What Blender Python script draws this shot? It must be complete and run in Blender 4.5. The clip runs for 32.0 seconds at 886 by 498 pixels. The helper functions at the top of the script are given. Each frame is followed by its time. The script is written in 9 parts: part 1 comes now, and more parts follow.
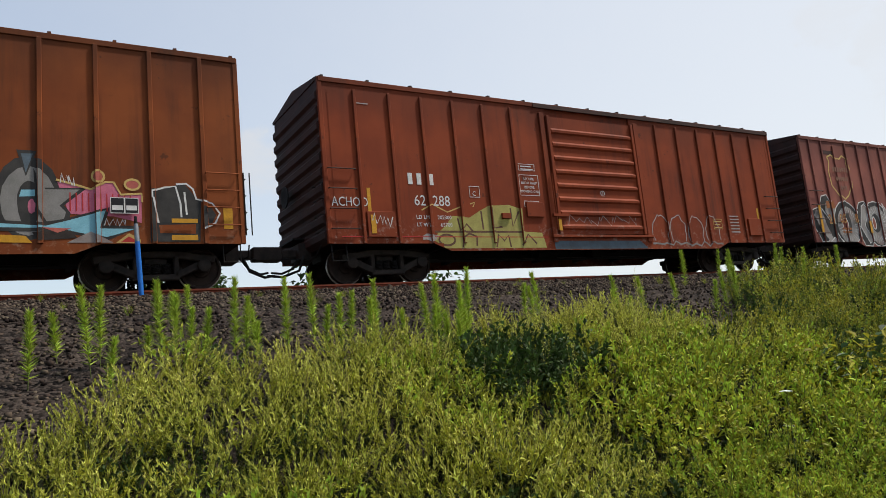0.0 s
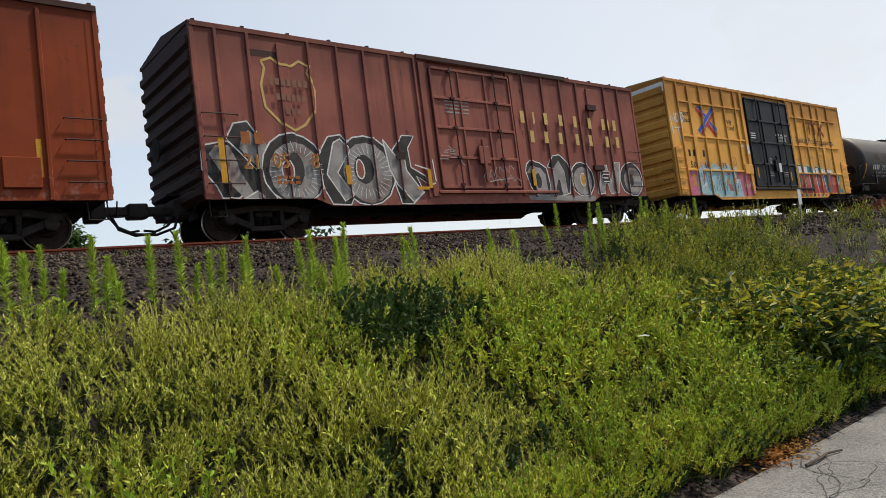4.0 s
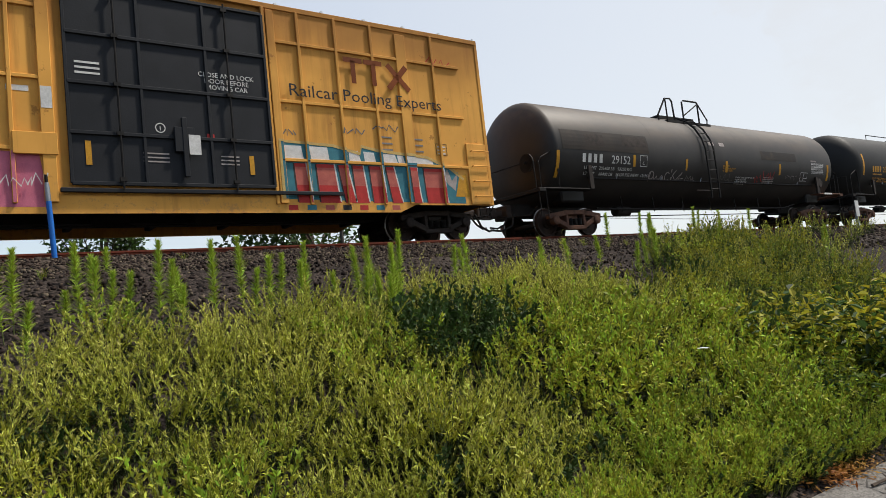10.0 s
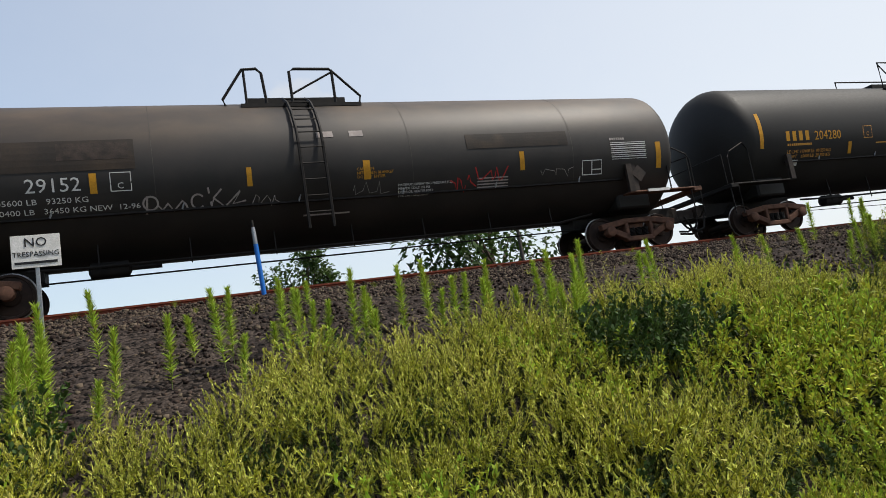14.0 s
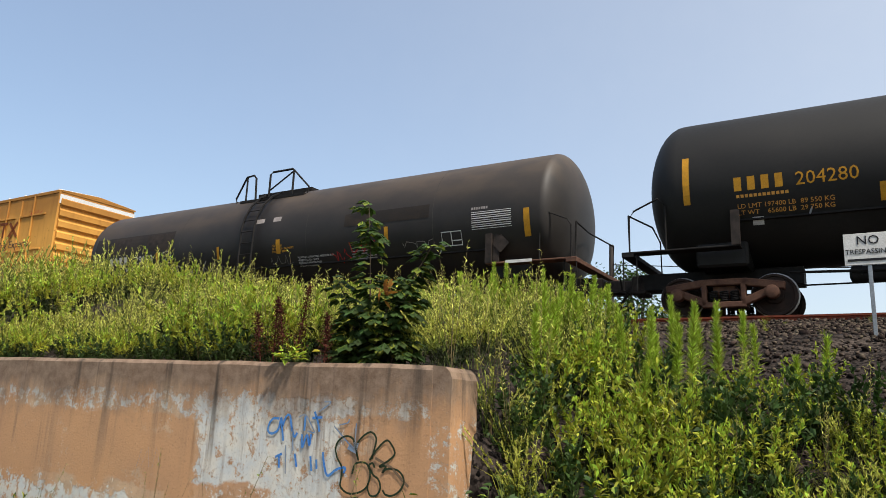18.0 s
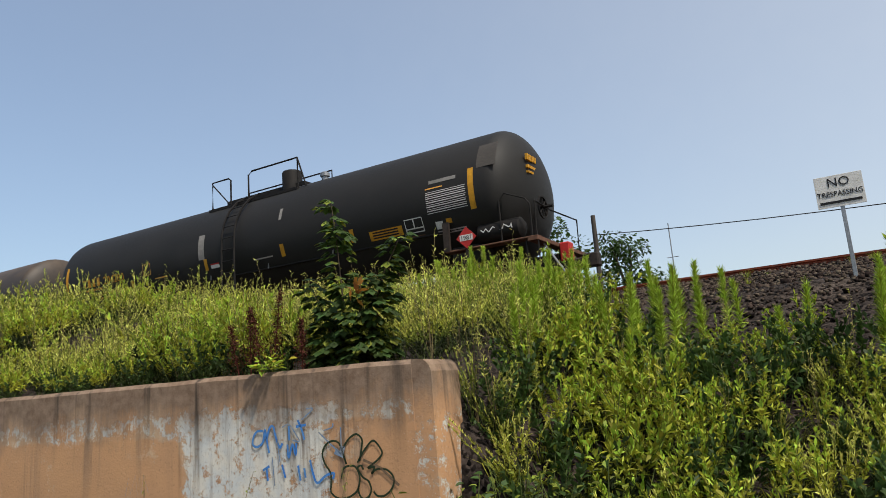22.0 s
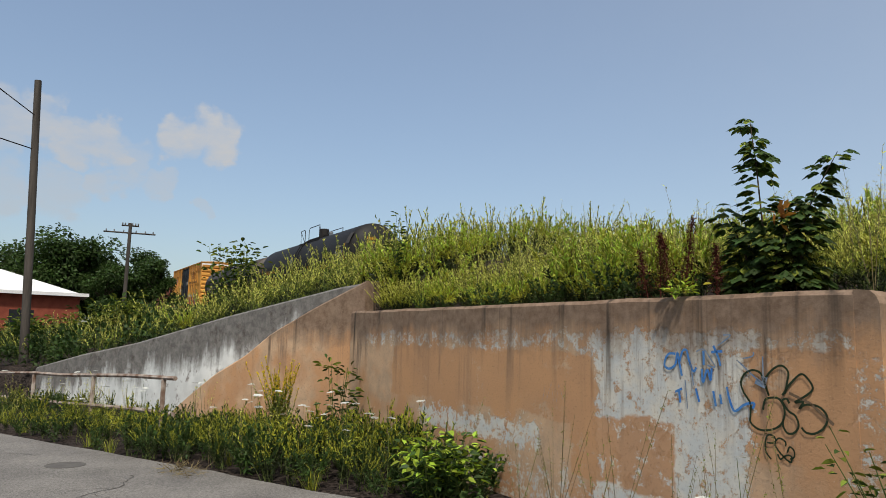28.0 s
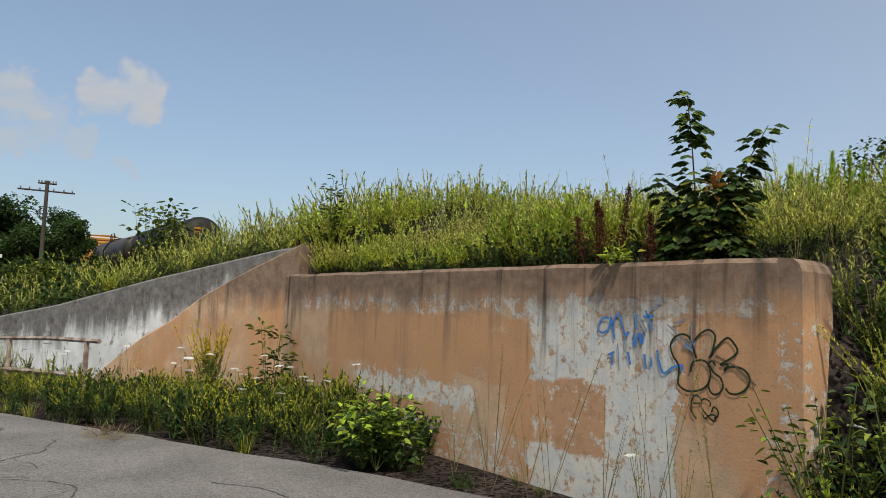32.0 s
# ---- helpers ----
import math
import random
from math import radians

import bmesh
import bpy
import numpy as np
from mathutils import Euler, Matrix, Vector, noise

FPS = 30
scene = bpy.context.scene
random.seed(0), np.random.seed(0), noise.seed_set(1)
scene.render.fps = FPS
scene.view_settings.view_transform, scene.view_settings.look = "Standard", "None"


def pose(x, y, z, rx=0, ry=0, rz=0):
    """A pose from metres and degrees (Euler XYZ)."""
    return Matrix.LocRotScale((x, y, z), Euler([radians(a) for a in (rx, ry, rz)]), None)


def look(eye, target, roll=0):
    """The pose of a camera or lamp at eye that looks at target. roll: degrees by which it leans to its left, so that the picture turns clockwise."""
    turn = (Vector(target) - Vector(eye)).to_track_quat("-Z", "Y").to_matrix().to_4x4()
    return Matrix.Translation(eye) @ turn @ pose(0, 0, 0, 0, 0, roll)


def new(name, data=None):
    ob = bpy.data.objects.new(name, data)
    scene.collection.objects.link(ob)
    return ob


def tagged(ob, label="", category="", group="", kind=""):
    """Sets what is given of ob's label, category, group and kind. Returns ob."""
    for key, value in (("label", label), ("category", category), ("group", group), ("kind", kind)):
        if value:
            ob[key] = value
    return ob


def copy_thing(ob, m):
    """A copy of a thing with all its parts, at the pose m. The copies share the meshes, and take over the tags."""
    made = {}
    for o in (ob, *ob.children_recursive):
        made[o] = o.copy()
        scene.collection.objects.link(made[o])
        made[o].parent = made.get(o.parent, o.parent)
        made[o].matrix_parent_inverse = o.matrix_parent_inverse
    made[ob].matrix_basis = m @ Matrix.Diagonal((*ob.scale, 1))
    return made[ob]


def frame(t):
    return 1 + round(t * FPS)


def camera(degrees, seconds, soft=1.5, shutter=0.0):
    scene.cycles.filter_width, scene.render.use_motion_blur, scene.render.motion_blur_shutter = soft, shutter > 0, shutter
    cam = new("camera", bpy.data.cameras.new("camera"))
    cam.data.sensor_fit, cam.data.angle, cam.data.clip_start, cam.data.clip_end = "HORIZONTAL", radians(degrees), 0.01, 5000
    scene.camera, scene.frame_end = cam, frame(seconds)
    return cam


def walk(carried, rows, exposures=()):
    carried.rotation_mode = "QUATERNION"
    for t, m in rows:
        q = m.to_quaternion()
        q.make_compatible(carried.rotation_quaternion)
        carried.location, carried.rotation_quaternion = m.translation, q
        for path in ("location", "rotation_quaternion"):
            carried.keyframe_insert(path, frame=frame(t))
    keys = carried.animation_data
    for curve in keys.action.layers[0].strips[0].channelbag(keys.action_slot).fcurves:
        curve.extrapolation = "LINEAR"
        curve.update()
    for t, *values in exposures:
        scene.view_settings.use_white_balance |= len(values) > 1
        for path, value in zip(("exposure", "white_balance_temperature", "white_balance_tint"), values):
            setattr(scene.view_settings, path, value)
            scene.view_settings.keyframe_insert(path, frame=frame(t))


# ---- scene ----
# ---- camera ----
cam = camera(64.13, 32.0, soft=0.5)
PATH = [  # seconds, place, yaw to the left, pitch, roll
    (0.0, 1.053, 0.331, 1.774, -31.01, 8.72, -5.54),
    (0.5, 1.075, 0.327, 1.782, -32.17, 7.82, -5.31),
    (1.0, 1.080, 0.322, 1.784, -33.50, 7.13, -4.99),
    (1.5, 1.094, 0.334, 1.790, -34.54, 7.18, -5.50),
    (2.0, 1.105, 0.332, 1.783, -35.85, 6.10, -5.98),
    (2.5, 1.107, 0.319, 1.771, -37.74, 5.12, -6.09),
    (3.0, 1.136, 0.331, 1.773, -39.34, 4.38, -6.97),
    (3.5, 1.156, 0.337, 1.770, -39.63, 4.16, -6.85),
    (4.0, 1.143, 0.318, 1.772, -39.94, 4.05, -7.21),
    (4.5, 1.140, 0.320, 1.772, -40.63, 3.76, -7.26),
    (6.5, 1.275, 0.320, 1.749, -39.60, 3.21, -10.26),
    (7.0, 1.364, 0.294, 1.748, -34.83, 4.75, -8.46),
    (7.5, 1.341, 0.278, 1.765, -34.60, 5.15, -9.05),
    (8.0, 1.357, 0.303, 1.758, -34.50, 5.66, -9.45),
    (8.5, 1.254, 0.316, 1.770, -34.65, 5.46, -9.83),
    (9.0, 1.207, 0.495, 1.755, -31.70, 4.91, -8.89),
    (9.5, 1.082, 0.464, 1.766, -30.86, 5.01, -7.22),
    (10.0, 1.013, 0.363, 1.791, -36.61, 5.00, -6.11),
    (10.5, 1.013, 0.342, 1.780, -40.39, 5.20, -5.61),
    (11.0, 1.038, 0.357, 1.761, -42.55, 3.33, -7.32),
    (11.5, 1.076, 0.399, 1.760, -44.12, 2.35, -6.66),
    (12.0, 1.114, 0.441, 1.747, -43.90, 2.91, -6.38),
    (12.5, 1.144, 0.476, 1.744, -41.90, 5.21, -7.55),
    (13.0, 1.212, 0.525, 1.735, -34.30, 7.33, -7.85),
    (13.5, 1.242, 0.473, 1.742, -26.03, 8.11, -8.80),
    (15.5, -0.002, 0.326, 1.747, -13.76, 9.57, -7.09),
    (16.0, 0.043, 0.264, 1.741, -2.74, 10.39, -5.60),
    (16.5, 0.025, 0.114, 1.654, 4.73, 11.32, -5.16),
    (17.0, -0.162, 0.203, 1.666, 22.02, 12.53, -3.26),
    (17.5, -0.186, 0.101, 1.682, 29.96, 12.29, 1.03),
    (18.0, -0.214, -0.021, 1.668, 31.72, 12.38, 2.39),
    (18.5, -0.111, -0.024, 1.680, 24.16, 13.31, 0.59),
    (19.0, -0.088, 0.067, 1.698, 13.47, 14.47, -0.49),
    (19.5, -0.078, 0.090, 1.688, 7.64, 15.75, -1.77),
    (20.0, -0.067, 0.021, 1.703, 6.85, 15.62, -1.88),
    (20.5, -0.111, 0.059, 1.695, 8.23, 14.87, -2.54),
    (21.0, -0.048, 0.051, 1.695, 14.93, 13.59, -3.74),
    (21.5, -0.068, 0.150, 1.700, 23.33, 12.68, -4.58),
    (22.0, -0.141, 0.159, 1.692, 30.61, 11.45, -4.42),
    (22.5, -0.183, 0.194, 1.687, 38.16, 9.96, -3.54),
    (23.0, -0.261, 0.198, 1.684, 42.49, 9.64, -1.06),
    (23.5, -0.317, 0.172, 1.675, 46.65, 9.51, 0.32),
    (24.0, -0.364, 0.143, 1.650, 50.52, 9.23, 1.28),
    (24.5, -0.394, 0.124, 1.617, 54.41, 8.85, 2.22),
    (25.0, -0.406, 0.072, 1.586, 57.41, 8.46, 2.36),
    (25.5, -0.398, 0.043, 1.562, 59.73, 8.07, 2.31),
    (26.0, -0.387, 0.017, 1.545, 61.00, 7.89, 2.28),
    (26.5, -0.374, -0.004, 1.543, 61.42, 7.38, 1.69),
    (28.5, -0.337, -0.082, 1.536, 60.61, 7.67, 1.53),
    (29.0, -0.410, -0.089, 1.544, 60.49, 7.17, 2.76),
    (29.5, -0.394, -0.141, 1.534, 59.62, 6.69, 2.97),
    (30.0, -0.416, -0.069, 1.551, 58.47, 5.89, 1.92),
    (30.5, -0.429, -0.057, 1.546, 58.22, 5.70, 1.85),
    (31.0, -0.411, -0.087, 1.535, 57.74, 6.12, 1.38),
    (31.5, -0.416, -0.090, 1.529, 56.64, 5.81, 2.20),
    (32.0, -0.399, -0.110, 1.499, 55.32, 5.14, 1.99),
]
TRAVEL = [(0, 0.00), (2, -8.79), (4, -17.66), (6, -26.61), (8, -35.60), (10, -44.93), (12, -54.44), (14, -64.16), (16, -74.02), (18, -83.95), (20, -93.99), (22, -104.02), (24, -113.84), (26, -123.47), (28, -133.02), (30, -142.57), (32, -152.12)]

def eye_pose(x, y, z, yaw, pitch, roll):
    a, b = radians(yaw), radians(pitch)
    ahead = Vector((-math.sin(a) * math.cos(b), math.cos(a) * math.cos(b), math.sin(b)))
    return look((x, y, z), Vector((x, y, z)) + ahead, roll)


EXPO = [(0, 0.48), (13, 0.48), (15.5, 0.65), (19, 0.57), (21, 0.42), (23, 0.36), (26, 0.22), (32, 0.18)]
walk(cam, [(r[0], eye_pose(*r[1:])) for r in PATH], EXPO)

# ---- world and sun ----
SUN_AZ, SUN_EL = radians(113), radians(57)  # azimuth from +y towards +x
world = bpy.data.worlds.new("sky")
scene.world = world
world.use_nodes = True
wn, wl = world.node_tree.nodes, world.node_tree.links
bg = wn["Background"]
sky = wn.new("ShaderNodeTexSky")
sky.sky_type, sky.sun_disc = "NISHITA", False
sky.sun_elevation, sky.sun_rotation = SUN_EL, SUN_AZ
sky.air_density, sky.dust_density, sky.ozone_density, sky.altitude = 1.0, 1.6, 1.4, 100
# thin haze towards the sun and the horizon, and a few cumulus clouds
coord = wn.new("ShaderNodeTexCoord")
sep = wn.new("ShaderNodeSeparateXYZ")
wl.new(coord.outputs["Generated"], sep.inputs[0])


def wmath(op, a, b=None, c=None, clamp=False):
    n = wn.new("ShaderNodeMath")
    n.operation, n.use_clamp = op, clamp
    for i, v in enumerate((a, b, c)):
        if v is None:
            continue
        if isinstance(v, (int, float)):
            n.inputs[i].default_value = v
        else:
            wl.new(v, n.inputs[i])
    return n.outputs[0]


warp = wn.new("ShaderNodeTexNoise")
warp.inputs["Scale"].default_value, warp.inputs["Detail"].default_value = 26.0, 6.0
wl.new(coord.outputs["Generated"], warp.inputs["Vector"])
shiftv = wn.new("ShaderNodeVectorMath")
shiftv.operation = "MULTIPLY_ADD"
wl.new(warp.outputs["Color"], shiftv.inputs[0])
shiftv.inputs[1].default_value, shiftv.inputs[2].default_value = (0.10, 0.10, 0.06), (-0.05, -0.05, -0.03)
warpadd = wn.new("ShaderNodeVectorMath")
warpadd.operation = "ADD"
wl.new(shiftv.outputs[0], warpadd.inputs[0])
wl.new(coord.outputs["Generated"], warpadd.inputs[1])
norm = wn.new("ShaderNodeVectorMath")
norm.operation = "NORMALIZE"
wl.new(warpadd.outputs[0], norm.inputs[0])
warped = norm.outputs[0]


def toward(direction):
    n = wn.new("ShaderNodeVectorMath")
    n.operation = "DOT_PRODUCT"
    wl.new(warped, n.inputs[0])
    n.inputs[1].default_value = Vector(direction).normalized()
    return n.outputs["Value"]


def bearing(yaw, pitch):
    a, b = radians(yaw), radians(pitch)
    return (-math.sin(a) * math.cos(b), math.cos(a) * math.cos(b), math.sin(b))


cnoise = wn.new("ShaderNodeTexNoise")
cnoise.inputs["Scale"].default_value, cnoise.inputs["Detail"].default_value = 22.0, 8.0
cnoise.inputs["Roughness"].default_value = 0.6
stretch = wn.new("ShaderNodeMapping")
stretch.inputs["Scale"].default_value = (1, 1, 2.2)
wl.new(coord.outputs["Generated"], stretch.inputs[0])
wl.new(stretch.outputs[0], cnoise.inputs["Vector"])
CLOUDS = [(80.2, 15.6, 2.2, 1), (78.8, 15, 2, 1), (81.6, 14.8, 2, 0.95), (87.1, 14, 1.9, 0.8), (88.8, 13.6, 2, 0.8), (91.4, 14.8, 2.4, 0.75), (94.6, 14.4, 3, 0.7), (99.6, 13.4, 4, 0.7),
          (85.6, 13, 2.2, 0.45), (83.2, 11.4, 1.3, 0.5), (85.2, 11.5, 1.5, 0.6), (87.2, 10.8, 1.5, 0.6), (90.1, 10, 2.4, 0.5), (94.6, 9.8, 3, 0.5), (100.6, 9, 3.4, 0.5), (79.8, 9.6, 0.8, 0.4),
          (-12, 21.1, 2.6, 0.5), (-16.2, 16.8, 3.2, 0.7), (-14.6, 17.2, 2, 0.6), (-69, 15.2, 6, 0.3), (-66, 19, 3, 0.35), (-62, 20.5, 2.5, 0.3)]
puff = wmath("MULTIPLY", wmath("SUBTRACT", cnoise.outputs["Fac"], 0.5), 1.5)
cover = None
for yaw_c, pitch_c, size_c, dens_c in CLOUDS:
    d = toward(bearing(yaw_c, pitch_c))
    edge = math.cos(radians(size_c))
    blob = wmath("DIVIDE", wmath("SUBTRACT", d, edge), 1 - edge, clamp=True)
    body = wmath("MULTIPLY_ADD", wmath("ADD", blob, puff), 1.3, 0.05, clamp=True)
    body = wmath("MULTIPLY", wmath("MULTIPLY", body, wmath("MULTIPLY", blob, 2.6, clamp=True)), dens_c)
    cover = body if cover is None else wmath("MAXIMUM", cover, body)
cover = wmath("MULTIPLY", cover, wmath("GREATER_THAN", sep.outputs["Z"], 0.0))
sunside = wmath("MULTIPLY_ADD", toward((0.95, 0.25, 0.3)), 0.5, 0.5)
haze = wmath("MULTIPLY", wmath("POWER", sunside, 2.0), 0.95, clamp=True)
low = wmath("POWER", wmath("SUBTRACT", 1.0, sep.outputs["Z"], clamp=True), 3.0)
haze = wmath("ADD", wmath("MULTIPLY", haze, 0.75), wmath("MULTIPLY_ADD", low, 0.11, 0.08), clamp=True)


def wmix(fac, a, b):
    n = wn.new("ShaderNodeMix")
    n.data_type = "RGBA"
    wl.new(fac, n.inputs["Factor"])
    wl.new(a, n.inputs["A"])
    n.inputs["B"].default_value = b
    return n.outputs["Result"]


tinted = wn.new("ShaderNodeMix")
tinted.data_type, tinted.blend_type = "RGBA", "MULTIPLY"
tinted.inputs["Factor"].default_value = 1.0
wl.new(sky.outputs[0], tinted.inputs["A"])
tinted.inputs["B"].default_value = (1.15, 1.16, 1.12, 1)
col = wmix(haze, tinted.outputs["Result"], (4.75, 4.85, 4.95, 1))
shade = wmath("MULTIPLY", cover, wmath("MULTIPLY_ADD", puff, 0.9, 0.78, clamp=True))
col = wmix(shade, col, (4.3, 4.35, 4.45, 1))
deep = wmath("SUBTRACT", 1.0, wmath("MULTIPLY", wmath("MULTIPLY", low, wmath("SUBTRACT", 1.0, sunside, clamp=True)), 0.32), clamp=True)
final = wn.new("ShaderNodeMix")
final.data_type, final.blend_type = "RGBA", "MULTIPLY"
final.inputs["Factor"].default_value = 1.0
wl.new(col, final.inputs["A"])
wl.new(deep, final.inputs["B"])
wl.new(final.outputs["Result"], bg.inputs["Color"])
bg.inputs["Strength"].default_value = 0.125
sun = new("sun", bpy.data.lights.new("sun", "SUN"))
sun.data.energy, sun.data.angle, sun.data.color = 3.6, radians(4), (1.0, 0.94, 0.85)
to_sun = Vector((math.sin(SUN_AZ) * math.cos(SUN_EL), math.cos(SUN_AZ) * math.cos(SUN_EL), math.sin(SUN_EL)))
sun.matrix_world = look(to_sun * 100, (0, 0, 0))


# ---- materials ----
def mat(name, a, b=None, rough=0.8, metal=0.0, scale=3.0, fine=60.0, bump=0.15, dist=0.01, spec=0.2, third=None, third_scale=0.7,
        third_at=(0.55, 0.7), island=0.0, obj=0.0, stretch=(1, 1, 1), translucent=0.0, cells=0.0, cell_tone=(0.25, 2.2)):
    """Two colours mixed by noise, a third by broad stains, fine grain as relief."""
    m = bpy.data.materials.new(name)
    m.use_nodes = True
    n, l = m.node_tree.nodes, m.node_tree.links
    p = n["Principled BSDF"]
    b = b or tuple(v * 0.8 for v in a)
    tc = n.new("ShaderNodeTexCoord")
    mp = n.new("ShaderNodeMapping")
    mp.inputs["Scale"].default_value = stretch
    l.new(tc.outputs["Object"], mp.inputs[0])

    def noise_(s, detail=4.0):
        x = n.new("ShaderNodeTexNoise")
        x.inputs["Scale"].default_value, x.inputs["Detail"].default_value = s, detail
        l.new(mp.outputs[0], x.inputs["Vector"])
        return x.outputs["Fac"]

    def mix_(f, x, y, mode="MIX"):
        k = n.new("ShaderNodeMix")
        k.data_type, k.blend_type = "RGBA", mode
        for sock, v in ((k.inputs["Factor"], f), (k.inputs["A"], x), (k.inputs["B"], y)):
            if isinstance(v, (int, float)):
                sock.default_value = v
            elif isinstance(v, tuple):
                sock.default_value = (*v, 1)[:4]
            else:
                l.new(v, sock)
        return k.outputs["Result"]

    def ramp_(f, lo, hi):
        r = n.new("ShaderNodeMapRange")
        r.inputs["From Min"].default_value, r.inputs["From Max"].default_value = lo, hi
        l.new(f, r.inputs["Value"])
        return r.outputs["Result"]

    c = mix_(ramp_(noise_(scale), 0.35, 0.65), a, b)
    if third:
        c = mix_(ramp_(noise_(third_scale, 8.0), *third_at), c, third)
    grain = noise_(fine, 3.0)
    c = mix_(0.35, c, mix_(1.0, c, ramp_(grain, 0.2, 0.8), "MULTIPLY"))
    if cells:
        vo = n.new("ShaderNodeTexVoronoi")
        vo.inputs["Scale"].default_value = cells
        l.new(mp.outputs[0], vo.inputs["Vector"])
        bw = n.new("ShaderNodeRGBToBW")
        l.new(vo.outputs["Color"], bw.inputs[0])
        tone = n.new("ShaderNodeMapRange")
        tone.inputs["From Min"].default_value, tone.inputs["From Max"].default_value = 0.15, 0.85
        tone.inputs["To Min"].default_value, tone.inputs["To Max"].default_value = cell_tone
        l.new(bw.outputs[0], tone.inputs["Value"])
        c = mix_(1.0, c, tone.outputs["Result"], "MULTIPLY")
        grain = ramp_(vo.outputs["Distance"], 0.6, 0.0)
    if island or obj:
        g = n.new("ShaderNodeNewGeometry")
        o = n.new("ShaderNodeObjectInfo")
        h = n.new("ShaderNodeHueSaturation")
        src = g.outputs["Random Per Island"] if island else o.outputs["Random"]
        amp = island or obj
        r = n.new("ShaderNodeMapRange")
        r.inputs["To Min"].default_value, r.inputs["To Max"].default_value = 1 - amp, 1 + amp
        l.new(src, r.inputs["Value"])
        l.new(r.outputs["Result"], h.inputs["Value"])
        h2 = n.new("ShaderNodeMapRange")
        h2.inputs["To Min"].default_value, h2.inputs["To Max"].default_value = 0.5 - amp * 0.035, 0.5 + amp * 0.035
        l.new(src, h2.inputs["Value"])
        l.new(h2.outputs["Result"], h.inputs["Hue"])
        l.new(c, h.inputs["Color"])
        c = h.outputs["Color"]
    l.new(c, p.inputs["Base Color"])
    rr = n.new("ShaderNodeMapRange")
    rr.inputs["To Min"].default_value, rr.inputs["To Max"].default_value = max(rough - 0.12, 0.03), min(rough + 0.12, 1)
    l.new(grain, rr.inputs["Value"])
    l.new(rr.outputs["Result"], p.inputs["Roughness"])
    p.inputs["Metallic"].default_value = metal
    p.inputs["Specular IOR Level"].default_value = spec
    if bump:
        bm_ = n.new("ShaderNodeBump")
        bm_.inputs["Strength"].default_value, bm_.inputs["Distance"].default_value = bump, dist
        l.new(grain, bm_.inputs["Height"])
        l.new(bm_.outputs[0], p.inputs["Normal"])
    if translucent:
        tr = n.new("ShaderNodeBsdfTranslucent")
        l.new(c, tr.inputs["Color"])
        ms = n.new("ShaderNodeMixShader")
        ms.inputs[0].default_value = translucent
        l.new(p.outputs[0], ms.inputs[1])
        l.new(tr.outputs[0], ms.inputs[2])
        l.new(ms.outputs[0], n["Material Output"].inputs[0])
    return m


M = {}
M["dark_end"] = mat("dark_end_paint", (0.06, 0.024, 0.018), (0.035, 0.018, 0.014), 0.75, scale=1.5, fine=30)
M["black_door"] = mat("black_door_paint", (0.015, 0.016, 0.019), (0.010, 0.011, 0.013), 0.6, scale=2, fine=30)
M["tank_black"] = mat("grimy_tank_paint", (0.021, 0.019, 0.0165), (0.015, 0.014, 0.0125), 0.6, scale=0.8, fine=20, bump=0.05, third=(0.034, 0.031, 0.028), third_scale=0.4, stretch=(0.6, 1, 1), spec=0.22)
M["tank_grey"] = mat("dusty_tank_top", (0.075, 0.066, 0.056), (0.055, 0.048, 0.042), 0.7, scale=1.2, fine=30, bump=0.05, stretch=(0.5, 1, 1))
M["steel_dark"] = mat("sooty_steel", (0.02, 0.017, 0.015), (0.012, 0.011, 0.010), 0.7, metal=0.2, scale=6, fine=50)
M["truck_rust"] = mat("rusty_cast_steel", (0.17, 0.085, 0.052), (0.10, 0.05, 0.034), 0.8, metal=0.1, scale=6, fine=40, bump=0.3)
M["truck_dark"] = mat("greasy_cast_steel", (0.05, 0.037, 0.03), (0.025, 0.02, 0.017), 0.75, metal=0.1, scale=6, fine=40, bump=0.3)
M["wheel"] = mat("wheel_steel", (0.05, 0.03, 0.022), (0.03, 0.02, 0.016), 0.7, metal=0.2, scale=5, fine=40)
M["tread"] = mat("polished_tread", (0.30, 0.28, 0.26), (0.22, 0.2, 0.18), 0.3, metal=0.9, scale=5, fine=40, bump=0)
M["white"] = mat("white_stencil", (0.72, 0.70, 0.66), (0.6, 0.58, 0.54), 0.7, scale=8, fine=60)
M["fadewhite"] = mat("faded_white_paint", (0.40, 0.35, 0.32), (0.30, 0.26, 0.24), 0.75, scale=6, fine=60)
M["yellow"] = mat("amber_paint", (0.62, 0.30, 0.02), (0.5, 0.24, 0.02), 0.6, scale=8, fine=60)
M["paleyellow"] = mat("pale_yellow_paint", (0.62, 0.42, 0.14), (0.5, 0.33, 0.11), 0.7, scale=6, fine=60)
M["blackpaint"] = mat("black_stencil", (0.018, 0.018, 0.02), None, 0.6, scale=8, fine=60)
M["blue"] = mat("blue_paint", (0.03, 0.10, 0.50), (0.03, 0.09, 0.4), 0.6, scale=8, fine=60)
M["red"] = mat("red_paint", (0.50, 0.035, 0.03), (0.4, 0.03, 0.025), 0.6, scale=8, fine=60)
M["pink"] = mat("pink_spray", (0.62, 0.17, 0.24), (0.5, 0.13, 0.2), 0.7, scale=5, fine=60)
M["cyan"] = mat("pale_blue_spray", (0.25, 0.52, 0.60), (0.2, 0.44, 0.52), 0.7, scale=5, fine=60)
M["teal"] = mat("teal_spray", (0.05, 0.20, 0.24), (0.04, 0.16, 0.2), 0.7, scale=5, fine=60)
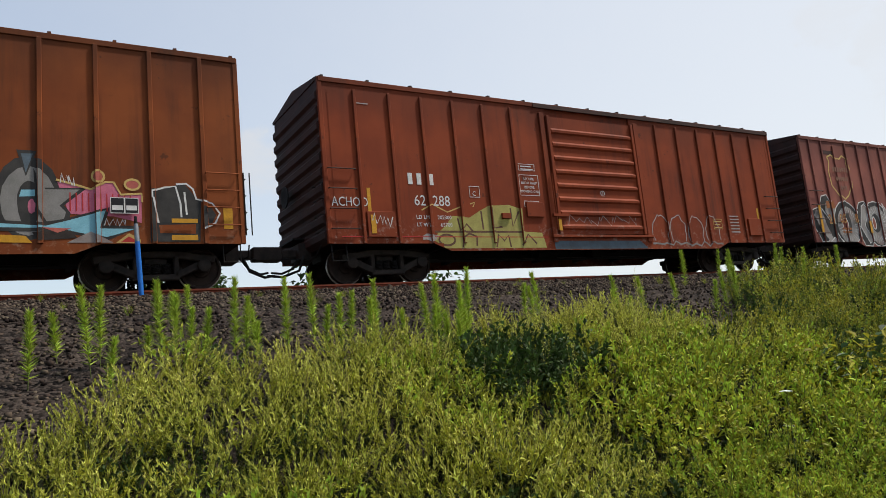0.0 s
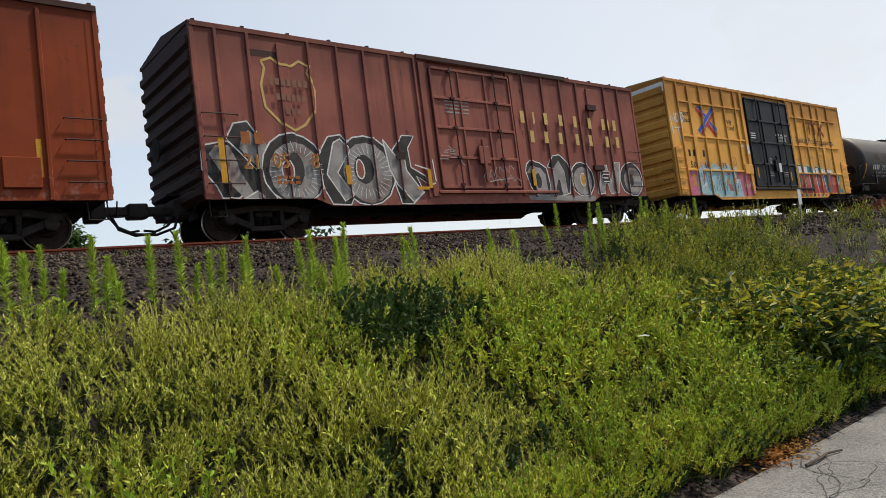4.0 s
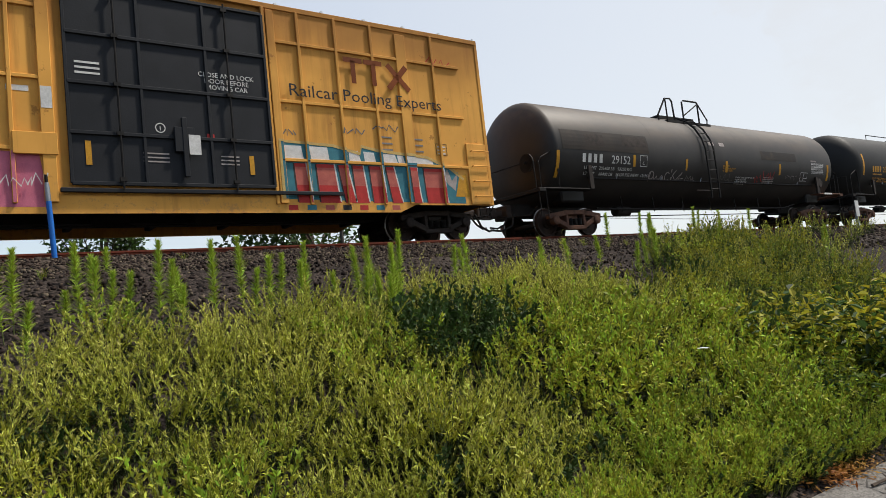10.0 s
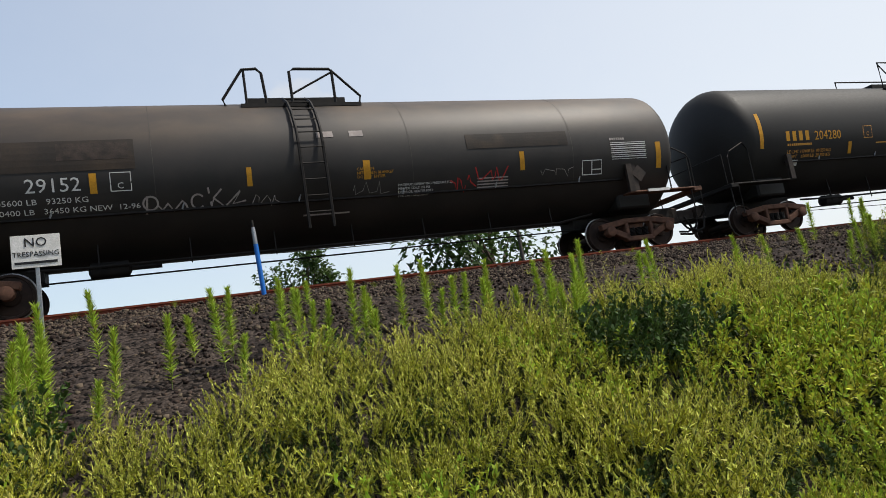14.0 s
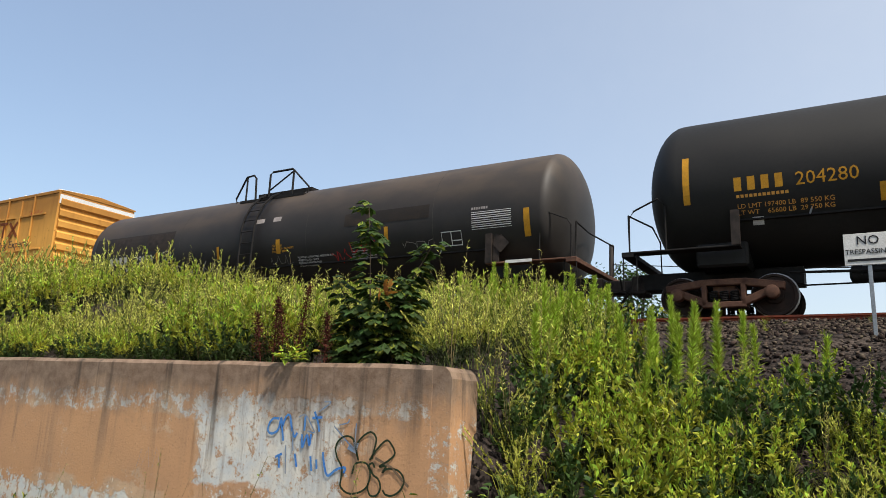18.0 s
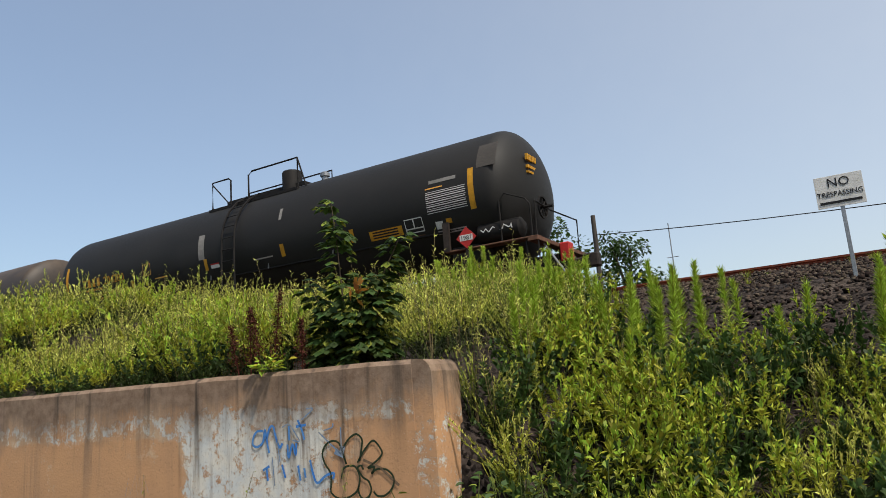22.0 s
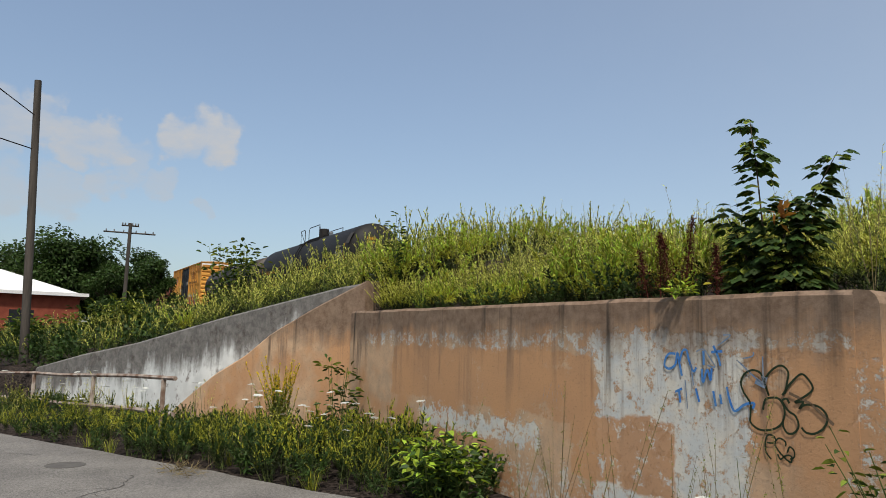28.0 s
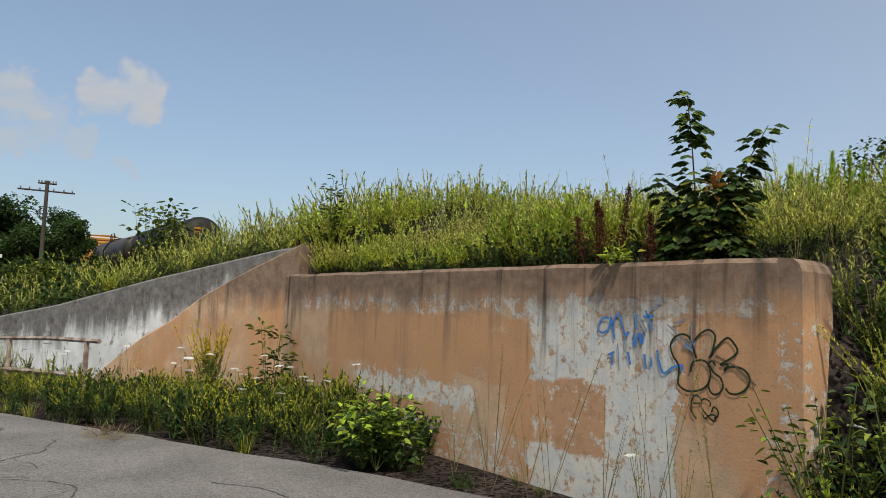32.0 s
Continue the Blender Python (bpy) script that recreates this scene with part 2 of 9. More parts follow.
M["grey"] = mat("grey_spray", (0.27, 0.25, 0.23), (0.20, 0.19, 0.17), 0.75, scale=4, fine=60)
M["palegrey"] = mat("pale_grey_spray", (0.37, 0.34, 0.31), (0.25, 0.225, 0.205), 0.75, scale=2.5, fine=60, third=(0.20, 0.13, 0.11), third_scale=1.5, third_at=(0.52, 0.7))
M["lime"] = mat("yellow_green_spray", (0.40, 0.36, 0.10), (0.32, 0.27, 0.08), 0.75, scale=4, fine=60)
M["dullblue"] = mat("dull_blue_spray", (0.11, 0.15, 0.18), (0.09, 0.1, 0.11), 0.75, scale=4, fine=60)
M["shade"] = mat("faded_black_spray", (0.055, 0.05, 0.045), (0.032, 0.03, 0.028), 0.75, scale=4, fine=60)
M["rustorange"] = mat("faded_orange_stencil", (0.36, 0.12, 0.03), (0.27, 0.09, 0.03), 0.75, scale=6, fine=60)
M["palebrown"] = mat("faded_brown_stencil", (0.24, 0.12, 0.075), (0.2, 0.09, 0.06), 0.75, scale=6, fine=60)
M["mint"] = mat("pale_mint_spray", (0.42, 0.56, 0.55), (0.32, 0.47, 0.49), 0.75, scale=5, fine=60)
M["salmon"] = mat("faded_red_spray", (0.52, 0.14, 0.10), (0.42, 0.10, 0.08), 0.75, scale=5, fine=60)
M["soot_brown"] = mat("sooty_brown_paint", (0.036, 0.026, 0.018), (0.022, 0.017, 0.013), 0.6, scale=1.5, fine=30, third=(0.06, 0.04, 0.024), third_scale=0.8)
M["rail"] = mat("rusty_rail", (0.21, 0.048, 0.022), (0.13, 0.034, 0.019), 0.8, metal=0.1, scale=8, fine=60)
M["railtop"] = mat("worn_rail_head", (0.35, 0.31, 0.28), (0.25, 0.21, 0.19), 0.35, metal=0.8, scale=8, fine=60, bump=0)
M["tie"] = mat("creosoted_sleeper", (0.06, 0.045, 0.035), (0.04, 0.03, 0.025), 0.9, scale=6, fine=50, stretch=(1, 0.2, 1))
M["soil"] = mat("cinder_soil", (0.030, 0.023, 0.019), (0.019, 0.015, 0.013), 0.95, scale=2.0, fine=40, bump=0.8, dist=0.012, third=(0.040, 0.031, 0.025), third_scale=0.8, cells=30.0, cell_tone=(0.1, 2.6), spec=0.05)
M["stone"] = mat("ballast_stone", (0.095, 0.068, 0.052), (0.046, 0.033, 0.026), 0.9, scale=3, fine=60, island=0.9, spec=0.1)
M["asphalt"] = mat("bleached_asphalt", (0.215, 0.20, 0.178), (0.165, 0.153, 0.138), 0.92, scale=1.2, fine=140, bump=0.5, dist=0.006, third=(0.135, 0.125, 0.112), third_scale=0.5, cells=75.0, cell_tone=(0.7, 1.35))
M["post_blue"] = mat("blue_plastic_stake", (0.02, 0.16, 0.55), (0.02, 0.14, 0.48), 0.45, scale=4, fine=50)
M["galv"] = mat("galvanised_steel", (0.35, 0.36, 0.37), (0.27, 0.28, 0.29), 0.45, metal=0.7, scale=8, fine=60)
M["wood"] = mat("grey_pole_wood", (0.105, 0.09, 0.076), (0.05, 0.043, 0.036), 0.9, scale=4, fine=40, bump=0.5, stretch=(1, 1, 0.1))
M["brick"] = mat("red_brick_far", (0.26, 0.07, 0.04), (0.2, 0.05, 0.03), 0.9, scale=2, fine=20)
M["farconcrete"] = mat("weathered_concrete", (0.22, 0.21, 0.195), (0.16, 0.15, 0.14), 0.9, scale=1.5, fine=12)
M["roofwhite"] = mat("white_roof_coating", (0.8, 0.8, 0.78), (0.72, 0.72, 0.7), 0.6, scale=1, fine=20)
M["pipe"] = mat("rusty_pale_pipe", (0.52, 0.44, 0.37), (0.2, 0.12, 0.08), 0.7, metal=0.2, scale=5, fine=50)
LEAF = dict(rough=0.6, spec=0.25, scale=1.1, fine=18, bump=0, translucent=0.3)
M["weed"] = mat("weed_leaf", (0.47, 0.46, 0.042), (0.33, 0.345, 0.034), island=0.5, **LEAF)
M["pale"] = mat("pale_seed_leaf", (0.8, 0.76, 0.18), (0.66, 0.65, 0.125), island=0.5, **LEAF)
M["bright"] = mat("bright_leaf", (0.42, 0.54, 0.05), (0.30, 0.42, 0.04), island=0.5, **LEAF)
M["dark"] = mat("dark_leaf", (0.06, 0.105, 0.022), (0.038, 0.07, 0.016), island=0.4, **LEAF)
M["mid"] = mat("mid_leaf", (0.24, 0.27, 0.033), (0.16, 0.2, 0.026), island=0.5, **LEAF)
# near-black leaf colour that paints shade into the foot of each weed
M["under"] = mat("painted_shade_leaf", (0.034, 0.047, 0.011), (0.018, 0.027, 0.007), island=0.4, **LEAF)
M["goldflower"] = mat("golden_flower", (0.78, 0.56, 0.03), (0.62, 0.45, 0.03), island=0.3, **LEAF)
M["tan"] = mat("dry_stem", (0.22, 0.17, 0.08), (0.16, 0.12, 0.06), 0.9, scale=5, fine=40, island=0.3)
M["stem"] = mat("green_stem", (0.12, 0.15, 0.04), (0.09, 0.12, 0.03), 0.8, scale=5, fine=40)
M["dock"] = mat("red_brown_seed", (0.11, 0.03, 0.018), (0.075, 0.022, 0.015), 0.9, scale=5, fine=40, island=0.4)
M["autumn"] = mat("orange_leaf", (0.40, 0.12, 0.03), (0.34, 0.2, 0.03), island=0.3, **LEAF)
M["yellowleaf"] = mat("yellowing_leaf", (0.46, 0.4, 0.03), (0.3, 0.3, 0.03), island=0.35, **LEAF)
M["petal"] = mat("white_petal", (0.75, 0.75, 0.68), (0.65, 0.66, 0.58), 0.8, scale=20, fine=80, island=0.1)
M["bark"] = mat("bark", (0.10, 0.075, 0.055), (0.06, 0.045, 0.035), 0.95, scale=6, fine=30, bump=0.6, dist=0.02)


# ---- geometry helpers ----
def box(bm, x0, x1, y0, y1, z0, z1):
    vs = [bm.verts.new((x, y, z)) for x in (x0, x1) for y in (y0, y1) for z in (z0, z1)]
    for f in ((0, 1, 3, 2), (4, 6, 7, 5), (0, 4, 5, 1), (2, 3, 7, 6), (0, 2, 6, 4), (1, 5, 7, 3)):
        bm.faces.new([vs[i] for i in f])
    return vs


def tube(bm, pts, r, n=6, taper=1.0):
    """A round bar through the points."""
    pts = [Vector(p) for p in pts]
    rings = []
    for i, p in enumerate(pts):
        a = (pts[min(i + 1, len(pts) - 1)] - pts[max(i - 1, 0)]).normalized()
        u = a.orthogonal().normalized() if abs(a.z) > 0.95 else a.cross(Vector((0, 0, 1))).normalized()
        v = a.cross(u)
        k = r * (1 + (taper - 1) * i / max(len(pts) - 1, 1))
        rings.append([bm.verts.new(p + (u * math.cos(t) + v * math.sin(t)) * k) for t in (2 * math.pi * j / n for j in range(n))])
    for r0, r1 in zip(rings, rings[1:]):
        for j in range(n):
            bm.faces.new((r0[j], r0[(j + 1) % n], r1[(j + 1) % n], r1[j]))
    bm.faces.new(rings[0][::-1])
    bm.faces.new(rings[-1])


def lathe(bm, profile, n=24, axis="y", at=(0, 0, 0)):
    """Profile of (along, radius) turned about an axis."""
    rings = []
    for a, r in profile:
        ring = []
        for j in range(n):
            t = 2 * math.pi * j / n
            c, s = r * math.cos(t), r * math.sin(t)
            v = {"y": (c, a, s), "x": (a, c, s), "z": (c, s, a)}[axis]
            ring.append(bm.verts.new(Vector(v) + Vector(at)))
        rings.append(ring)
    for r0, r1 in zip(rings, rings[1:]):
        for j in range(n):
            bm.faces.new((r0[j], r0[(j + 1) % n], r1[(j + 1) % n], r1[j]))
    bm.faces.new(rings[0][::-1])
    bm.faces.new(rings[-1])


def prism(bm, outline, y0, y1):
    """An outline in x and z given thickness along y."""
    a = [bm.verts.new((x, y0, z)) for x, z in outline]
    b = [bm.verts.new((x, y1, z)) for x, z in outline]
    n = len(a)
    bm.faces.new(a)
    bm.faces.new(b[::-1])
    for i in range(n):
        bm.faces.new((a[i], b[i], b[(i + 1) % n], a[(i + 1) % n]))


def mesh_of(name, bm, material, smooth=False, bevel=0.0):
    if bevel:
        bmesh.ops.bevel(bm, geom=bm.edges[:], offset=bevel, segments=1, affect="EDGES", profile=0.7)
    bmesh.ops.recalc_face_normals(bm, faces=bm.faces[:])
    me = bpy.data.meshes.new(name)
    bm.to_mesh(me)
    bm.free()
    for m in material if isinstance(material, (list, tuple)) else [material]:
        me.materials.append(m)
    if smooth:
        me.polygons.foreach_set("use_smooth", [True] * len(me.polygons))
        me.set_sharp_from_angle(angle=radians(40))
    return me


def part(name, bm, material, parent, label="", smooth=False, bevel=0.0):
    ob = new(name, mesh_of(name, bm, material, smooth, bevel))
    ob.parent = parent
    return tagged(ob, label)


def boxes(name, rows, material, parent, label="", bevel=0.0, joined=False):
    if not joined:
        for r in rows[1:]:
            boxes(name, [r], material, parent, label, bevel)
        rows = rows[:1]
    bm = bmesh.new()
    for r in rows:
        box(bm, *r)
    return part(name, bm, material, parent, label, bevel=bevel)


def text(words, x, z, size, material, parent, y=-1.605, name="lettering", wide=1.0, label="", align="LEFT"):
    """Stencilled words on a side that faces -y."""
    cu = bpy.data.curves.new(name, "FONT")
    cu.body, cu.size, cu.align_x = words, size, align
    cu.extrude, cu.resolution_u = 0.0015, 2
    tmp = new(name + "_curve", cu)
    bpy.context.view_layer.update()
    me = bpy.data.meshes.new_from_object(tmp)
    bpy.data.objects.remove(tmp)
    bpy.data.curves.remove(cu)
    me.transform(Matrix.Translation((x, y, z)) @ Matrix.Rotation(radians(90), 4, "X") @ Matrix.Diagonal((wide, 1, 1, 1)))
    me.materials.clear()
    me.materials.append(material)
    ob = new(name, me)
    ob.parent = parent
    return tagged(ob, label)


def blocks(parent, x, z, w, h, count, material, gap=0.3, y=-1.606, name="lettering_bar", label=""):
    """Plain bars that stand for lettering; rows of tiny ones stay one piece."""
    step = w / count
    if h < 0.06:
        return boxes(name, [(x, x + w - step * gap, y - 0.002, y, z, z + h * 0.8)], material, parent, label)
    return boxes(name, [(x + i * step, x + i * step + step * (1 - gap), y - 0.002, y, z, z + h) for i in range(count)], material, parent, label)


def ribbon(bm, pts, w, y=-1.63):
    """A sprayed line of even width on a side that faces -y: points in x and z."""
    pts = [Vector((p[0], 0, p[1])) for p in pts]
    prev = None
    for i, p in enumerate(pts):
        d = (pts[min(i + 1, len(pts) - 1)] - pts[max(i - 1, 0)]).normalized()
        s = Vector((-d.z, 0, d.x)) * w / 2
        cur = [bm.verts.new((q.x, y, q.z)) for q in (p + s, p - s)]
        if prev:
            bm.faces.new((prev[0], cur[0], cur[1], prev[1]))
        prev = cur


def arc(cx, cz, rx, rz, a0=0, a1=360, n=16):
    return [(cx + rx * math.cos(radians(a0 + (a1 - a0) * i / n)), cz + rz * math.sin(radians(a0 + (a1 - a0) * i / n))) for i in range(n + 1)]


RIBBED = {}  # cars with ribbed sides: posts, door, sill heights


def cut(poly, axis, v, keep):
    """The part of a polygon of (x, z) on one side of a line; keep is 1 above v, -1 below."""
    out = []
    for i, p in enumerate(poly):
        q = poly[i - 1]
        a, b = (q[axis] - v) * keep, (p[axis] - v) * keep
        if (a < 0) != (b < 0):
            k = a / (a - b)
            out.append((q[0] + (p[0] - q[0]) * k, q[1] + (p[1] - q[1]) * k))
        if b >= 0:
            out.append(p)
    return out


def on_side(bm, poly, y, side):
    """Paint that lies on the sheet, the sill and the posts of a car's side."""
    off = (-1.60 - y) * 0.1
    bottom, low, c0, c1 = side["heights"]
    zones = ((-1.0, c0 + 1.25, bottom - 0.015), (c0 + 1.25, c1 - 1.25, low + 0.01), (c1 - 1.25, 99.0, bottom - 0.015))
    flat = []
    for xa, xb, zb in zones:
        p = cut(cut(cut(poly, 0, xa, 1), 0, xb, -1), 1, zb, 1) if len(poly) > 2 else []
        if len(p) > 2:
            flat.append((cut(p, 1, bottom + 0.132, 1), -1.6015 - off))
            flat.append((cut(p, 1, bottom + 0.132, -1), -1.6135 - off))
    for x, hw, d in side["posts"]:
        p = cut(cut(cut(poly, 0, x - hw, 1), 0, x + hw, -1), 1, bottom, 1)
        flat.append((p, -1.6015 - d - off))
    for p, yy in flat:
        if len(p) > 2:
            f = bm.faces.new([bm.verts.new((q[0], yy, q[1])) for q in p])
            if f.calc_area() < 1e-6:
                bm.faces.remove(f)


def lies_on_side(parent, name, xs):
    s = RIBBED.get(parent.name)
    return s if s and name in ("graffiti", "shield_outline", "emblem_band") and (max(xs) < s["door"][0] or min(xs) > s["door"][1] or max(xs) - min(xs) > 3.2) else None


def spray(parent, lines, w, material, y=-1.63, name="graffiti", label=""):
    ob = None
    for ln in lines:
        bm = bmesh.new()
        side = lies_on_side(parent, name, [p[0] for p in ln])
        if side:
            flat = bmesh.new()
            ribbon(flat, ln, w, 0)
            for f in flat.faces:
                on_side(bm, [(v.co.x, v.co.z) for v in f.verts], y, side)
            flat.free()
        else:
            ribbon(bm, ln, w, y)
        ob = part(name, bm, material, parent, label)
        if side:
            tagged(ob, kind="stuff")
    return ob


def fill(parent, outlines, material, y=-1.627, name="graffiti", label="", depth=0.0015):
    ob = None
    for o in outlines:
        bm = bmesh.new()
        side = lies_on_side(parent, name, [p[0] for p in o])
        if side:
            on_side(bm, o, y, side)
        else:
            prism(bm, o, y, y + depth)
        ob = part(name, bm, material, parent, label)
        if side:
            tagged(ob, kind="stuff")
    return ob


def wob(pts, amp, seed):
    r = random.Random(seed)
    return [(x + r.uniform(-amp, amp), z + r.uniform(-amp, amp)) for x, z in pts]


# ---- plan ----
TRACK_Y, RAIL_Z = 15.88, 3.62  # track centre and top of rail at x = 0; the lot is at 0


def track_at(x):
    """Sideways shift and rise of the gently curving track at x, and their slopes."""
    k = min(max(x, -80.0), 60.0)
    dy, dz = 0.0071 - 0.0001214 * k, 0.0006 + 0.0001264 * k
    return 0.0071 * k - 0.0000607 * k * k + dy * (x - k), 0.0006 * k + 0.0000632 * k * k + dz * (x - k), dy, dz


def bank(y):
    """Height of the bank over its cross-section."""
    return float(np.interp(y, [-60, 3.3, 4.6, 6.5, 9.3, 12.6, 13.6, 18.3, 20.5, 26, 400], [0, 0, 0.38, 1.45, 2.62, 3.15, 3.36, 3.38, 2.7, 0.8, 0.5]))


WALL_A, WALL_B = (-10.75, 4.12), (-2.84, 4.422)  # front line of the retaining wall


def ground_z(x, y):
    """The lot, the bank, and the level fill behind the wall."""
    h = bank(y) + track_at(max(min(x, 90.0), -110.0))[1] * min(max(min((y - 8.5) / 4.5, (26.0 - y) / 6.0), 0.0), 1.0)
    if x < -2.0:
        k = min(1, (-2.0 - x) / 1.2)
        front = np.interp(x, [-60, -40, -21, -14.3, -10.75, -2.8], [-16, -8, 0.2, 3.2, 4.55, 4.65])
        if y > front:
            fillz = np.interp(x, [-60, -40, -21, -14.3, -10.9, -10.6, -2.8], [0.1, 0.3, 0.55, 1.7, 2.3, 1.9, 1.86])
            g = max(h, min(fillz + float(np.interp(x, [-40, -29, -21, -12, -9, -2.8], [0.08, 0.12, 0.32, 0.32, 0.18, 0.16])) * (y - front), 3.35)) if y < 13.6 else h
        else:
            g = 0.0
        h = h * (1 - k) + g * k if y > front or x > -2.9 else 0.0
    return h


# ---- ground ----
def grid_sheet(name, xs, ys, fn, material):
    me = bpy.data.meshes.new(name)
    vs = [(x, y, fn(x, y)) for y in ys for x in xs]
    nx = len(xs)
    fs = [(j * nx + i, j * nx + i + 1, (j + 1) * nx + i + 1, (j + 1) * nx + i) for j in range(len(ys) - 1) for i in range(nx - 1)]
    me.from_pydata(vs, [], fs)
    me.materials.append(material)
    me.polygons.foreach_set("use_smooth", [True] * len(me.polygons))
    return new(name, me)


def rough(x, y):
    z = ground_z(x, y)
    if z > 0.05 and y < 19:
        z += 0.05 * noise.noise((x * 0.9, y * 0.9, 3.1))
    return z - 0.02


xs_bank = list(np.concatenate([[-3000, -900, -300, -150, -90], np.arange(-60, -24, 1.5), np.arange(-24, 20, 0.25), np.arange(20, 60, 1.5), [70, 90, 130, 200, 400, 1000, 3000]]))
ys_bank = list(np.concatenate([[-3000, -800, -200, -60, -20], [-8, -6, -5, -4], np.arange(-3, 19.5, 0.2), np.arange(19.5, 30, 1), [40, 80, 200, 600, 3000]]))
ground = grid_sheet("ground", xs_bank, ys_bank, rough, M["soil"])
tagged(ground, "dark cinder soil bank beside a bleached lot", "ground", kind="structure")


def toe(x):
    """Edge of the asphalt."""
    return float(np.interp(x, [-60, -13.3, -11.4, -9, -8, -7, -5.9, -5, -4, -2.9, -2, 3, 5.8, 7, 9.3, 12.3, 30, 80], [-22, -0.5, 0.5, 1.78, 2.25, 2.8, 3.35, 3.65, 3.72, 3.6, 3.35, 3.3, 3.66, 3.54, 3.56, 3.64, 5.0, 9]))


bm = bmesh.new()
xs_road = list(np.arange(-60, 81, 0.5))
prev = None
for x in xs_road:
    e = toe(x) + 0.07 * noise.noise((x * 1.7, 0, 0))
    row = [bm.verts.new((x, y, z)) for y, z in ((-40, 0.012), (-6, 0.012), (e - 0.4, 0.014), (e - 0.03, 0.01), (e + 0.03, -0.04))]
    if prev:
        for i in range(4):
            bm.faces.new((prev[i], row[i], row[i + 1], prev[i + 1]))
    prev = row
road = part("road", bm, M["asphalt"], None)
tagged(road, "bleached grey asphalt lot with cracks and a ragged edge", "road", kind="structure")

# ---- track ----
track = new("track")
track.location = (0, TRACK_Y, RAIL_Z)
tagged(track, "single railway track with rusty rails on dark ballast", "track", kind="structure")
RAIL_PROFILE = [(-0.07, -0.175), (0.07, -0.175), (0.07, -0.16), (0.012, -0.135), (0.012, -0.045), (0.036, -0.035), (0.036, 0.0), (-0.036, 0.0), (-0.036, -0.035), (-0.012, -0.045), (-0.012, -0.135), (-0.07, -0.16)]


def rail(name, y, x0, x1, z, parent, label, head=True):
    bm = bmesh.new()
    prev = None
    for x in np.linspace(x0, x1, max(2, int((x1 - x0) / 5))):
        dy, dz = track_at(x)[:2]
        cur = [bm.verts.new((x, y + dy + p, z + dz + q)) for p, q in RAIL_PROFILE]
        if prev:
            for i in range(len(cur)):
                f = bm.faces.new((prev[i], cur[i], cur[(i + 1) % len(cur)], prev[(i + 1) % len(cur)]))
                f.material_index = 1 if head and i == 6 else 0
        else:
            bm.faces.new(cur)
        prev = cur
    bm.faces.new(prev[::-1])
    return part(name, bm, [M["rail"], M["railtop"]], parent, label)


rail("rail", -0.752, -160, 240, 0, track, "rusty steel rail with a worn head")
rail("rail", 0.752, -160, 240, 0, track, "rusty steel rail with a worn head")
bm = bmesh.new()
box(bm, -0.115, 0.115, -1.28, 1.28, -0.36, -0.178)
tie_mesh = mesh_of("tie", bm, M["tie"], bevel=0.012)
for i in range(150):
    ob = new("tie", tie_mesh)
    ob.parent = track
    tx = -45 + i * 0.52 + 0.03 * math.sin(i * 7.1)
    ob.location = (tx, track_at(tx)[0] + 0.03 * math.sin(i * 3.7), track_at(tx)[1] - 0.008 * (i % 3))
    ob.rotation_euler = (0, 0, 0.02 * math.sin(i * 5.3))
spare = new("spare_rail")
spare.location = (0, TRACK_Y - 1.45, RAIL_Z - 0.1)
tagged(spare, "loose rusty red rail lying along the track", "rail")
rail("rail_bar", 0, -40, 14.2, 0.02, spare, "", head=False)


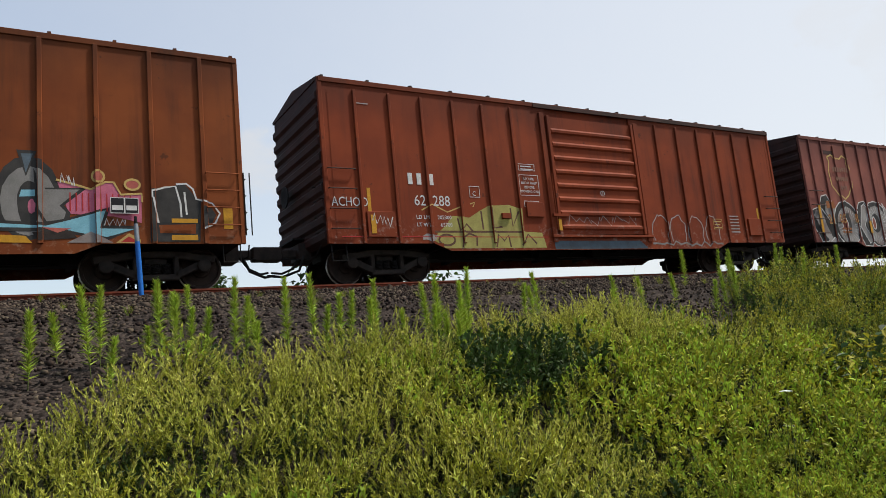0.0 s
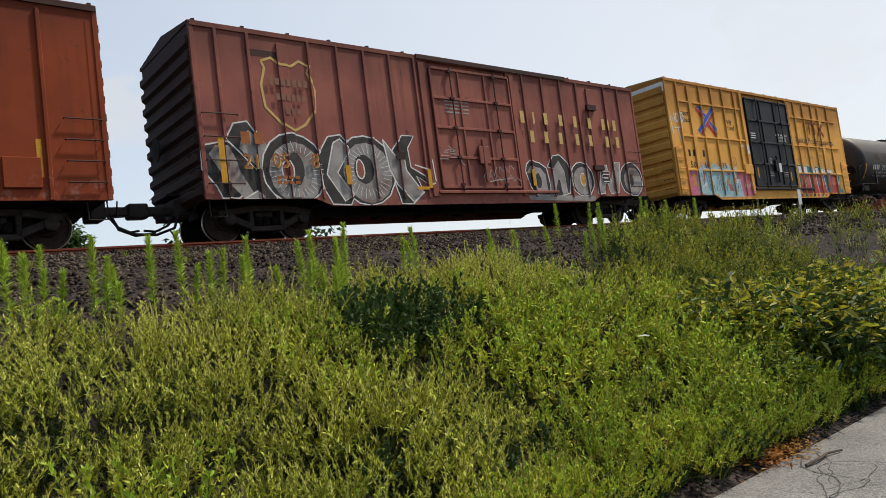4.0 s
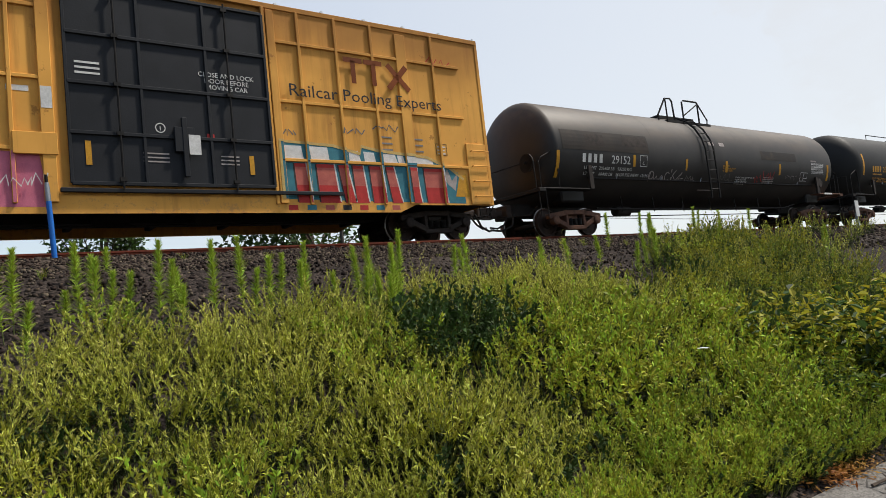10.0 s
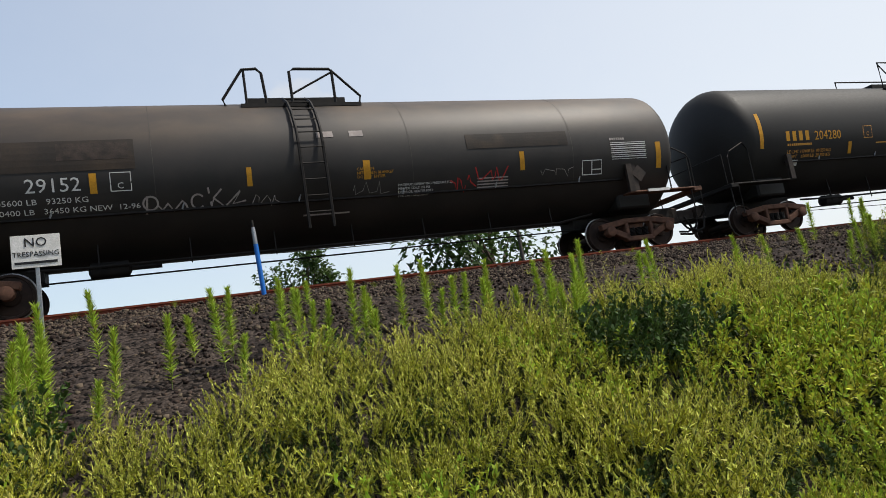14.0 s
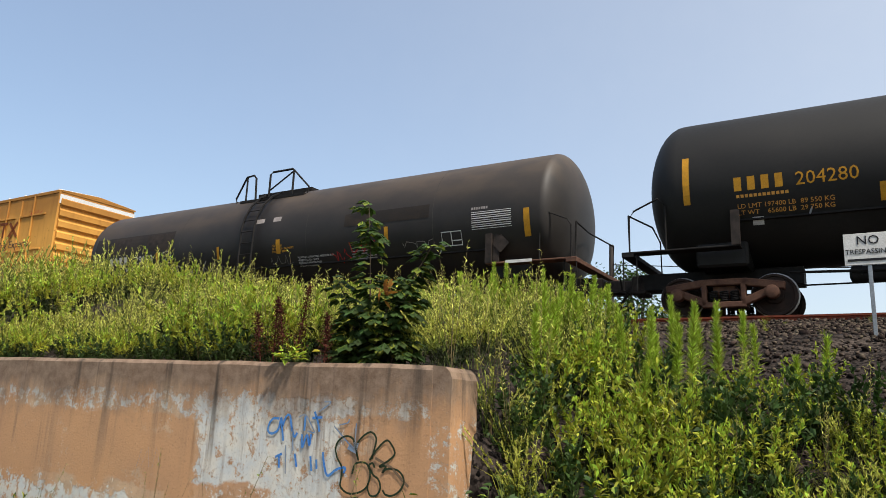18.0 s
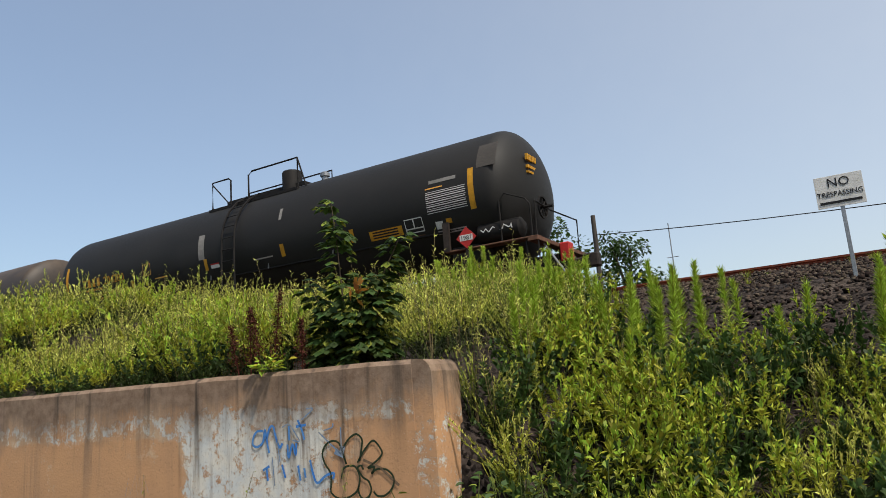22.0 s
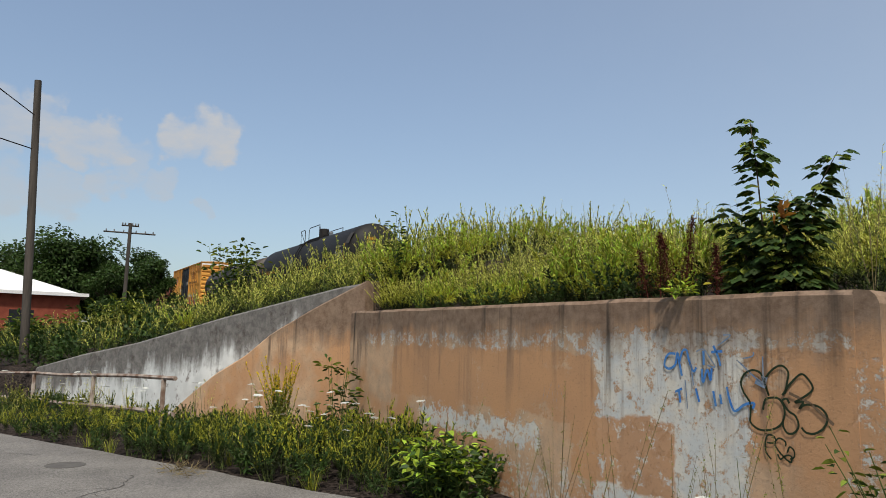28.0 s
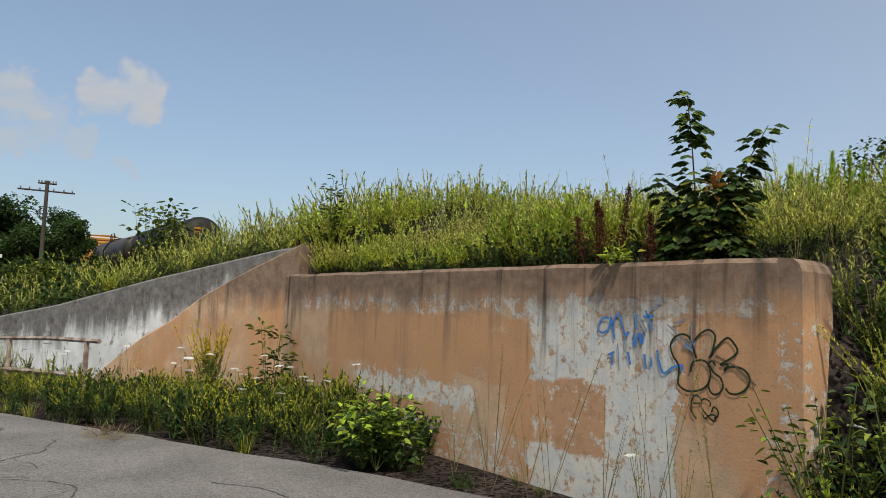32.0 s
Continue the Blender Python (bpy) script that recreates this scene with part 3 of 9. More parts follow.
# ---- retaining wall ----
class Net:
    """Short names for the nodes of one material."""

    def __init__(self, name, rough_=0.9):
        self.m = bpy.data.materials.new(name)
        self.m.use_nodes = True
        self.n, self.l = self.m.node_tree.nodes, self.m.node_tree.links
        self.p = self.n["Principled BSDF"]
        self.p.inputs["Roughness"].default_value = rough_
        self.p.inputs["Specular IOR Level"].default_value = 0.2
        self.tc = self.n.new("ShaderNodeTexCoord")
        s = self.n.new("ShaderNodeSeparateXYZ")
        self.l.new(self.tc.outputs["Object"], s.inputs[0])
        self.x, self.z = s.outputs["X"], s.outputs["Z"]

    def noise(self, s, detail=6.0, stretch=(1, 1, 1), rough_=0.55, off=(0, 0, 0)):
        mp = self.n.new("ShaderNodeMapping")
        mp.inputs["Scale"].default_value, mp.inputs["Location"].default_value = stretch, off
        self.l.new(self.tc.outputs["Object"], mp.inputs[0])
        x = self.n.new("ShaderNodeTexNoise")
        x.inputs["Scale"].default_value, x.inputs["Detail"].default_value, x.inputs["Roughness"].default_value = s, detail, rough_
        self.l.new(mp.outputs[0], x.inputs["Vector"])
        return x.outputs["Fac"]

    def step(self, f, lo, hi):
        r = self.n.new("ShaderNodeMapRange")
        r.inputs["From Min"].default_value, r.inputs["From Max"].default_value = lo, hi
        self.l.new(f, r.inputs["Value"])
        return r.outputs["Result"]

    def math(self, op, a, b):
        k = self.n.new("ShaderNodeMath")
        k.operation = op
        for i, v in enumerate((a, b)):
            if isinstance(v, (int, float)):
                k.inputs[i].default_value = v
            else:
                self.l.new(v, k.inputs[i])
        return k.outputs[0]

    def mul(self, *fs):
        out = fs[0]
        for f in fs[1:]:
            out = self.math("MULTIPLY", out, f)
        return out

    def mix(self, f, a, b):
        k = self.n.new("ShaderNodeMix")
        k.data_type = "RGBA"
        self.l.new(f, k.inputs["Factor"])
        for s_, v in ((k.inputs["A"], a), (k.inputs["B"], b)):
            if isinstance(v, tuple):
                s_.default_value = (*v, 1)
            else:
                self.l.new(v, s_)
        return k.outputs["Result"]

    def shake(self, f, src, amp):
        """f moved to and fro by a noise."""
        return self.math("ADD", f, self.math("MULTIPLY", self.math("SUBTRACT", src, 0.5), amp))

    def field(self, x, z, x0, x1, z0, z1, s):
        return self.mul(self.step(x, x0 - s, x0 + s), self.step(x, x1 + s, x1 - s), self.step(z, z0 - s, z0 + s), self.step(z, z1 + s, z1 - s))

    def relief(self, h, strength=0.7, dist=0.008):
        b = self.n.new("ShaderNodeBump")
        b.inputs["Strength"].default_value, b.inputs["Distance"].default_value = strength, dist
        self.l.new(h, b.inputs["Height"])
        self.l.new(b.outputs[0], self.p.inputs["Normal"])

    def done(self, c):
        self.l.new(c, self.p.inputs["Base Color"])
        return self.m


def wall_paint():
    """Peeling buff paint over pale blue-grey, later buff fields, dark run-off from the coping."""
    k = Net("peeling_wall_paint")
    fine = k.noise(9, 10, rough_=0.75)
    coarse = k.noise(2.2, 6, rough_=0.6)
    xw, zw = k.shake(k.x, coarse, 0.22), k.shake(k.z, k.noise(2.4, 6, off=(4, 1, 2)), 0.22)
    xs, zs = k.shake(xw, fine, 0.10), k.shake(zw, fine, 0.10)
    buff = k.mix(k.step(k.noise(1.4), 0.35, 0.65), (0.50, 0.275, 0.135), (0.43, 0.24, 0.125))
    worn = k.mix(k.step(k.noise(3.5, 9, rough_=0.7), 0.42, 0.58), (0.54, 0.355, 0.215), (0.43, 0.30, 0.19))
    c = k.mix(k.step(k.noise(1.1, 6, off=(3, 0, 1)), 0.44, 0.56), buff, worn)
    # pale undercoat where the paint has flaked
    pale = k.mix(k.step(k.noise(5, 6), 0.4, 0.6), (0.62, 0.58, 0.49), (0.52, 0.53, 0.50))
    zone = k.field(xw, zw, 5.38, 7.02, -0.4, 1.68, 0.10)
    low = k.math("MAXIMUM", k.field(xw, zw, 2.2, 4.7, 0.45, 0.82, 0.12), k.mul(k.field(xw, zw, 7.6, 8.2, 0.2, 1.6, 0.08), 0.6))
    low = k.mul(k.math("MAXIMUM", low, k.mul(k.field(xw, zw, 0.8, 5.4, -0.2, 0.5, 0.2), 0.75)), 1.2)
    ledge = k.mul(k.field(xw, zw, 0.5, 7.8, 1.46, 1.72, 0.07), 0.95)
    press = k.math("MAXIMUM", zone, k.math("MAXIMUM", low, ledge))
    flakes = k.math("ADD", k.math("ADD", k.mul(k.noise(7.5, 14, rough_=0.85), 0.9), k.mul(press, 0.135)), k.mul(zone, 0.05))
    flake = k.step(flakes, 0.575, 0.60)
    c = k.mix(flake, c, pale)
    # later fields of buff paint
    fresh = k.math("MAXIMUM", k.field(xs, zs, 1.45, 5.36, 0.86, 1.48, 0.012), k.math("MAXIMUM", k.field(xs, zs, 5.10, 6.31, 0.36, 0.95, 0.012), k.field(xs, zs, 7.02, 7.75, 0.80, 1.56, 0.012)))
    keep = k.step(k.noise(4.2, 12, rough_=0.8, off=(9, 3, 1)), 0.60, 0.56)
    c = k.mix(k.mul(fresh, keep, 0.95), c, buff)
    c = k.mix(k.mul(k.step(k.noise(5.5, 12, rough_=0.8, off=(3, 8, 5)), 0.60, 0.63), 0.5), c, worn)
    # grime and run-off
    thin = k.noise(5.5, 8, stretch=(1, 1, 0.05), rough_=0.7)
    broad = k.noise(1.1, 4, stretch=(1, 1, 0.10), off=(5, 0, 0))
    reach = k.shake(k.z, broad, 1.9)
    patchy = k.step(k.noise(0.9, 3, off=(1, 7, 2), stretch=(1, 1, 0.3)), 0.40, 0.54)
    runs = k.mul(k.step(thin, 0.51, 0.61), k.step(reach, 0.65, 1.45), patchy)
    band = k.mul(k.step(k.shake(k.shake(k.shake(k.z, thin, 0.7), k.noise(1.3, 6, rough_=0.65), 0.9), fine, 0.4), 1.42, 1.76), 0.92)
    stain = k.math("MAXIMUM", k.mul(runs, 0.8), band)
    c = k.mix(stain, c, k.mix(k.step(fine, 0.4, 0.6), (0.125, 0.085, 0.058), (0.22, 0.155, 0.11)))
    black = k.mul(k.step(k.noise(4.5, 4, stretch=(1, 1, 0.04), off=(2, 0, 3)), 0.57, 0.66), k.step(reach, 1.1, 1.8))
    c = k.mix(k.mul(black, 0.85), c, (0.035, 0.028, 0.022))
    c = k.mix(k.mul(k.step(k.noise(38, 4, rough_=0.7), 0.56, 0.66), 0.35), c, (0.12, 0.085, 0.06))
    h = k.math("ADD", k.mul(k.noise(45, 5), 0.5), k.mul(flake, -0.35))
    k.relief(k.math("ADD", h, k.mul(k.noise(6, 4), 0.4)))
    return k.done(c)


def white_paint():
    """Flaking whitewash, sooty along the sloping coping."""
    k = Net("flaking_whitewash")
    fine = k.noise(7, 9, rough_=0.75)
    c = k.mix(k.step(k.noise(1.6, 6), 0.4, 0.6), (0.68, 0.69, 0.66), (0.52, 0.53, 0.51))
    c = k.mix(k.step(k.noise(2.6, 10, rough_=0.75, off=(1, 5, 0)), 0.56, 0.60), c, (0.24, 0.22, 0.20))
    below = k.math("SUBTRACT", k.z, k.math("ADD", k.mul(k.x, 0.177), 4.4))
    runs = k.noise(1.9, 5, stretch=(1, 1, 0.12), rough_=0.65)
    soot = k.step(k.shake(k.shake(below, runs, 1.9), fine, 0.8), -0.82, -0.42)
    c = k.mix(k.mul(soot, 0.9), c, k.mix(k.step(fine, 0.4, 0.6), (0.06, 0.053, 0.046), (0.15, 0.135, 0.12)))
    k.relief(k.math("ADD", k.mul(k.noise(40, 5), 0.5), k.mul(fine, 0.4)))
    return k.done(c)


def car_paint(name, a, b, dark, scuff):
    """Weathered freight-car paint: faded, streaked from the roof, scuffed along the sill."""
    k = Net(name, 0.7)
    k.p.inputs["Specular IOR Level"].default_value = 0.10
    fine = k.noise(8, 10, rough_=0.75)
    c = k.mix(k.step(k.noise(0.8, 5), 0.38, 0.62), a, b)
    streak = k.mul(k.step(k.noise(4.5, 6, stretch=(1, 1, 0.07), rough_=0.65), 0.50, 0.70), k.step(k.noise(0.7, 3, off=(3, 1, 8)), 0.35, 0.6))
    c = k.mix(k.mul(streak, 0.55), c, dark)
    soot = k.step(k.shake(k.z, k.noise(1.1, 6, stretch=(1, 1, 0.3)), 1.6), 3.6, 4.9)
    c = k.mix(k.mul(soot, 0.7), c, dark)
    low = k.step(k.shake(k.z, k.noise(1.0, 5, off=(6, 2, 0)), 1.5), 1.45, 0.6)
    c = k.mix(k.mul(low, k.step(k.noise(5, 12, rough_=0.8), 0.53, 0.58), 0.65), c, scuff)
    c = k.mix(k.mul(k.step(k.noise(2.2, 10, rough_=0.75, off=(2, 9, 4)), 0.62, 0.66), 0.7), c, dark)
    k.relief(k.math("ADD", k.noise(1.6, 3), k.mul(fine, 0.15)), 0.25, 0.02)
    return k.done(c)


M["brown_a"] = car_paint("rust_brown_paint", (0.205, 0.054, 0.015), (0.15, 0.038, 0.012), (0.05, 0.02, 0.011), (0.28, 0.16, 0.10))
M["brown_b"] = car_paint("oxide_red_paint", (0.215, 0.042, 0.014), (0.165, 0.032, 0.012), (0.06, 0.02, 0.012), (0.30, 0.19, 0.15))
M["brown_c"] = car_paint("faded_maroon_paint", (0.255, 0.088, 0.062), (0.20, 0.068, 0.052), (0.065, 0.028, 0.022), (0.24, 0.14, 0.11))
M["orange"] = car_paint("weathered_yellow_paint", (0.68, 0.335, 0.072), (0.58, 0.285, 0.06), (0.26, 0.11, 0.03), (0.36, 0.19, 0.08))


def dusty_toplit_tank():
    """Black tank paint, lighter towards the top from road dust and painted-in sky light, with spilled tar round the
    ladder.
    """
    k = Net("dusty_toplit_tank_paint", 0.55)
    k.p.inputs["Specular IOR Level"].default_value = 0.3
    black = k.mix(k.step(k.noise(1.2, 5), 0.4, 0.6), (0.017, 0.015, 0.013), (0.024, 0.020, 0.017))
    dust = k.mix(k.step(k.noise(1.5, 6, stretch=(0.5, 1, 1)), 0.4, 0.6), (0.078, 0.056, 0.038), (0.050, 0.038, 0.029))
    # mask by height: dust together with sky light painted on the upper half
    lie = k.step(k.shake(k.z, k.noise(0.9, 5, stretch=(0.4, 1, 1)), 1.6), 2.3, 4.0)
    g = k.n.new("ShaderNodeNewGeometry")
    gz = k.n.new("ShaderNodeSeparateXYZ")
    k.l.new(g.outputs["Normal"], gz.inputs[0])
    c = k.mix(k.mul(lie, k.step(gz.outputs["Z"], -0.1, 0.35), 0.9), black, dust)
    near = k.math("ABSOLUTE", k.math("SUBTRACT", k.shake(k.x, k.noise(2.0, 5), 0.5), 8.05), 0.0)
    c = k.mix(k.mul(k.step(near, 0.95, 0.45), 0.85), c, (0.014, 0.011, 0.009))
    k.relief(k.noise(20, 4), 0.06, 0.01)
    return k.done(c)


M["tank_dusty_toplit"] = dusty_toplit_tank()
M["wall"] = wall_paint()
M["whitewall"] = white_paint()
M["wallgreen"] = mat("dark_green_spray", (0.028, 0.045, 0.02), None, 0.7, scale=8, fine=60)
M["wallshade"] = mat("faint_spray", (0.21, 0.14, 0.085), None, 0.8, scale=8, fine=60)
M["wallfaint"] = mat("thin_blue_spray", (0.16, 0.26, 0.40), (0.28, 0.30, 0.32), 0.8, scale=14, fine=60)
M["wallblue"] = mat("blue_spray_line", (0.05, 0.20, 0.56), (0.10, 0.26, 0.52), 0.7, scale=8, fine=60)


def wall_prism(bm, a, b, top_a, top_b, thick, base=-0.6, steps=1, curve=None, wavy=0.0):
    """A wall along a line, its top following two heights or a curve of the way along."""
    a, b = Vector(a), Vector(b)
    d = (b - a)
    back = Vector((-d.y, d.x)).normalized() * thick
    if back.y < 0:
        back = -back
    prev = None
    for i in range(steps + 1):
        k = i / steps
        p = a + d * k
        z = curve(k) if curve else top_a + (top_b - top_a) * k
        w = wavy * noise.noise((p.x * 2, p.y * 2, 0))
        z += w
        c = 0.035
        row = [bm.verts.new(v) for v in ((p.x, p.y, base), (p.x, p.y, z - c), (p.x + back.x * c / thick, p.y + back.y * c / thick, z),
                                         (p.x + back.x, p.y + back.y, z), (p.x + back.x, p.y + back.y, base))]
        if prev:
            for j in range(4):
                bm.faces.new((prev[j], row[j], row[j + 1], prev[j + 1]))
        else:
            bm.faces.new(row)
        prev = row
    bm.faces.new(prev[::-1])


wall_len = (Vector(WALL_B) - Vector(WALL_A)).length
wall_yaw = math.degrees(math.atan2(WALL_B[1] - WALL_A[1], WALL_B[0] - WALL_A[0]))
WALL_POSE = pose(WALL_A[0], WALL_A[1], 0, 0, 0, wall_yaw)
retaining = new("retaining_wall")
retaining.matrix_world = WALL_POSE
tagged(retaining, "peeling buff concrete retaining wall with sprayed outlines", "wall", kind="structure")
bm = bmesh.new()
wall_prism(bm, (0, 0), (wall_len - 0.16, 0), 2.0, 1.95, 0.42, steps=40, wavy=0.012)
part("wall_body", bm, M["wall"], retaining)
bm = bmesh.new()
prism(bm, [(wall_len - 0.16, -0.6), (wall_len, -0.6), (wall_len, 1.85), (wall_len - 0.02, 1.90), (wall_len - 0.06, 1.935), (wall_len - 0.16, 1.945)], 0.003, 0.42)
part("wall_end", bm, M["wall"], retaining, "rounded concrete end of the wall")


def sprayed(lines, w, material, name="sprayed_line", y=-0.009):
    return spray(retaining, lines, w, material, y, name)


def flowing(pts, n=5):
    """A smooth line through a few points."""
    p = [Vector((a, b)) for a, b in ([pts[0]] + list(pts) + [pts[-1]])]
    out = []
    for k in range(1, len(p) - 2):
        for i in range(n):
            t = i / n
            q = 0.5 * (2 * p[k] + (p[k + 1] - p[k - 1]) * t + (2 * p[k - 1] - 5 * p[k] + 4 * p[k + 1] - p[k + 2]) * t * t + (3 * p[k] - p[k - 1] - 3 * p[k + 1] + p[k + 2]) * t ** 3)
            out.append((q.x, q.y))
    return out + [tuple(pts[-1])]


# a loose flower in dark green, with a small one under it
FLOWER = [[(7.15, 1.23), (7.11, 1.34), (7.08, 1.39), (7.02, 1.40), (6.96, 1.37), (6.93, 1.31), (6.95, 1.24), (7.00, 1.17), (7.00, 1.09), (7.00, 1.03), (7.07, 0.99), (7.16, 1.00), (7.23, 1.04), (7.26, 1.10), (7.26, 1.16), (7.23, 1.21), (7.18, 1.22), (7.12, 1.20), (7.10, 1.13)],
           [(7.15, 1.23), (7.12, 1.32), (7.15, 1.38), (7.21, 1.43), (7.26, 1.44), (7.30, 1.40), (7.29, 1.33), (7.27, 1.25)],
           [(7.25, 1.24), (7.31, 1.32), (7.39, 1.39), (7.44, 1.36), (7.47, 1.30), (7.42, 1.25), (7.34, 1.20), (7.40, 1.21), (7.37, 1.16), (7.41, 1.19), (7.49, 1.19), (7.54, 1.16), (7.56, 1.11), (7.53, 1.05), (7.47, 1.01), (7.41, 1.01), (7.38, 1.04)],
           [(7.30, 1.19), (7.28, 1.22), (7.25, 1.20), (7.29, 1.14), (7.34, 1.11), (7.36, 1.05), (7.33, 1.00), (7.28, 0.99), (7.25, 1.03), (7.25, 1.08)]]
BUD = [[(7.11, 0.92), (7.13, 0.96), (7.17, 0.96), (7.19, 0.93), (7.16, 0.91), (7.12, 0.91)],
           [(7.18, 0.90), (7.19, 0.93), (7.22, 0.95), (7.26, 0.93), (7.26, 0.90)],
           [(7.18, 0.90), (7.22, 0.85), (7.29, 0.80), (7.30, 0.84), (7.26, 0.84), (7.22, 0.81), (7.20, 0.84)],
           [(7.27, 0.86), (7.29, 0.90), (7.32, 0.88), (7.32, 0.84), (7.29, 0.82)],
           [(7.11, 0.92), (7.11, 0.85), (7.15, 0.80)]]
sprayed([flowing(q) for q in FLOWER], 0.015, M["wallgreen"])
sprayed([flowing(q) for q in BUD], 0.012, M["wallgreen"])
# blue strokes, half rubbed away
STROKES = [[(6.34, 1.50), (6.28, 1.50), (6.24, 1.46), (6.23, 1.40), (6.28, 1.38), (6.34, 1.42), (6.36, 1.51), (6.38, 1.42), (6.40, 1.33)],
           [(6.38, 1.44), (6.41, 1.52), (6.45, 1.53), (6.47, 1.46), (6.51, 1.37), (6.54, 1.40)],
           [(6.61, 1.53), (6.61, 1.42)],
           [(6.70, 1.57), (6.74, 1.49), (6.76, 1.42)],
           [(6.68, 1.52), (6.78, 1.53)],
           [(6.59, 1.39), (6.60, 1.29), (6.64, 1.39), (6.67, 1.31), (6.68, 1.40)],
           [(6.33, 1.20), (6.40, 1.23)],
           [(6.37, 1.21), (6.38, 1.12)],
           [(6.53, 1.24), (6.56, 1.14)],
           [(6.69, 1.23), (6.71, 1.12)],
           [(6.75, 1.21), (6.76, 1.14)],
           [(6.81, 1.27), (6.83, 1.18), (6.87, 1.10), (6.95, 1.15), (7.03, 1.17), (7.02, 1.13)]]
sprayed([flowing(q) for q in STROKES], 0.019, M["wallblue"])
FAINT = [[(6.90, 1.47), (7.01, 1.38), (7.11, 1.30)],
           [(7.11, 1.50), (7.11, 1.30)],
           [(6.95, 1.48), (7.03, 1.50), (7.04, 1.53)],
           [(6.48, 1.48), (6.51, 1.26)],
           [(6.43, 1.30), (6.45, 1.08)],
           [(6.54, 1.52), (6.61, 1.54), (6.68, 1.46), (6.71, 1.41), (6.64, 1.42)],
           [(6.74, 1.57), (6.82, 1.62), (6.85, 1.65), (6.79, 1.65)]]
sprayed([flowing(q) for q in FAINT], 0.011, M["wallfaint"])
sprayed([[(7.05, 1.33), (7.11, 1.30), (7.12, 1.36)]], 0.05, M["wallfaint"])
sprayed([wob([(4.7 + 0.035 * i, 1.08 + (0.09 if i % 2 else -0.06)) for i in range(9)], 0.02, 4)], 0.005, M["fadewhite"])
sprayed([[(7.3, 1.26), (7.45, 1.2), (7.6, 1.08)]], 0.02, M["wallshade"])


def wing_wall():
    w = new("wing_wall")
    tagged(w, "sloping buff concrete wing wall with rounded shoulder", "wall", kind="structure")
    bm = bmesh.new()
    wall_prism(bm, (-15.3, 2.05), (WALL_A[0] + 0.0, WALL_A[1] + 0.22), 0, 0, 0.4, steps=26,
               curve=lambda k: float(np.interp(k, [0, 0.18, 0.305, 0.453, 0.586, 0.789, 1], [-0.1, 0.5, 0.88, 1.22, 1.64, 2.09, 2.5])))
    part("wall_body", bm, M["wall"], w)
    w2 = new("whitewashed_wall")
    tagged(w2, "long concrete wall with flaking whitewash and sooty top", "wall", kind="structure")
    bm = bmesh.new()
    wall_prism(bm, (-21.3, -0.15), (-10.9, 4.62), 0, 0, 0.5, steps=40,
               curve=lambda k: float(np.interp(k, [0, 0.2, 0.39, 0.66, 0.93, 1], [0.68, 1.08, 1.38, 1.95, 2.45, 2.52])))
    part("wall_body", bm, M["whitewall"], w2)


wing_wall()


def pipe_railing():
    r = new("pipe_railing")
    tagged(r, "rusty pale pipe railing with two rails", "railing")
    a, b = Vector((-24.0, -2.1, -0.55)), Vector((-12.2, 1.8, -0.1))
    for k in (0, 0.25, 0.5, 0.75, 0.97):
        p = a.lerp(b, k)
        bm = bmesh.new()
        tube(bm, [p + Vector((0, 0, -0.3)), p + Vector((0, 0, 1.0))], 0.04)
        part("post", bm, M["pipe"], r)
    for h in (0.45, 1.0):
        bm = bmesh.new()
        tube(bm, [a.lerp(b, k / 8) + Vector((0, 0, h + 0.015 * math.sin(k * 2.1))) for k in range(9)], 0.038)
        part("rail", bm, M["pipe"], r)


pipe_railing()

# ---- train ----
moving = []  # cars with their start along the track
spinning = []  # wheelsets


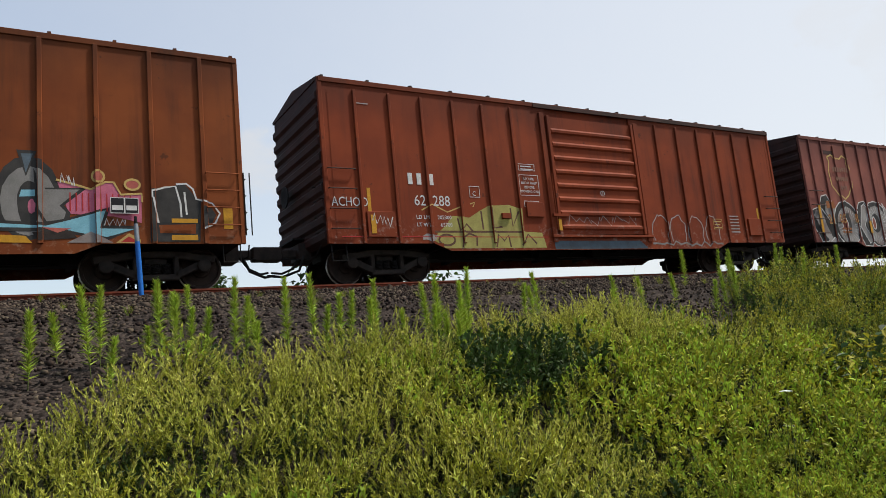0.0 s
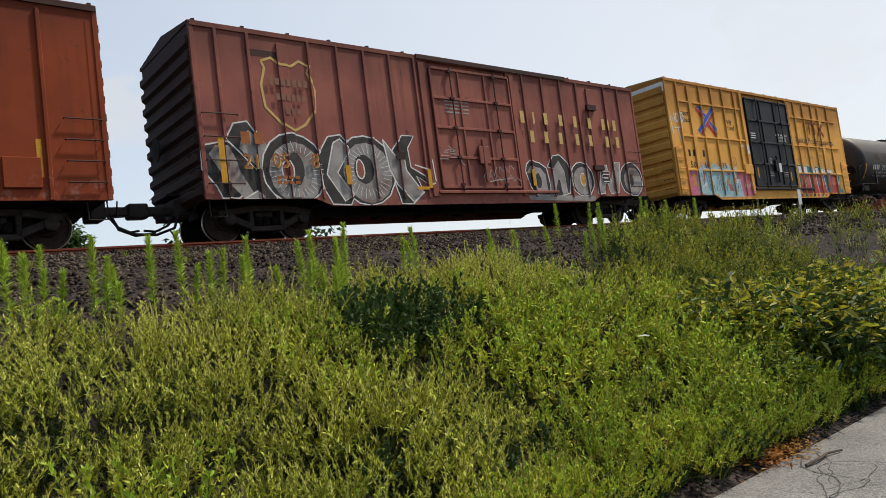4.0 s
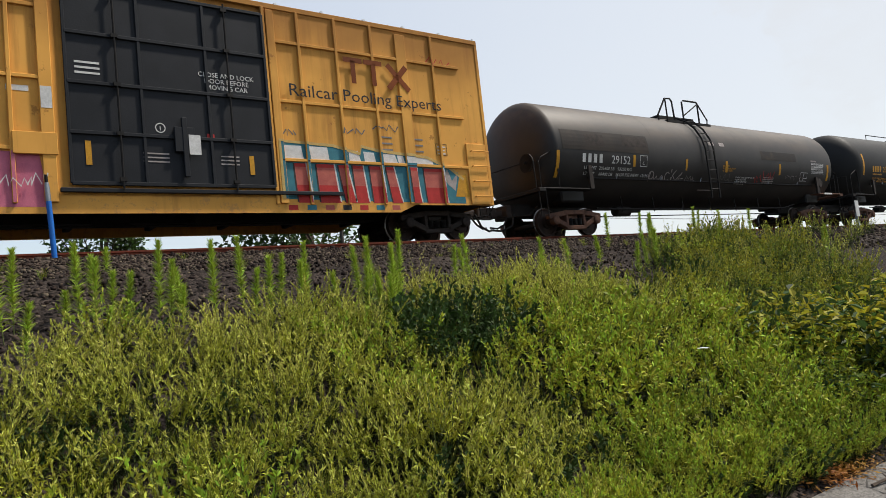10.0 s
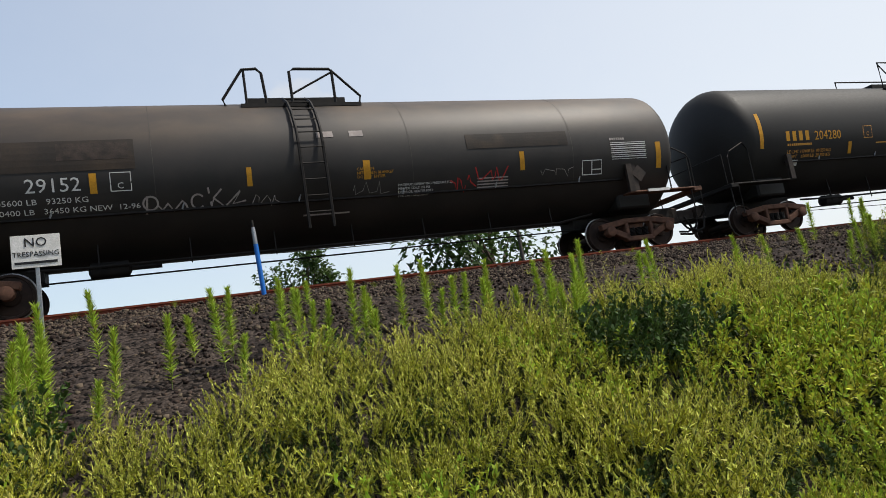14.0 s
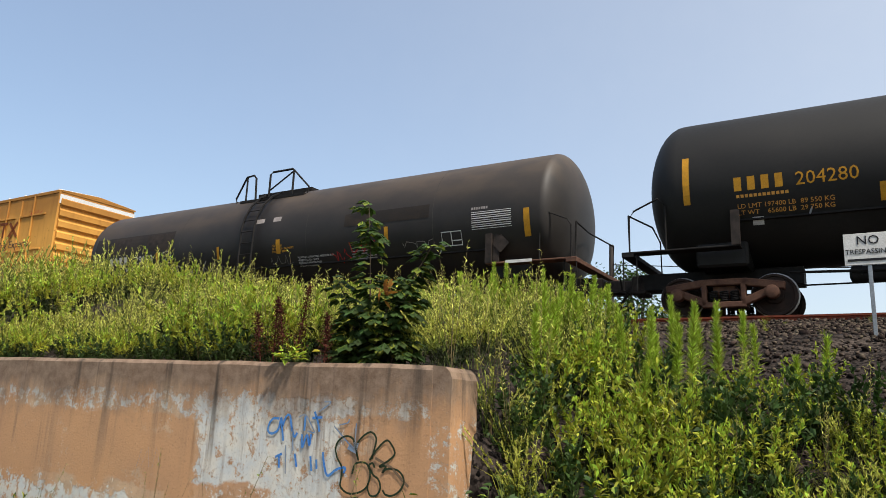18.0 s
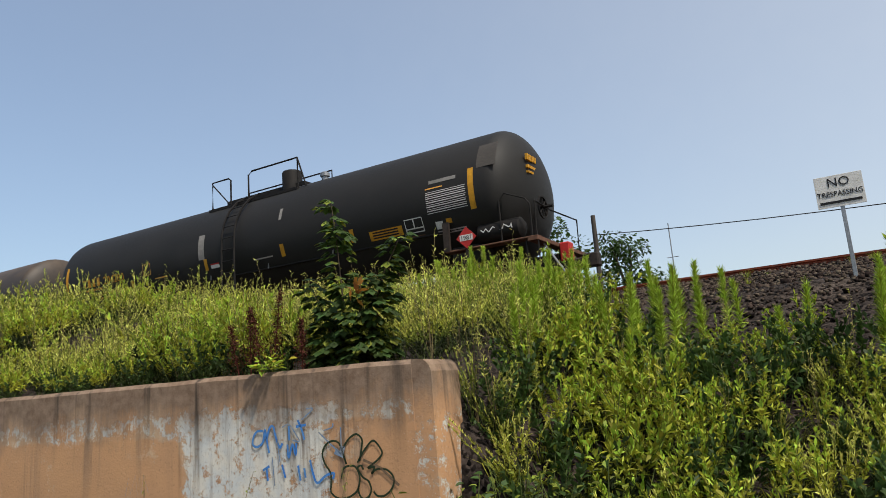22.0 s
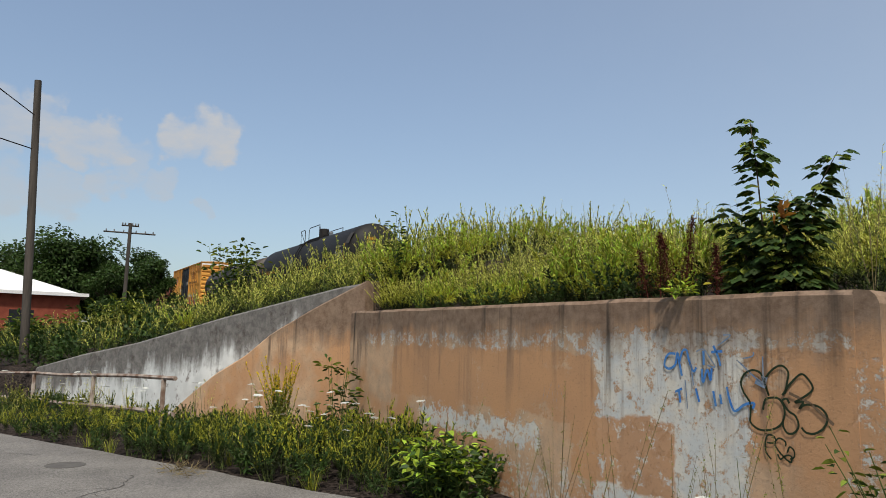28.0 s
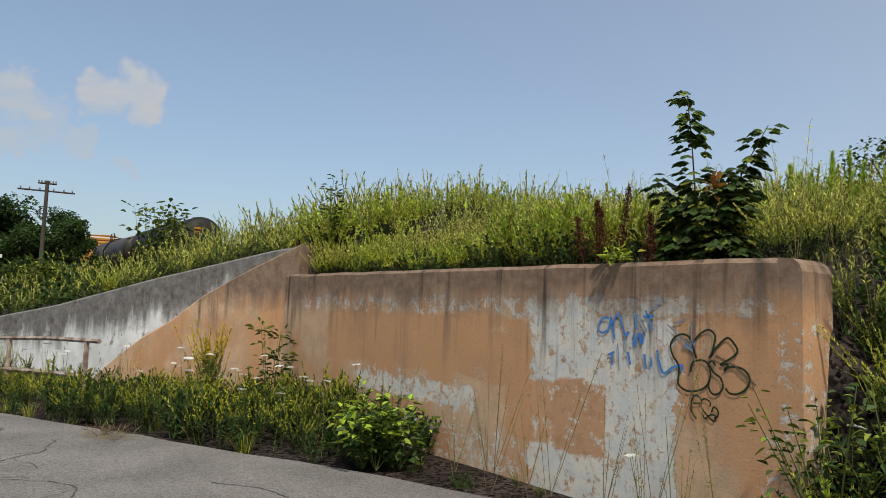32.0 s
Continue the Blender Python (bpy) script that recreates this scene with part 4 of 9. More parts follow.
def truck(car, x, material):
    """A three-piece bogie at x, with two turning wheelsets."""
    bm = bmesh.new()
    box(bm, x - 0.22, x + 0.22, -0.98, 0.98, 0.36, 0.62)
    t = part("truck", bm, material, car, "cast steel bogie", bevel=0.03)
    for s in (-1, 1):
        y = s * 1.02
        bm = bmesh.new()
        # side frame: upper chord over the boxes, dropped middle, two windows
        top = [(-1.12, 0.42), (-1.08, 0.60), (-0.78, 0.66), (-0.42, 0.70), (0.42, 0.70), (0.78, 0.66), (1.08, 0.60), (1.12, 0.42)]
        n = len(top)
        outer = top + [(0.78, 0.40), (0.42, 0.20), (-0.42, 0.20), (-0.78, 0.40)]
        inner_l = [(-0.66, 0.44), (-0.40, 0.30), (-0.36, 0.34), (-0.36, 0.56), (-0.52, 0.58)]
        inner_r = [(-q, z) for q, z in inner_l][::-1]

        def bar(p, q, w, d0, d1):
            a, b = Vector((p[0], 0, p[1])), Vector((q[0], 0, q[1]))
            d = (b - a).normalized()
            nrm = Vector((-d.z, 0, d.x)) * w / 2
            vs = []
            for yy in (d0, d1):
                for v in (a + nrm, b + nrm, b - nrm, a - nrm):
                    vs.append(bm.verts.new((x + v.x, yy, v.z)))
            for f in ((0, 1, 2, 3), (7, 6, 5, 4), (0, 4, 5, 1), (1, 5, 6, 2), (2, 6, 7, 3), (3, 7, 4, 0)):
                bm.faces.new([vs[i] for i in f])

        y0, y1 = y - 0.09, y + 0.09
        bar((-1.12, 0.55), (-0.38, 0.66), 0.15, y0, y1)
        bar((1.12, 0.55), (0.38, 0.66), 0.15, y0, y1)
        bar((-0.46, 0.665), (0.46, 0.665), 0.13, y0, y1)
        bar((-0.92, 0.50), (-0.34, 0.24), 0.15, y0, y1)
        bar((0.92, 0.50), (0.34, 0.24), 0.15, y0, y1)
        bar((-0.42, 0.21), (0.42, 0.21), 0.12, y0, y1)
        bar((-0.37, 0.20), (-0.37, 0.70), 0.10, y0, y1)
        bar((0.37, 0.20), (0.37, 0.70), 0.10, y0, y1)
        part("side_frame", bm, material, t, bevel=0.018)
        for k in range(-1, 2):
            bm = bmesh.new()
            pts = [(x + k * 0.2 + 0.075 * math.cos(a), y + 0.075 * math.sin(a), 0.28 + 0.2 * a / 37.7) for a in np.linspace(0, 37.7, 60)]
            tube(bm, pts, 0.016, 4)
            part("spring", bm, M["steel_dark"], t)
        for k in (-0.89, 0.89):
            bm = bmesh.new()
            lathe(bm, [(-0.13, 0.10), (-0.11, 0.13), (0.04, 0.14), (0.06, 0.14)][::1], 12, "y", (x + k, y + s * 0.04, 0.43))
            part("bearing_cap", bm, material, t, smooth=True)
    for k in (-0.89, 0.89):
        bm = bmesh.new()
        prof = [(-1.0, 0.075), (-0.80, 0.08), (-0.79, 0.17), (-0.74, 0.19), (-0.73, 0.36), (-0.765, 0.37), (-0.77, 0.415), (-0.66, 0.425), (-0.655, 0.45), (-0.63, 0.45), (-0.62, 0.37),
                (-0.66, 0.35), (-0.67, 0.19), (-0.62, 0.16), (-0.6, 0.085), (0.6, 0.085)]
        prof = prof + [(-a, r) for a, r in prof[:-2]][::-1]
        lathe(bm, prof, 32)
        for f in bm.faces:
            c = f.calc_center_median()
            rr = math.hypot(c.x, c.z)
            if rr > 0.428 or 0.412 < rr and abs(c.y) > 0.762:
                f.material_index = 1
        for a in range(3):  # cored hole marks on the plate
            for sy in (-0.735, 0.735):
                lathe(bm, [(-0.006, 0.03), (0.006, 0.03)], 8, "y", (0.27 * math.cos(a * 2.1), sy, 0.27 * math.sin(a * 2.1)))
        ws = part("wheelset", bm, [M["wheel"], M["tread"]], t, "steel wheels on an axle", smooth=True)
        ws.location = (x + k, 0, 0.42)
        spinning.append((ws, (x + k, 0, 0.42)))
    return t


def coupler(car, x, s, reach=0.85):
    """Knuckle coupler and air hose at an end; s is the way it points."""
    bm = bmesh.new()
    h0, h1 = reach - 0.34, reach + 0.04
    box(bm, min(x, x + s * h0), max(x, x + s * h0), -0.09, 0.09, 0.72, 0.92)
    box(bm, min(x + s * h0, x + s * h1), max(x + s * h0, x + s * h1), -0.17, 0.10 if s > 0 else 0.17, 0.66, 0.98)
    box(bm, min(x - s * 0.1, x + s * 0.22), max(x - s * 0.1, x + s * 0.22), -0.30, 0.30, 0.62, 1.04)
    part("coupler", bm, M["truck_dark"], car, "rusty knuckle coupler", bevel=0.03)
    bm = bmesh.new()
    tube(bm, [(x + s * 0.25, -0.3, 0.68), (x + s * 0.4, -0.35, 0.45), (x + s * 0.65, -0.3, 0.34), (x + s * 0.86, -0.2, 0.38)], 0.028)
    part("air_hose", bm, M["steel_dark"], car, "black rubber air hose")
    bm = bmesh.new()
    tube(bm, [(x + s * 0.12, -1.45, 0.78), (x + s * 0.16, -1.2, 0.58), (x + s * 0.18, -0.5, 0.62), (x + s * (reach - 0.3), -0.2, 0.70)], 0.016, 5)
    part("uncoupling_lever", bm, M["steel_dark"], car)
    bm = bmesh.new()
    tube(bm, [(x + s * 0.2, -0.55, 0.72), (x + s * 0.35, -0.6, 0.36), (x + s * 0.7, -0.5, 0.24), (x + s * (reach + 0.08), -0.3, 0.30)], 0.032, 6)
    part("brake_hose", bm, M["steel_dark"], car, "slack black rubber hose")


def ladder(car, x0, x1, zs, material, y=-1.68):
    for z in zs:
        bm = bmesh.new()
        tube(bm, [(x0, y + 0.05, z), (x0, y, z), (x1, y, z), (x1, y + 0.05, z)], 0.015, 5)
        part("rung", bm, material, car)


def underframe(car, length, c0, c1, low=0.62):
    boxes("centre_sill", [(0.3, length - 0.3, -0.28, 0.28, 0.62, 1.0)], M["steel_dark"], car)
    rows = [(x - 0.06, x + 0.06, -1.45, 1.45, 0.72, 0.96) for x in np.linspace(c0 + 1.4, c1 - 1.4, 7)]
    boxes("cross_bearer", rows, M["steel_dark"], car)
    bm = bmesh.new()
    tube(bm, [(c0 + 1.6, -0.7, 0.55), (c0 + 3.6, -0.7, 0.5), (c1 - 1.6, -0.5, 0.56)], 0.02)
    lathe(bm, [(-0.35, 0.05), (-0.33, 0.17), (0.33, 0.17), (0.35, 0.05)], 12, "x", ((c0 + c1) / 2 - 1.2, -0.6, 0.66))
    box(bm, (c0 + c1) / 2 + 0.4, (c0 + c1) / 2 + 0.75, -0.75, -0.45, 0.52, 0.8)
    part("brake_gear", bm, M["steel_dark"], car, "brake cylinder and rods")


def start_car(name, label, x):
    car = new(name)
    tagged(car, label, "rail car" if "tank" not in name else "tank car")
    moving.append((car, x))
    return car


def box_body(car, length, eave, ridge, paint, endpaint, ribs, corrugation=0.075, bottom=0.80, low=0.60, c0=1.6, c1=14.1, reach=(0.9, 0.9), roofpaint=None, rib_w=0.075, rib_d=0.05, rib_top=None, door=None):
    """Sides, corrugated ends, roof, sills and posts of a boxcar."""
    hw = 1.6
    d0, d1 = door
    RIBBED[car.name] = {"posts": [(x, rib_w / 2 - 0.01, rib_d) for x in ribs], "door": (d0 - 0.2, d1 + 0.2), "heights": (bottom, low, c0, c1)}
    boxes("side_panel", [(0.05, d0, -hw, -hw + 0.05, bottom, eave - 0.06), (d1, length - 0.05, -hw, -hw + 0.05, bottom, eave - 0.06), (d0, d1, -hw + 0.06, -hw + 0.1, bottom, eave)], paint, car)
    boxes("side_panel", [(0.05, length - 0.05, hw - 0.05, hw, bottom, eave - 0.06)], paint, car)
    bm = bmesh.new()
    prism(bm, [(0.0, bottom - 0.02), (c0 + 1.0, bottom - 0.02), (c0 + 1.45, low), (c1 - 1.45, low), (c1 - 1.0, bottom - 0.02), (length, bottom - 0.02), (length, bottom + 0.13), (0, bottom + 0.13)], -hw - 0.012, -hw + 0.02)
    part("side_sill", bm, paint, car)
    bm = bmesh.new()
    prism(bm, [(0.0, bottom), (c0 + 1.0, bottom), (c0 + 1.45, low), (c1 - 1.45, low), (c1 - 1.0, bottom), (length, bottom), (length, bottom + 0.12), (0, bottom + 0.12)], hw - 0.02, hw + 0.012)
    part("side_sill", bm, paint, car)
    boxes("top_chord", [(0.0, length, -hw - 0.03, -hw + 0.03, eave - 0.12, eave)], paint, car, bevel=0.01)
    bm = bmesh.new()
    box(bm, -rib_w / 2, rib_w / 2, -hw - rib_d, -hw + 0.001, bottom - 0.02, (rib_top or eave) - 0.1)
    me = mesh_of("post", bm, paint, bevel=0.012)
    for x in ribs:
        ob = new("post", me)
        ob.parent = car
        ob.location = (x, 0, 0)
    for x, w in ((0.03, 0.10), (length - 0.03, 0.10)):
        boxes("corner_post", [(x - w / 2, x + w / 2, -hw - 0.02, -hw + 0.06, bottom - 0.02, eave - 0.02)], paint, car, bevel=0.01)
    # ends: horizontal corrugations
    for xe, s in ((0.0, -1), (length, 1)):
        bm = bmesh.new()
        prof = [(xe - s * 0.06, bottom)]
        nz = 10
        for i in range(nz):
            za, zb = bottom + (eave - bottom - 0.25) * i / nz, bottom + (eave - bottom - 0.25) * (i + 1) / nz
            prof += [(xe, za + 0.05), (xe + s * corrugation, za + 0.12), (xe + s * corrugation, zb - 0.10), (xe, zb - 0.03)]
        prof += [(xe, eave - 0.02), (xe - s * 0.06, eave - 0.02)]
        prism(bm, prof, -hw + 0.08, hw - 0.08)
        prism(bm, [(xe - 0.02, eave - 0.06), (xe + 0.02, eave - 0.06), (xe + 0.02, eave), (xe - 0.02, eave)], -hw, hw)
        a = [bm.verts.new((xe + dx, y, z)) for dx in (-0.02, 0.025) for y, z in ((-hw, eave), (0, ridge), (hw, eave))]
        bm.faces.new(a[:3])
        bm.faces.new(a[3:][::-1])
        part("end_wall", bm, endpaint, car, "corrugated steel end")
    # roof: two slopes with seam caps
    bm = bmesh.new()
    for s in (-1, 1):
        v = [bm.verts.new(p) for p in ((0, s * hw, eave), (length, s * hw, eave), (length, 0, ridge), (0, 0, ridge))]
        bm.faces.new(v)
        v = [bm.verts.new(p) for p in ((0, s * hw, eave - 0.05), (length, s * hw, eave - 0.05), (length, 0, ridge - 0.05), (0, 0, ridge - 0.05))]
        bm.faces.new(v)
    for i in range(15):
        x = 0.1 + (length - 0.2) * i / 14
        for s in (-1, 1):
            vs = []
            for dx in (-0.03, 0.03):
                for y, z in ((s * (hw + 0.03), eave - 0.01), (s * (hw + 0.03), eave + 0.035), (0, ridge + 0.035), (0, ridge - 0.01)):
                    vs.append(bm.verts.new((x + dx, y, z)))
            for f in ((0, 1, 2, 3), (7, 6, 5, 4), (0, 4, 5, 1), (1, 5, 6, 2)):
                bm.faces.new([vs[i_] for i_ in f])
    part("roof", bm, roofpaint or endpaint, car, "sheet steel roof with seam caps")
    boxes("floor", [(0.05, length - 0.05, -hw + 0.05, hw - 0.05, bottom + 0.02, bottom + 0.1)], M["steel_dark"], car)
    underframe(car, length, c0, c1)
    for x, s in ((0, -1), (length, 1)):
        coupler(car, x, s, reach[s > 0])
        bm = bmesh.new()
        tube(bm, [(x - s * 0.42, -1.52, bottom), (x - s * 0.42, -1.55, 0.42), (x - s * 0.08, -1.55, 0.42), (x - s * 0.08, -1.52, bottom)], 0.016, 5)
        part("step", bm, M["steel_dark"], car, "bent bar sill step")
    truck(car, c0, M["truck_dark"])
    truck(car, c1, M["truck_dark"])


def end_gear(car, x, s, eave):
    """Brake wheel, platform and end rungs."""
    bm = bmesh.new()
    lathe(bm, [(-0.015, 0.26), (0.015, 0.26), (0.015, 0.235), (-0.015, 0.235)], 20, "x", (x + s * 0.2, 0.5, 2.3))
    for a in range(4):
        c, q = math.cos(a * math.pi / 4), math.sin(a * math.pi / 4)
        tube(bm, [(x + s * 0.2, 0.5 - 0.24 * c, 2.3 - 0.24 * q), (x + s * 0.2, 0.5 + 0.24 * c, 2.3 + 0.24 * q)], 0.012, 4)
    part("brake_wheel", bm, M["steel_dark"], car)
    boxes("brake_platform", [(min(x, x + s * 0.28), max(x, x + s * 0.28), -0.1, 0.9, 1.15, 1.19)], M["steel_dark"], car)
    for z in (1.1, 1.45, 1.8, 2.15):
        bm = bmesh.new()
        tube(bm, [(x, -1.5, z), (x + s * 0.1, -1.5, z), (x + s * 0.1, -1.08, z), (x, -1.08, z)], 0.011, 5)
        part("end_rung", bm, M["steel_dark"], car)


def slat_door(car, x0, x1, z0, z1, n, paint, y=-1.6):
    """A sliding door of pressed horizontal panels in an angle frame."""
    d = boxes("door", [(x0, x1, y - 0.03, y + 0.02, z0, z1)], paint, car, "sliding door of pressed panels")
    hz = (z1 - z0 - 0.2) / n
    for i in range(n):
        za = z0 + 0.1 + i * hz
        bm = bmesh.new()
        prof = [(za, 0), (za + 0.04, -0.045), (za + 0.10, -0.05), (za + 0.16, 0)]
        a = [bm.verts.new((x0 + 0.08, y - 0.03 + q, z)) for z, q in prof]
        b = [bm.verts.new((x1 - 0.08, y - 0.03 + q, z)) for z, q in prof]
        for k in range(3):
            bm.faces.new((a[k], b[k], b[k + 1], a[k + 1]))
        bm.faces.new(a)
        bm.faces.new(b[::-1])
        part("door_corrugation", bm, paint, d)
    for xx in (x0, x1):
        boxes("door_edge", [(xx - 0.05, xx + 0.05, y - 0.09, y + 0.02, z0 - 0.02, z1 + 0.02)], paint, d, bevel=0.01)
    boxes("door_track", [(x0 - 0.3, x1 + 0.3, y - 0.09, y - 0.02, z0 - 0.10, z0 - 0.03)], paint, car, bevel=0.01)
    bm = bmesh.new()
    tube(bm, [(x0 - 0.12, y - 0.10, z0 + 0.1), (x0 - 0.12, y - 0.10, z0 + 1.6)], 0.018)
    box(bm, x0 - 0.22, x0 + 0.3, y - 0.12, y - 0.07, z0 + 0.45, z0 + 0.52)
    part("door_lock_bar", bm, paint, d)
    return d


def plug_door(car, x0, x1, z0, z1, paint, y=-1.6, bars=M["steel_dark"]):
    """A plug door: sunk panels between frame bars, with upright lock rods."""
    d = boxes("door", [(x0, x1, y - 0.03, y + 0.02, z0, z1)], paint, car, "plug door with lock rods")
    for k in range(5):
        z = z0 + (z1 - z0) * k / 4
        boxes("door_bar", [(x0, x1, y - 0.075, y - 0.028, z - 0.035, z + 0.035)], paint, d, bevel=0.008)
    for k in range(4):
        x = x0 + (x1 - x0) * k / 3
        boxes("door_bar", [(x - 0.03, x + 0.03, y - 0.07, y - 0.028, z0, z1)], paint, d, bevel=0.008)
    for k in (0.22, 0.78):
        x = x0 + (x1 - x0) * k
        bm = bmesh.new()
        tube(bm, [(x, y - 0.11, z0 - 0.12), (x, y - 0.11, z1 + 0.06)], 0.02)
        for q in (0.02, 0.25, 0.5, 0.75, 0.98):
            z = z0 + (z1 - z0) * q
            box(bm, x - 0.06, x + 0.06, y - 0.13, y - 0.07, z - 0.035, z + 0.035)
        part("lock_rod", bm, bars, d)
    xm = (x0 + x1) / 2 + 0.1
    boxes("lock_case", [(xm - 0.2, xm + 0.2, y - 0.13, y - 0.07, z0 + 0.65, z0 + 1.15), (xm - 0.05, xm + 0.05, y - 0.14, y - 0.07, z0 + 0.15, z0 + 1.35)], paint, d, bevel=0.01, joined=True)
    boxes("door_track", [(x0 - 0.2, x1 + 1.6, y - 0.10, y - 0.02, z0 - 0.17, z0 - 0.09)], paint, car, bevel=0.01)
    return d


def plate_sign(car, x, z, w, h, material, frame_material, rows=3, y=-1.606, bars=None):
    """A small stencilled notice: border and bars for writing too small to read."""
    b = 0.012
    ob = boxes("notice", [(x, x + w, y - 0.002, y, z, z + b), (x, x + w, y - 0.002, y, z + h - b, z + h), (x, x + b, y - 0.002, y, z + b, z + h - b), (x + w - b, x + w, y - 0.002, y, z + b, z + h - b)], frame_material, car, joined=True)
    for i in range(rows):
        zz = z + h * (i + 0.6) / (rows + 0.4)
        boxes("notice_bar", [(x + w * 0.12, x + w * (0.88 - 0.1 * (i % 2)), y - 0.002, y, zz - h / rows * 0.22, zz + h / rows * 0.08)], material, ob)
    return ob


# lead boxcar, brown with a large sprayed piece
def lead_boxcar():
    c = start_car("boxcar", "rust-brown steel boxcar with a colourful sprayed piece", 4.85 - 15.6)
    L = 15.6
    ribs = [L - 3.57 - 0.0, L - 2.65, L - 1.70, L - 0.75, L - 4.5, L - 5.4, 1.0, 2.0, 2.9, 3.8, 4.7]
    box_body(c, L, 4.72, 4.88, M["brown_a"], M["brown_a"], ribs, 0.012, c0=1.55, c1=14.0, door=(6.0, 9.4), rib_w=0.09)
    slat_door(c, 6.0, 9.4, 1.0, 4.45, 8, M["brown_a"])
    ladder(c, L - 0.72, L - 0.08, (1.15, 1.5, 1.85, 2.2), M["brown_a"])
    ladder(c, 0.08, 0.7, (1.15, 1.5, 1.85, 2.2), M["brown_a"])
    end_gear(c, L, 1, 4.6)
    bm = bmesh.new()
    for q in (0.06, 0.3):
        tube(bm, [(L + q * 0.5, -1.62, 0.95), (L + q * 0.5, -1.62, 2.25)], 0.014, 5)
    part("end_ladder", bm, M["steel_dark"], c)
    # a large sprayed piece: grey eye, pink field, pale blue wedges
    K, G = M["shade"], M["grey"]
    rows = ((K, arc(11.85, 1.6, 0.52, 0.76)), (G, arc(11.86, 1.55, 0.43, 0.63)), (K, arc(11.86, 1.5, 0.18, 0.41)), (M["cyan"], [(11.72, 1.62), (12.0, 1.64), (11.98, 1.76), (11.74, 1.74)]),
            (M["pink"], arc(11.9, 1.45, 0.06, 0.13)), (K, [(11.68, 2.46), (11.99, 2.46), (11.82, 1.98)]), (M["dullblue"], [(11.74, 2.40), (11.93, 2.41), (11.82, 2.06)]),
            (M["pink"], [(12.3, 1.91), (12.61, 1.86), (12.84, 1.79), (13.08, 1.94), (13.22, 1.92), (13.34, 1.71), (13.7, 1.72), (13.68, 1.17), (13.21, 1.3), (12.47, 1.33), (12.4, 1.6)]),
            (K, [(11.93, 2.14), (12.09, 1.8), (12.78, 1.82), (12.4, 1.48), (12.5, 1.34), (12.46, 1.16), (12.08, 1.13), (11.97, 1.4)]), (G, [(11.97, 2.08), (12.12, 1.77), (12.66, 1.78), (12.33, 1.47), (12.43, 1.36), (12.4, 1.22), (12.13, 1.19), (12.01, 1.4)]),
            (K, [(11.3, 1.2), (12.1, 1.16), (12.47, 1.26), (13.14, 1.46), (13.05, 1.12), (13.7, 1.12), (13.1, 0.84), (12.83, 0.90), (12.29, 1.0), (11.3, 1.0)]),
            (M["cyan"], [(11.34, 1.15), (12.12, 1.1), (12.47, 1.21), (13.07, 1.41), (12.97, 1.06), (13.58, 1.07), (13.1, 0.9), (12.83, 0.95), (12.29, 1.06), (11.34, 1.06)]),
            (M["palegrey"], [(12.45, 0.8), (12.83, 1.01), (13.19, 0.8)]), (M["paleyellow"], [(13.24, 0.8), (13.46, 0.98), (13.66, 0.86), (13.64, 0.8)]), (M["red"], [(13.32, 0.81), (13.46, 0.92), (13.58, 0.84), (13.57, 0.81)]),
            (M["yellow"], [(11.3, 0.8), (11.9, 0.8), (11.8, 0.92), (11.35, 0.94)]), (M["truck_dark"], [(11.9, 0.98), (12.5, 1.02), (12.6, 0.88), (12.0, 0.84)]), (M["salmon"], [(12.05, 1.07), (12.5, 1.06), (12.3, 0.98)]),
            (K, [(13.85, 1.83), (14.21, 1.9), (14.47, 1.98), (14.67, 1.7), (14.78, 1.64), (14.74, 0.82), (13.82, 0.82)]), (K, [(14.82, 1.55), (14.98, 1.5), (15.05, 1.36), (14.98, 1.2), (14.8, 1.12)]), (M["brown_a"], [(13.98, 1.15), (14.66, 1.17), (14.66, 0.98), (14.0, 0.98)]),
            (M["salmon"], arc(12.96, 2.04, 0.08, 0.09)), (M["salmon"], arc(13.54, 1.91, 0.11, 0.08)))
    for i, (m_, pts) in enumerate(rows):
        fill(c, [wob(pts[:-1] if pts[0] == pts[-1] else pts, 0.008, 500 + i)], m_, y=-1.61 - 0.003 * i)
    spray(c, [[(12.28, 1.95), (12.61, 1.86), (12.84, 1.79), (13.08, 1.94), (13.22, 1.94), (13.34, 1.71), (13.7, 1.74), (13.7, 1.58)], arc(12.96, 2.04, 0.1, 0.11), arc(13.54, 1.91, 0.13, 0.1)], 0.04, M["paleyellow"], y=-1.70)
    spray(c, [[(13.88, 1.67), (13.88, 1.8), (14.11, 1.88), (14.31, 1.91), (14.39, 1.57), (14.4, 1.3)], [(14.32, 1.95), (14.51, 1.97), (14.63, 1.87), (14.69, 1.67), (14.81, 1.64)], [(13.9, 1.67), (13.98, 1.18)], [(14.47, 1.8), (14.5, 1.35)],
              [(14.81, 1.64), (14.99, 1.59), (15.13, 1.39), (15.03, 1.19), (14.81, 1.08)]], 0.035, M["white"], y=-1.70)
    spray(c, [wob([(13.06 + 0.04 * i, 1.12 + (0.12 if i % 2 else 0)) for i in range(10)], 0.02, 51), wob([(12.32 + 0.035 * i, 1.92 + (0.16 if i % 2 else 0) - 0.008 * i) for i in range(9)], 0.03, 52)], 0.022, M["white"], y=-1.705)
    spray(c, [[(12.5 + 0.1 * i, 1.38), (12.5 + 0.1 * i, 1.72)] for i in range(11)], 0.02, M["red"], y=-1.68)
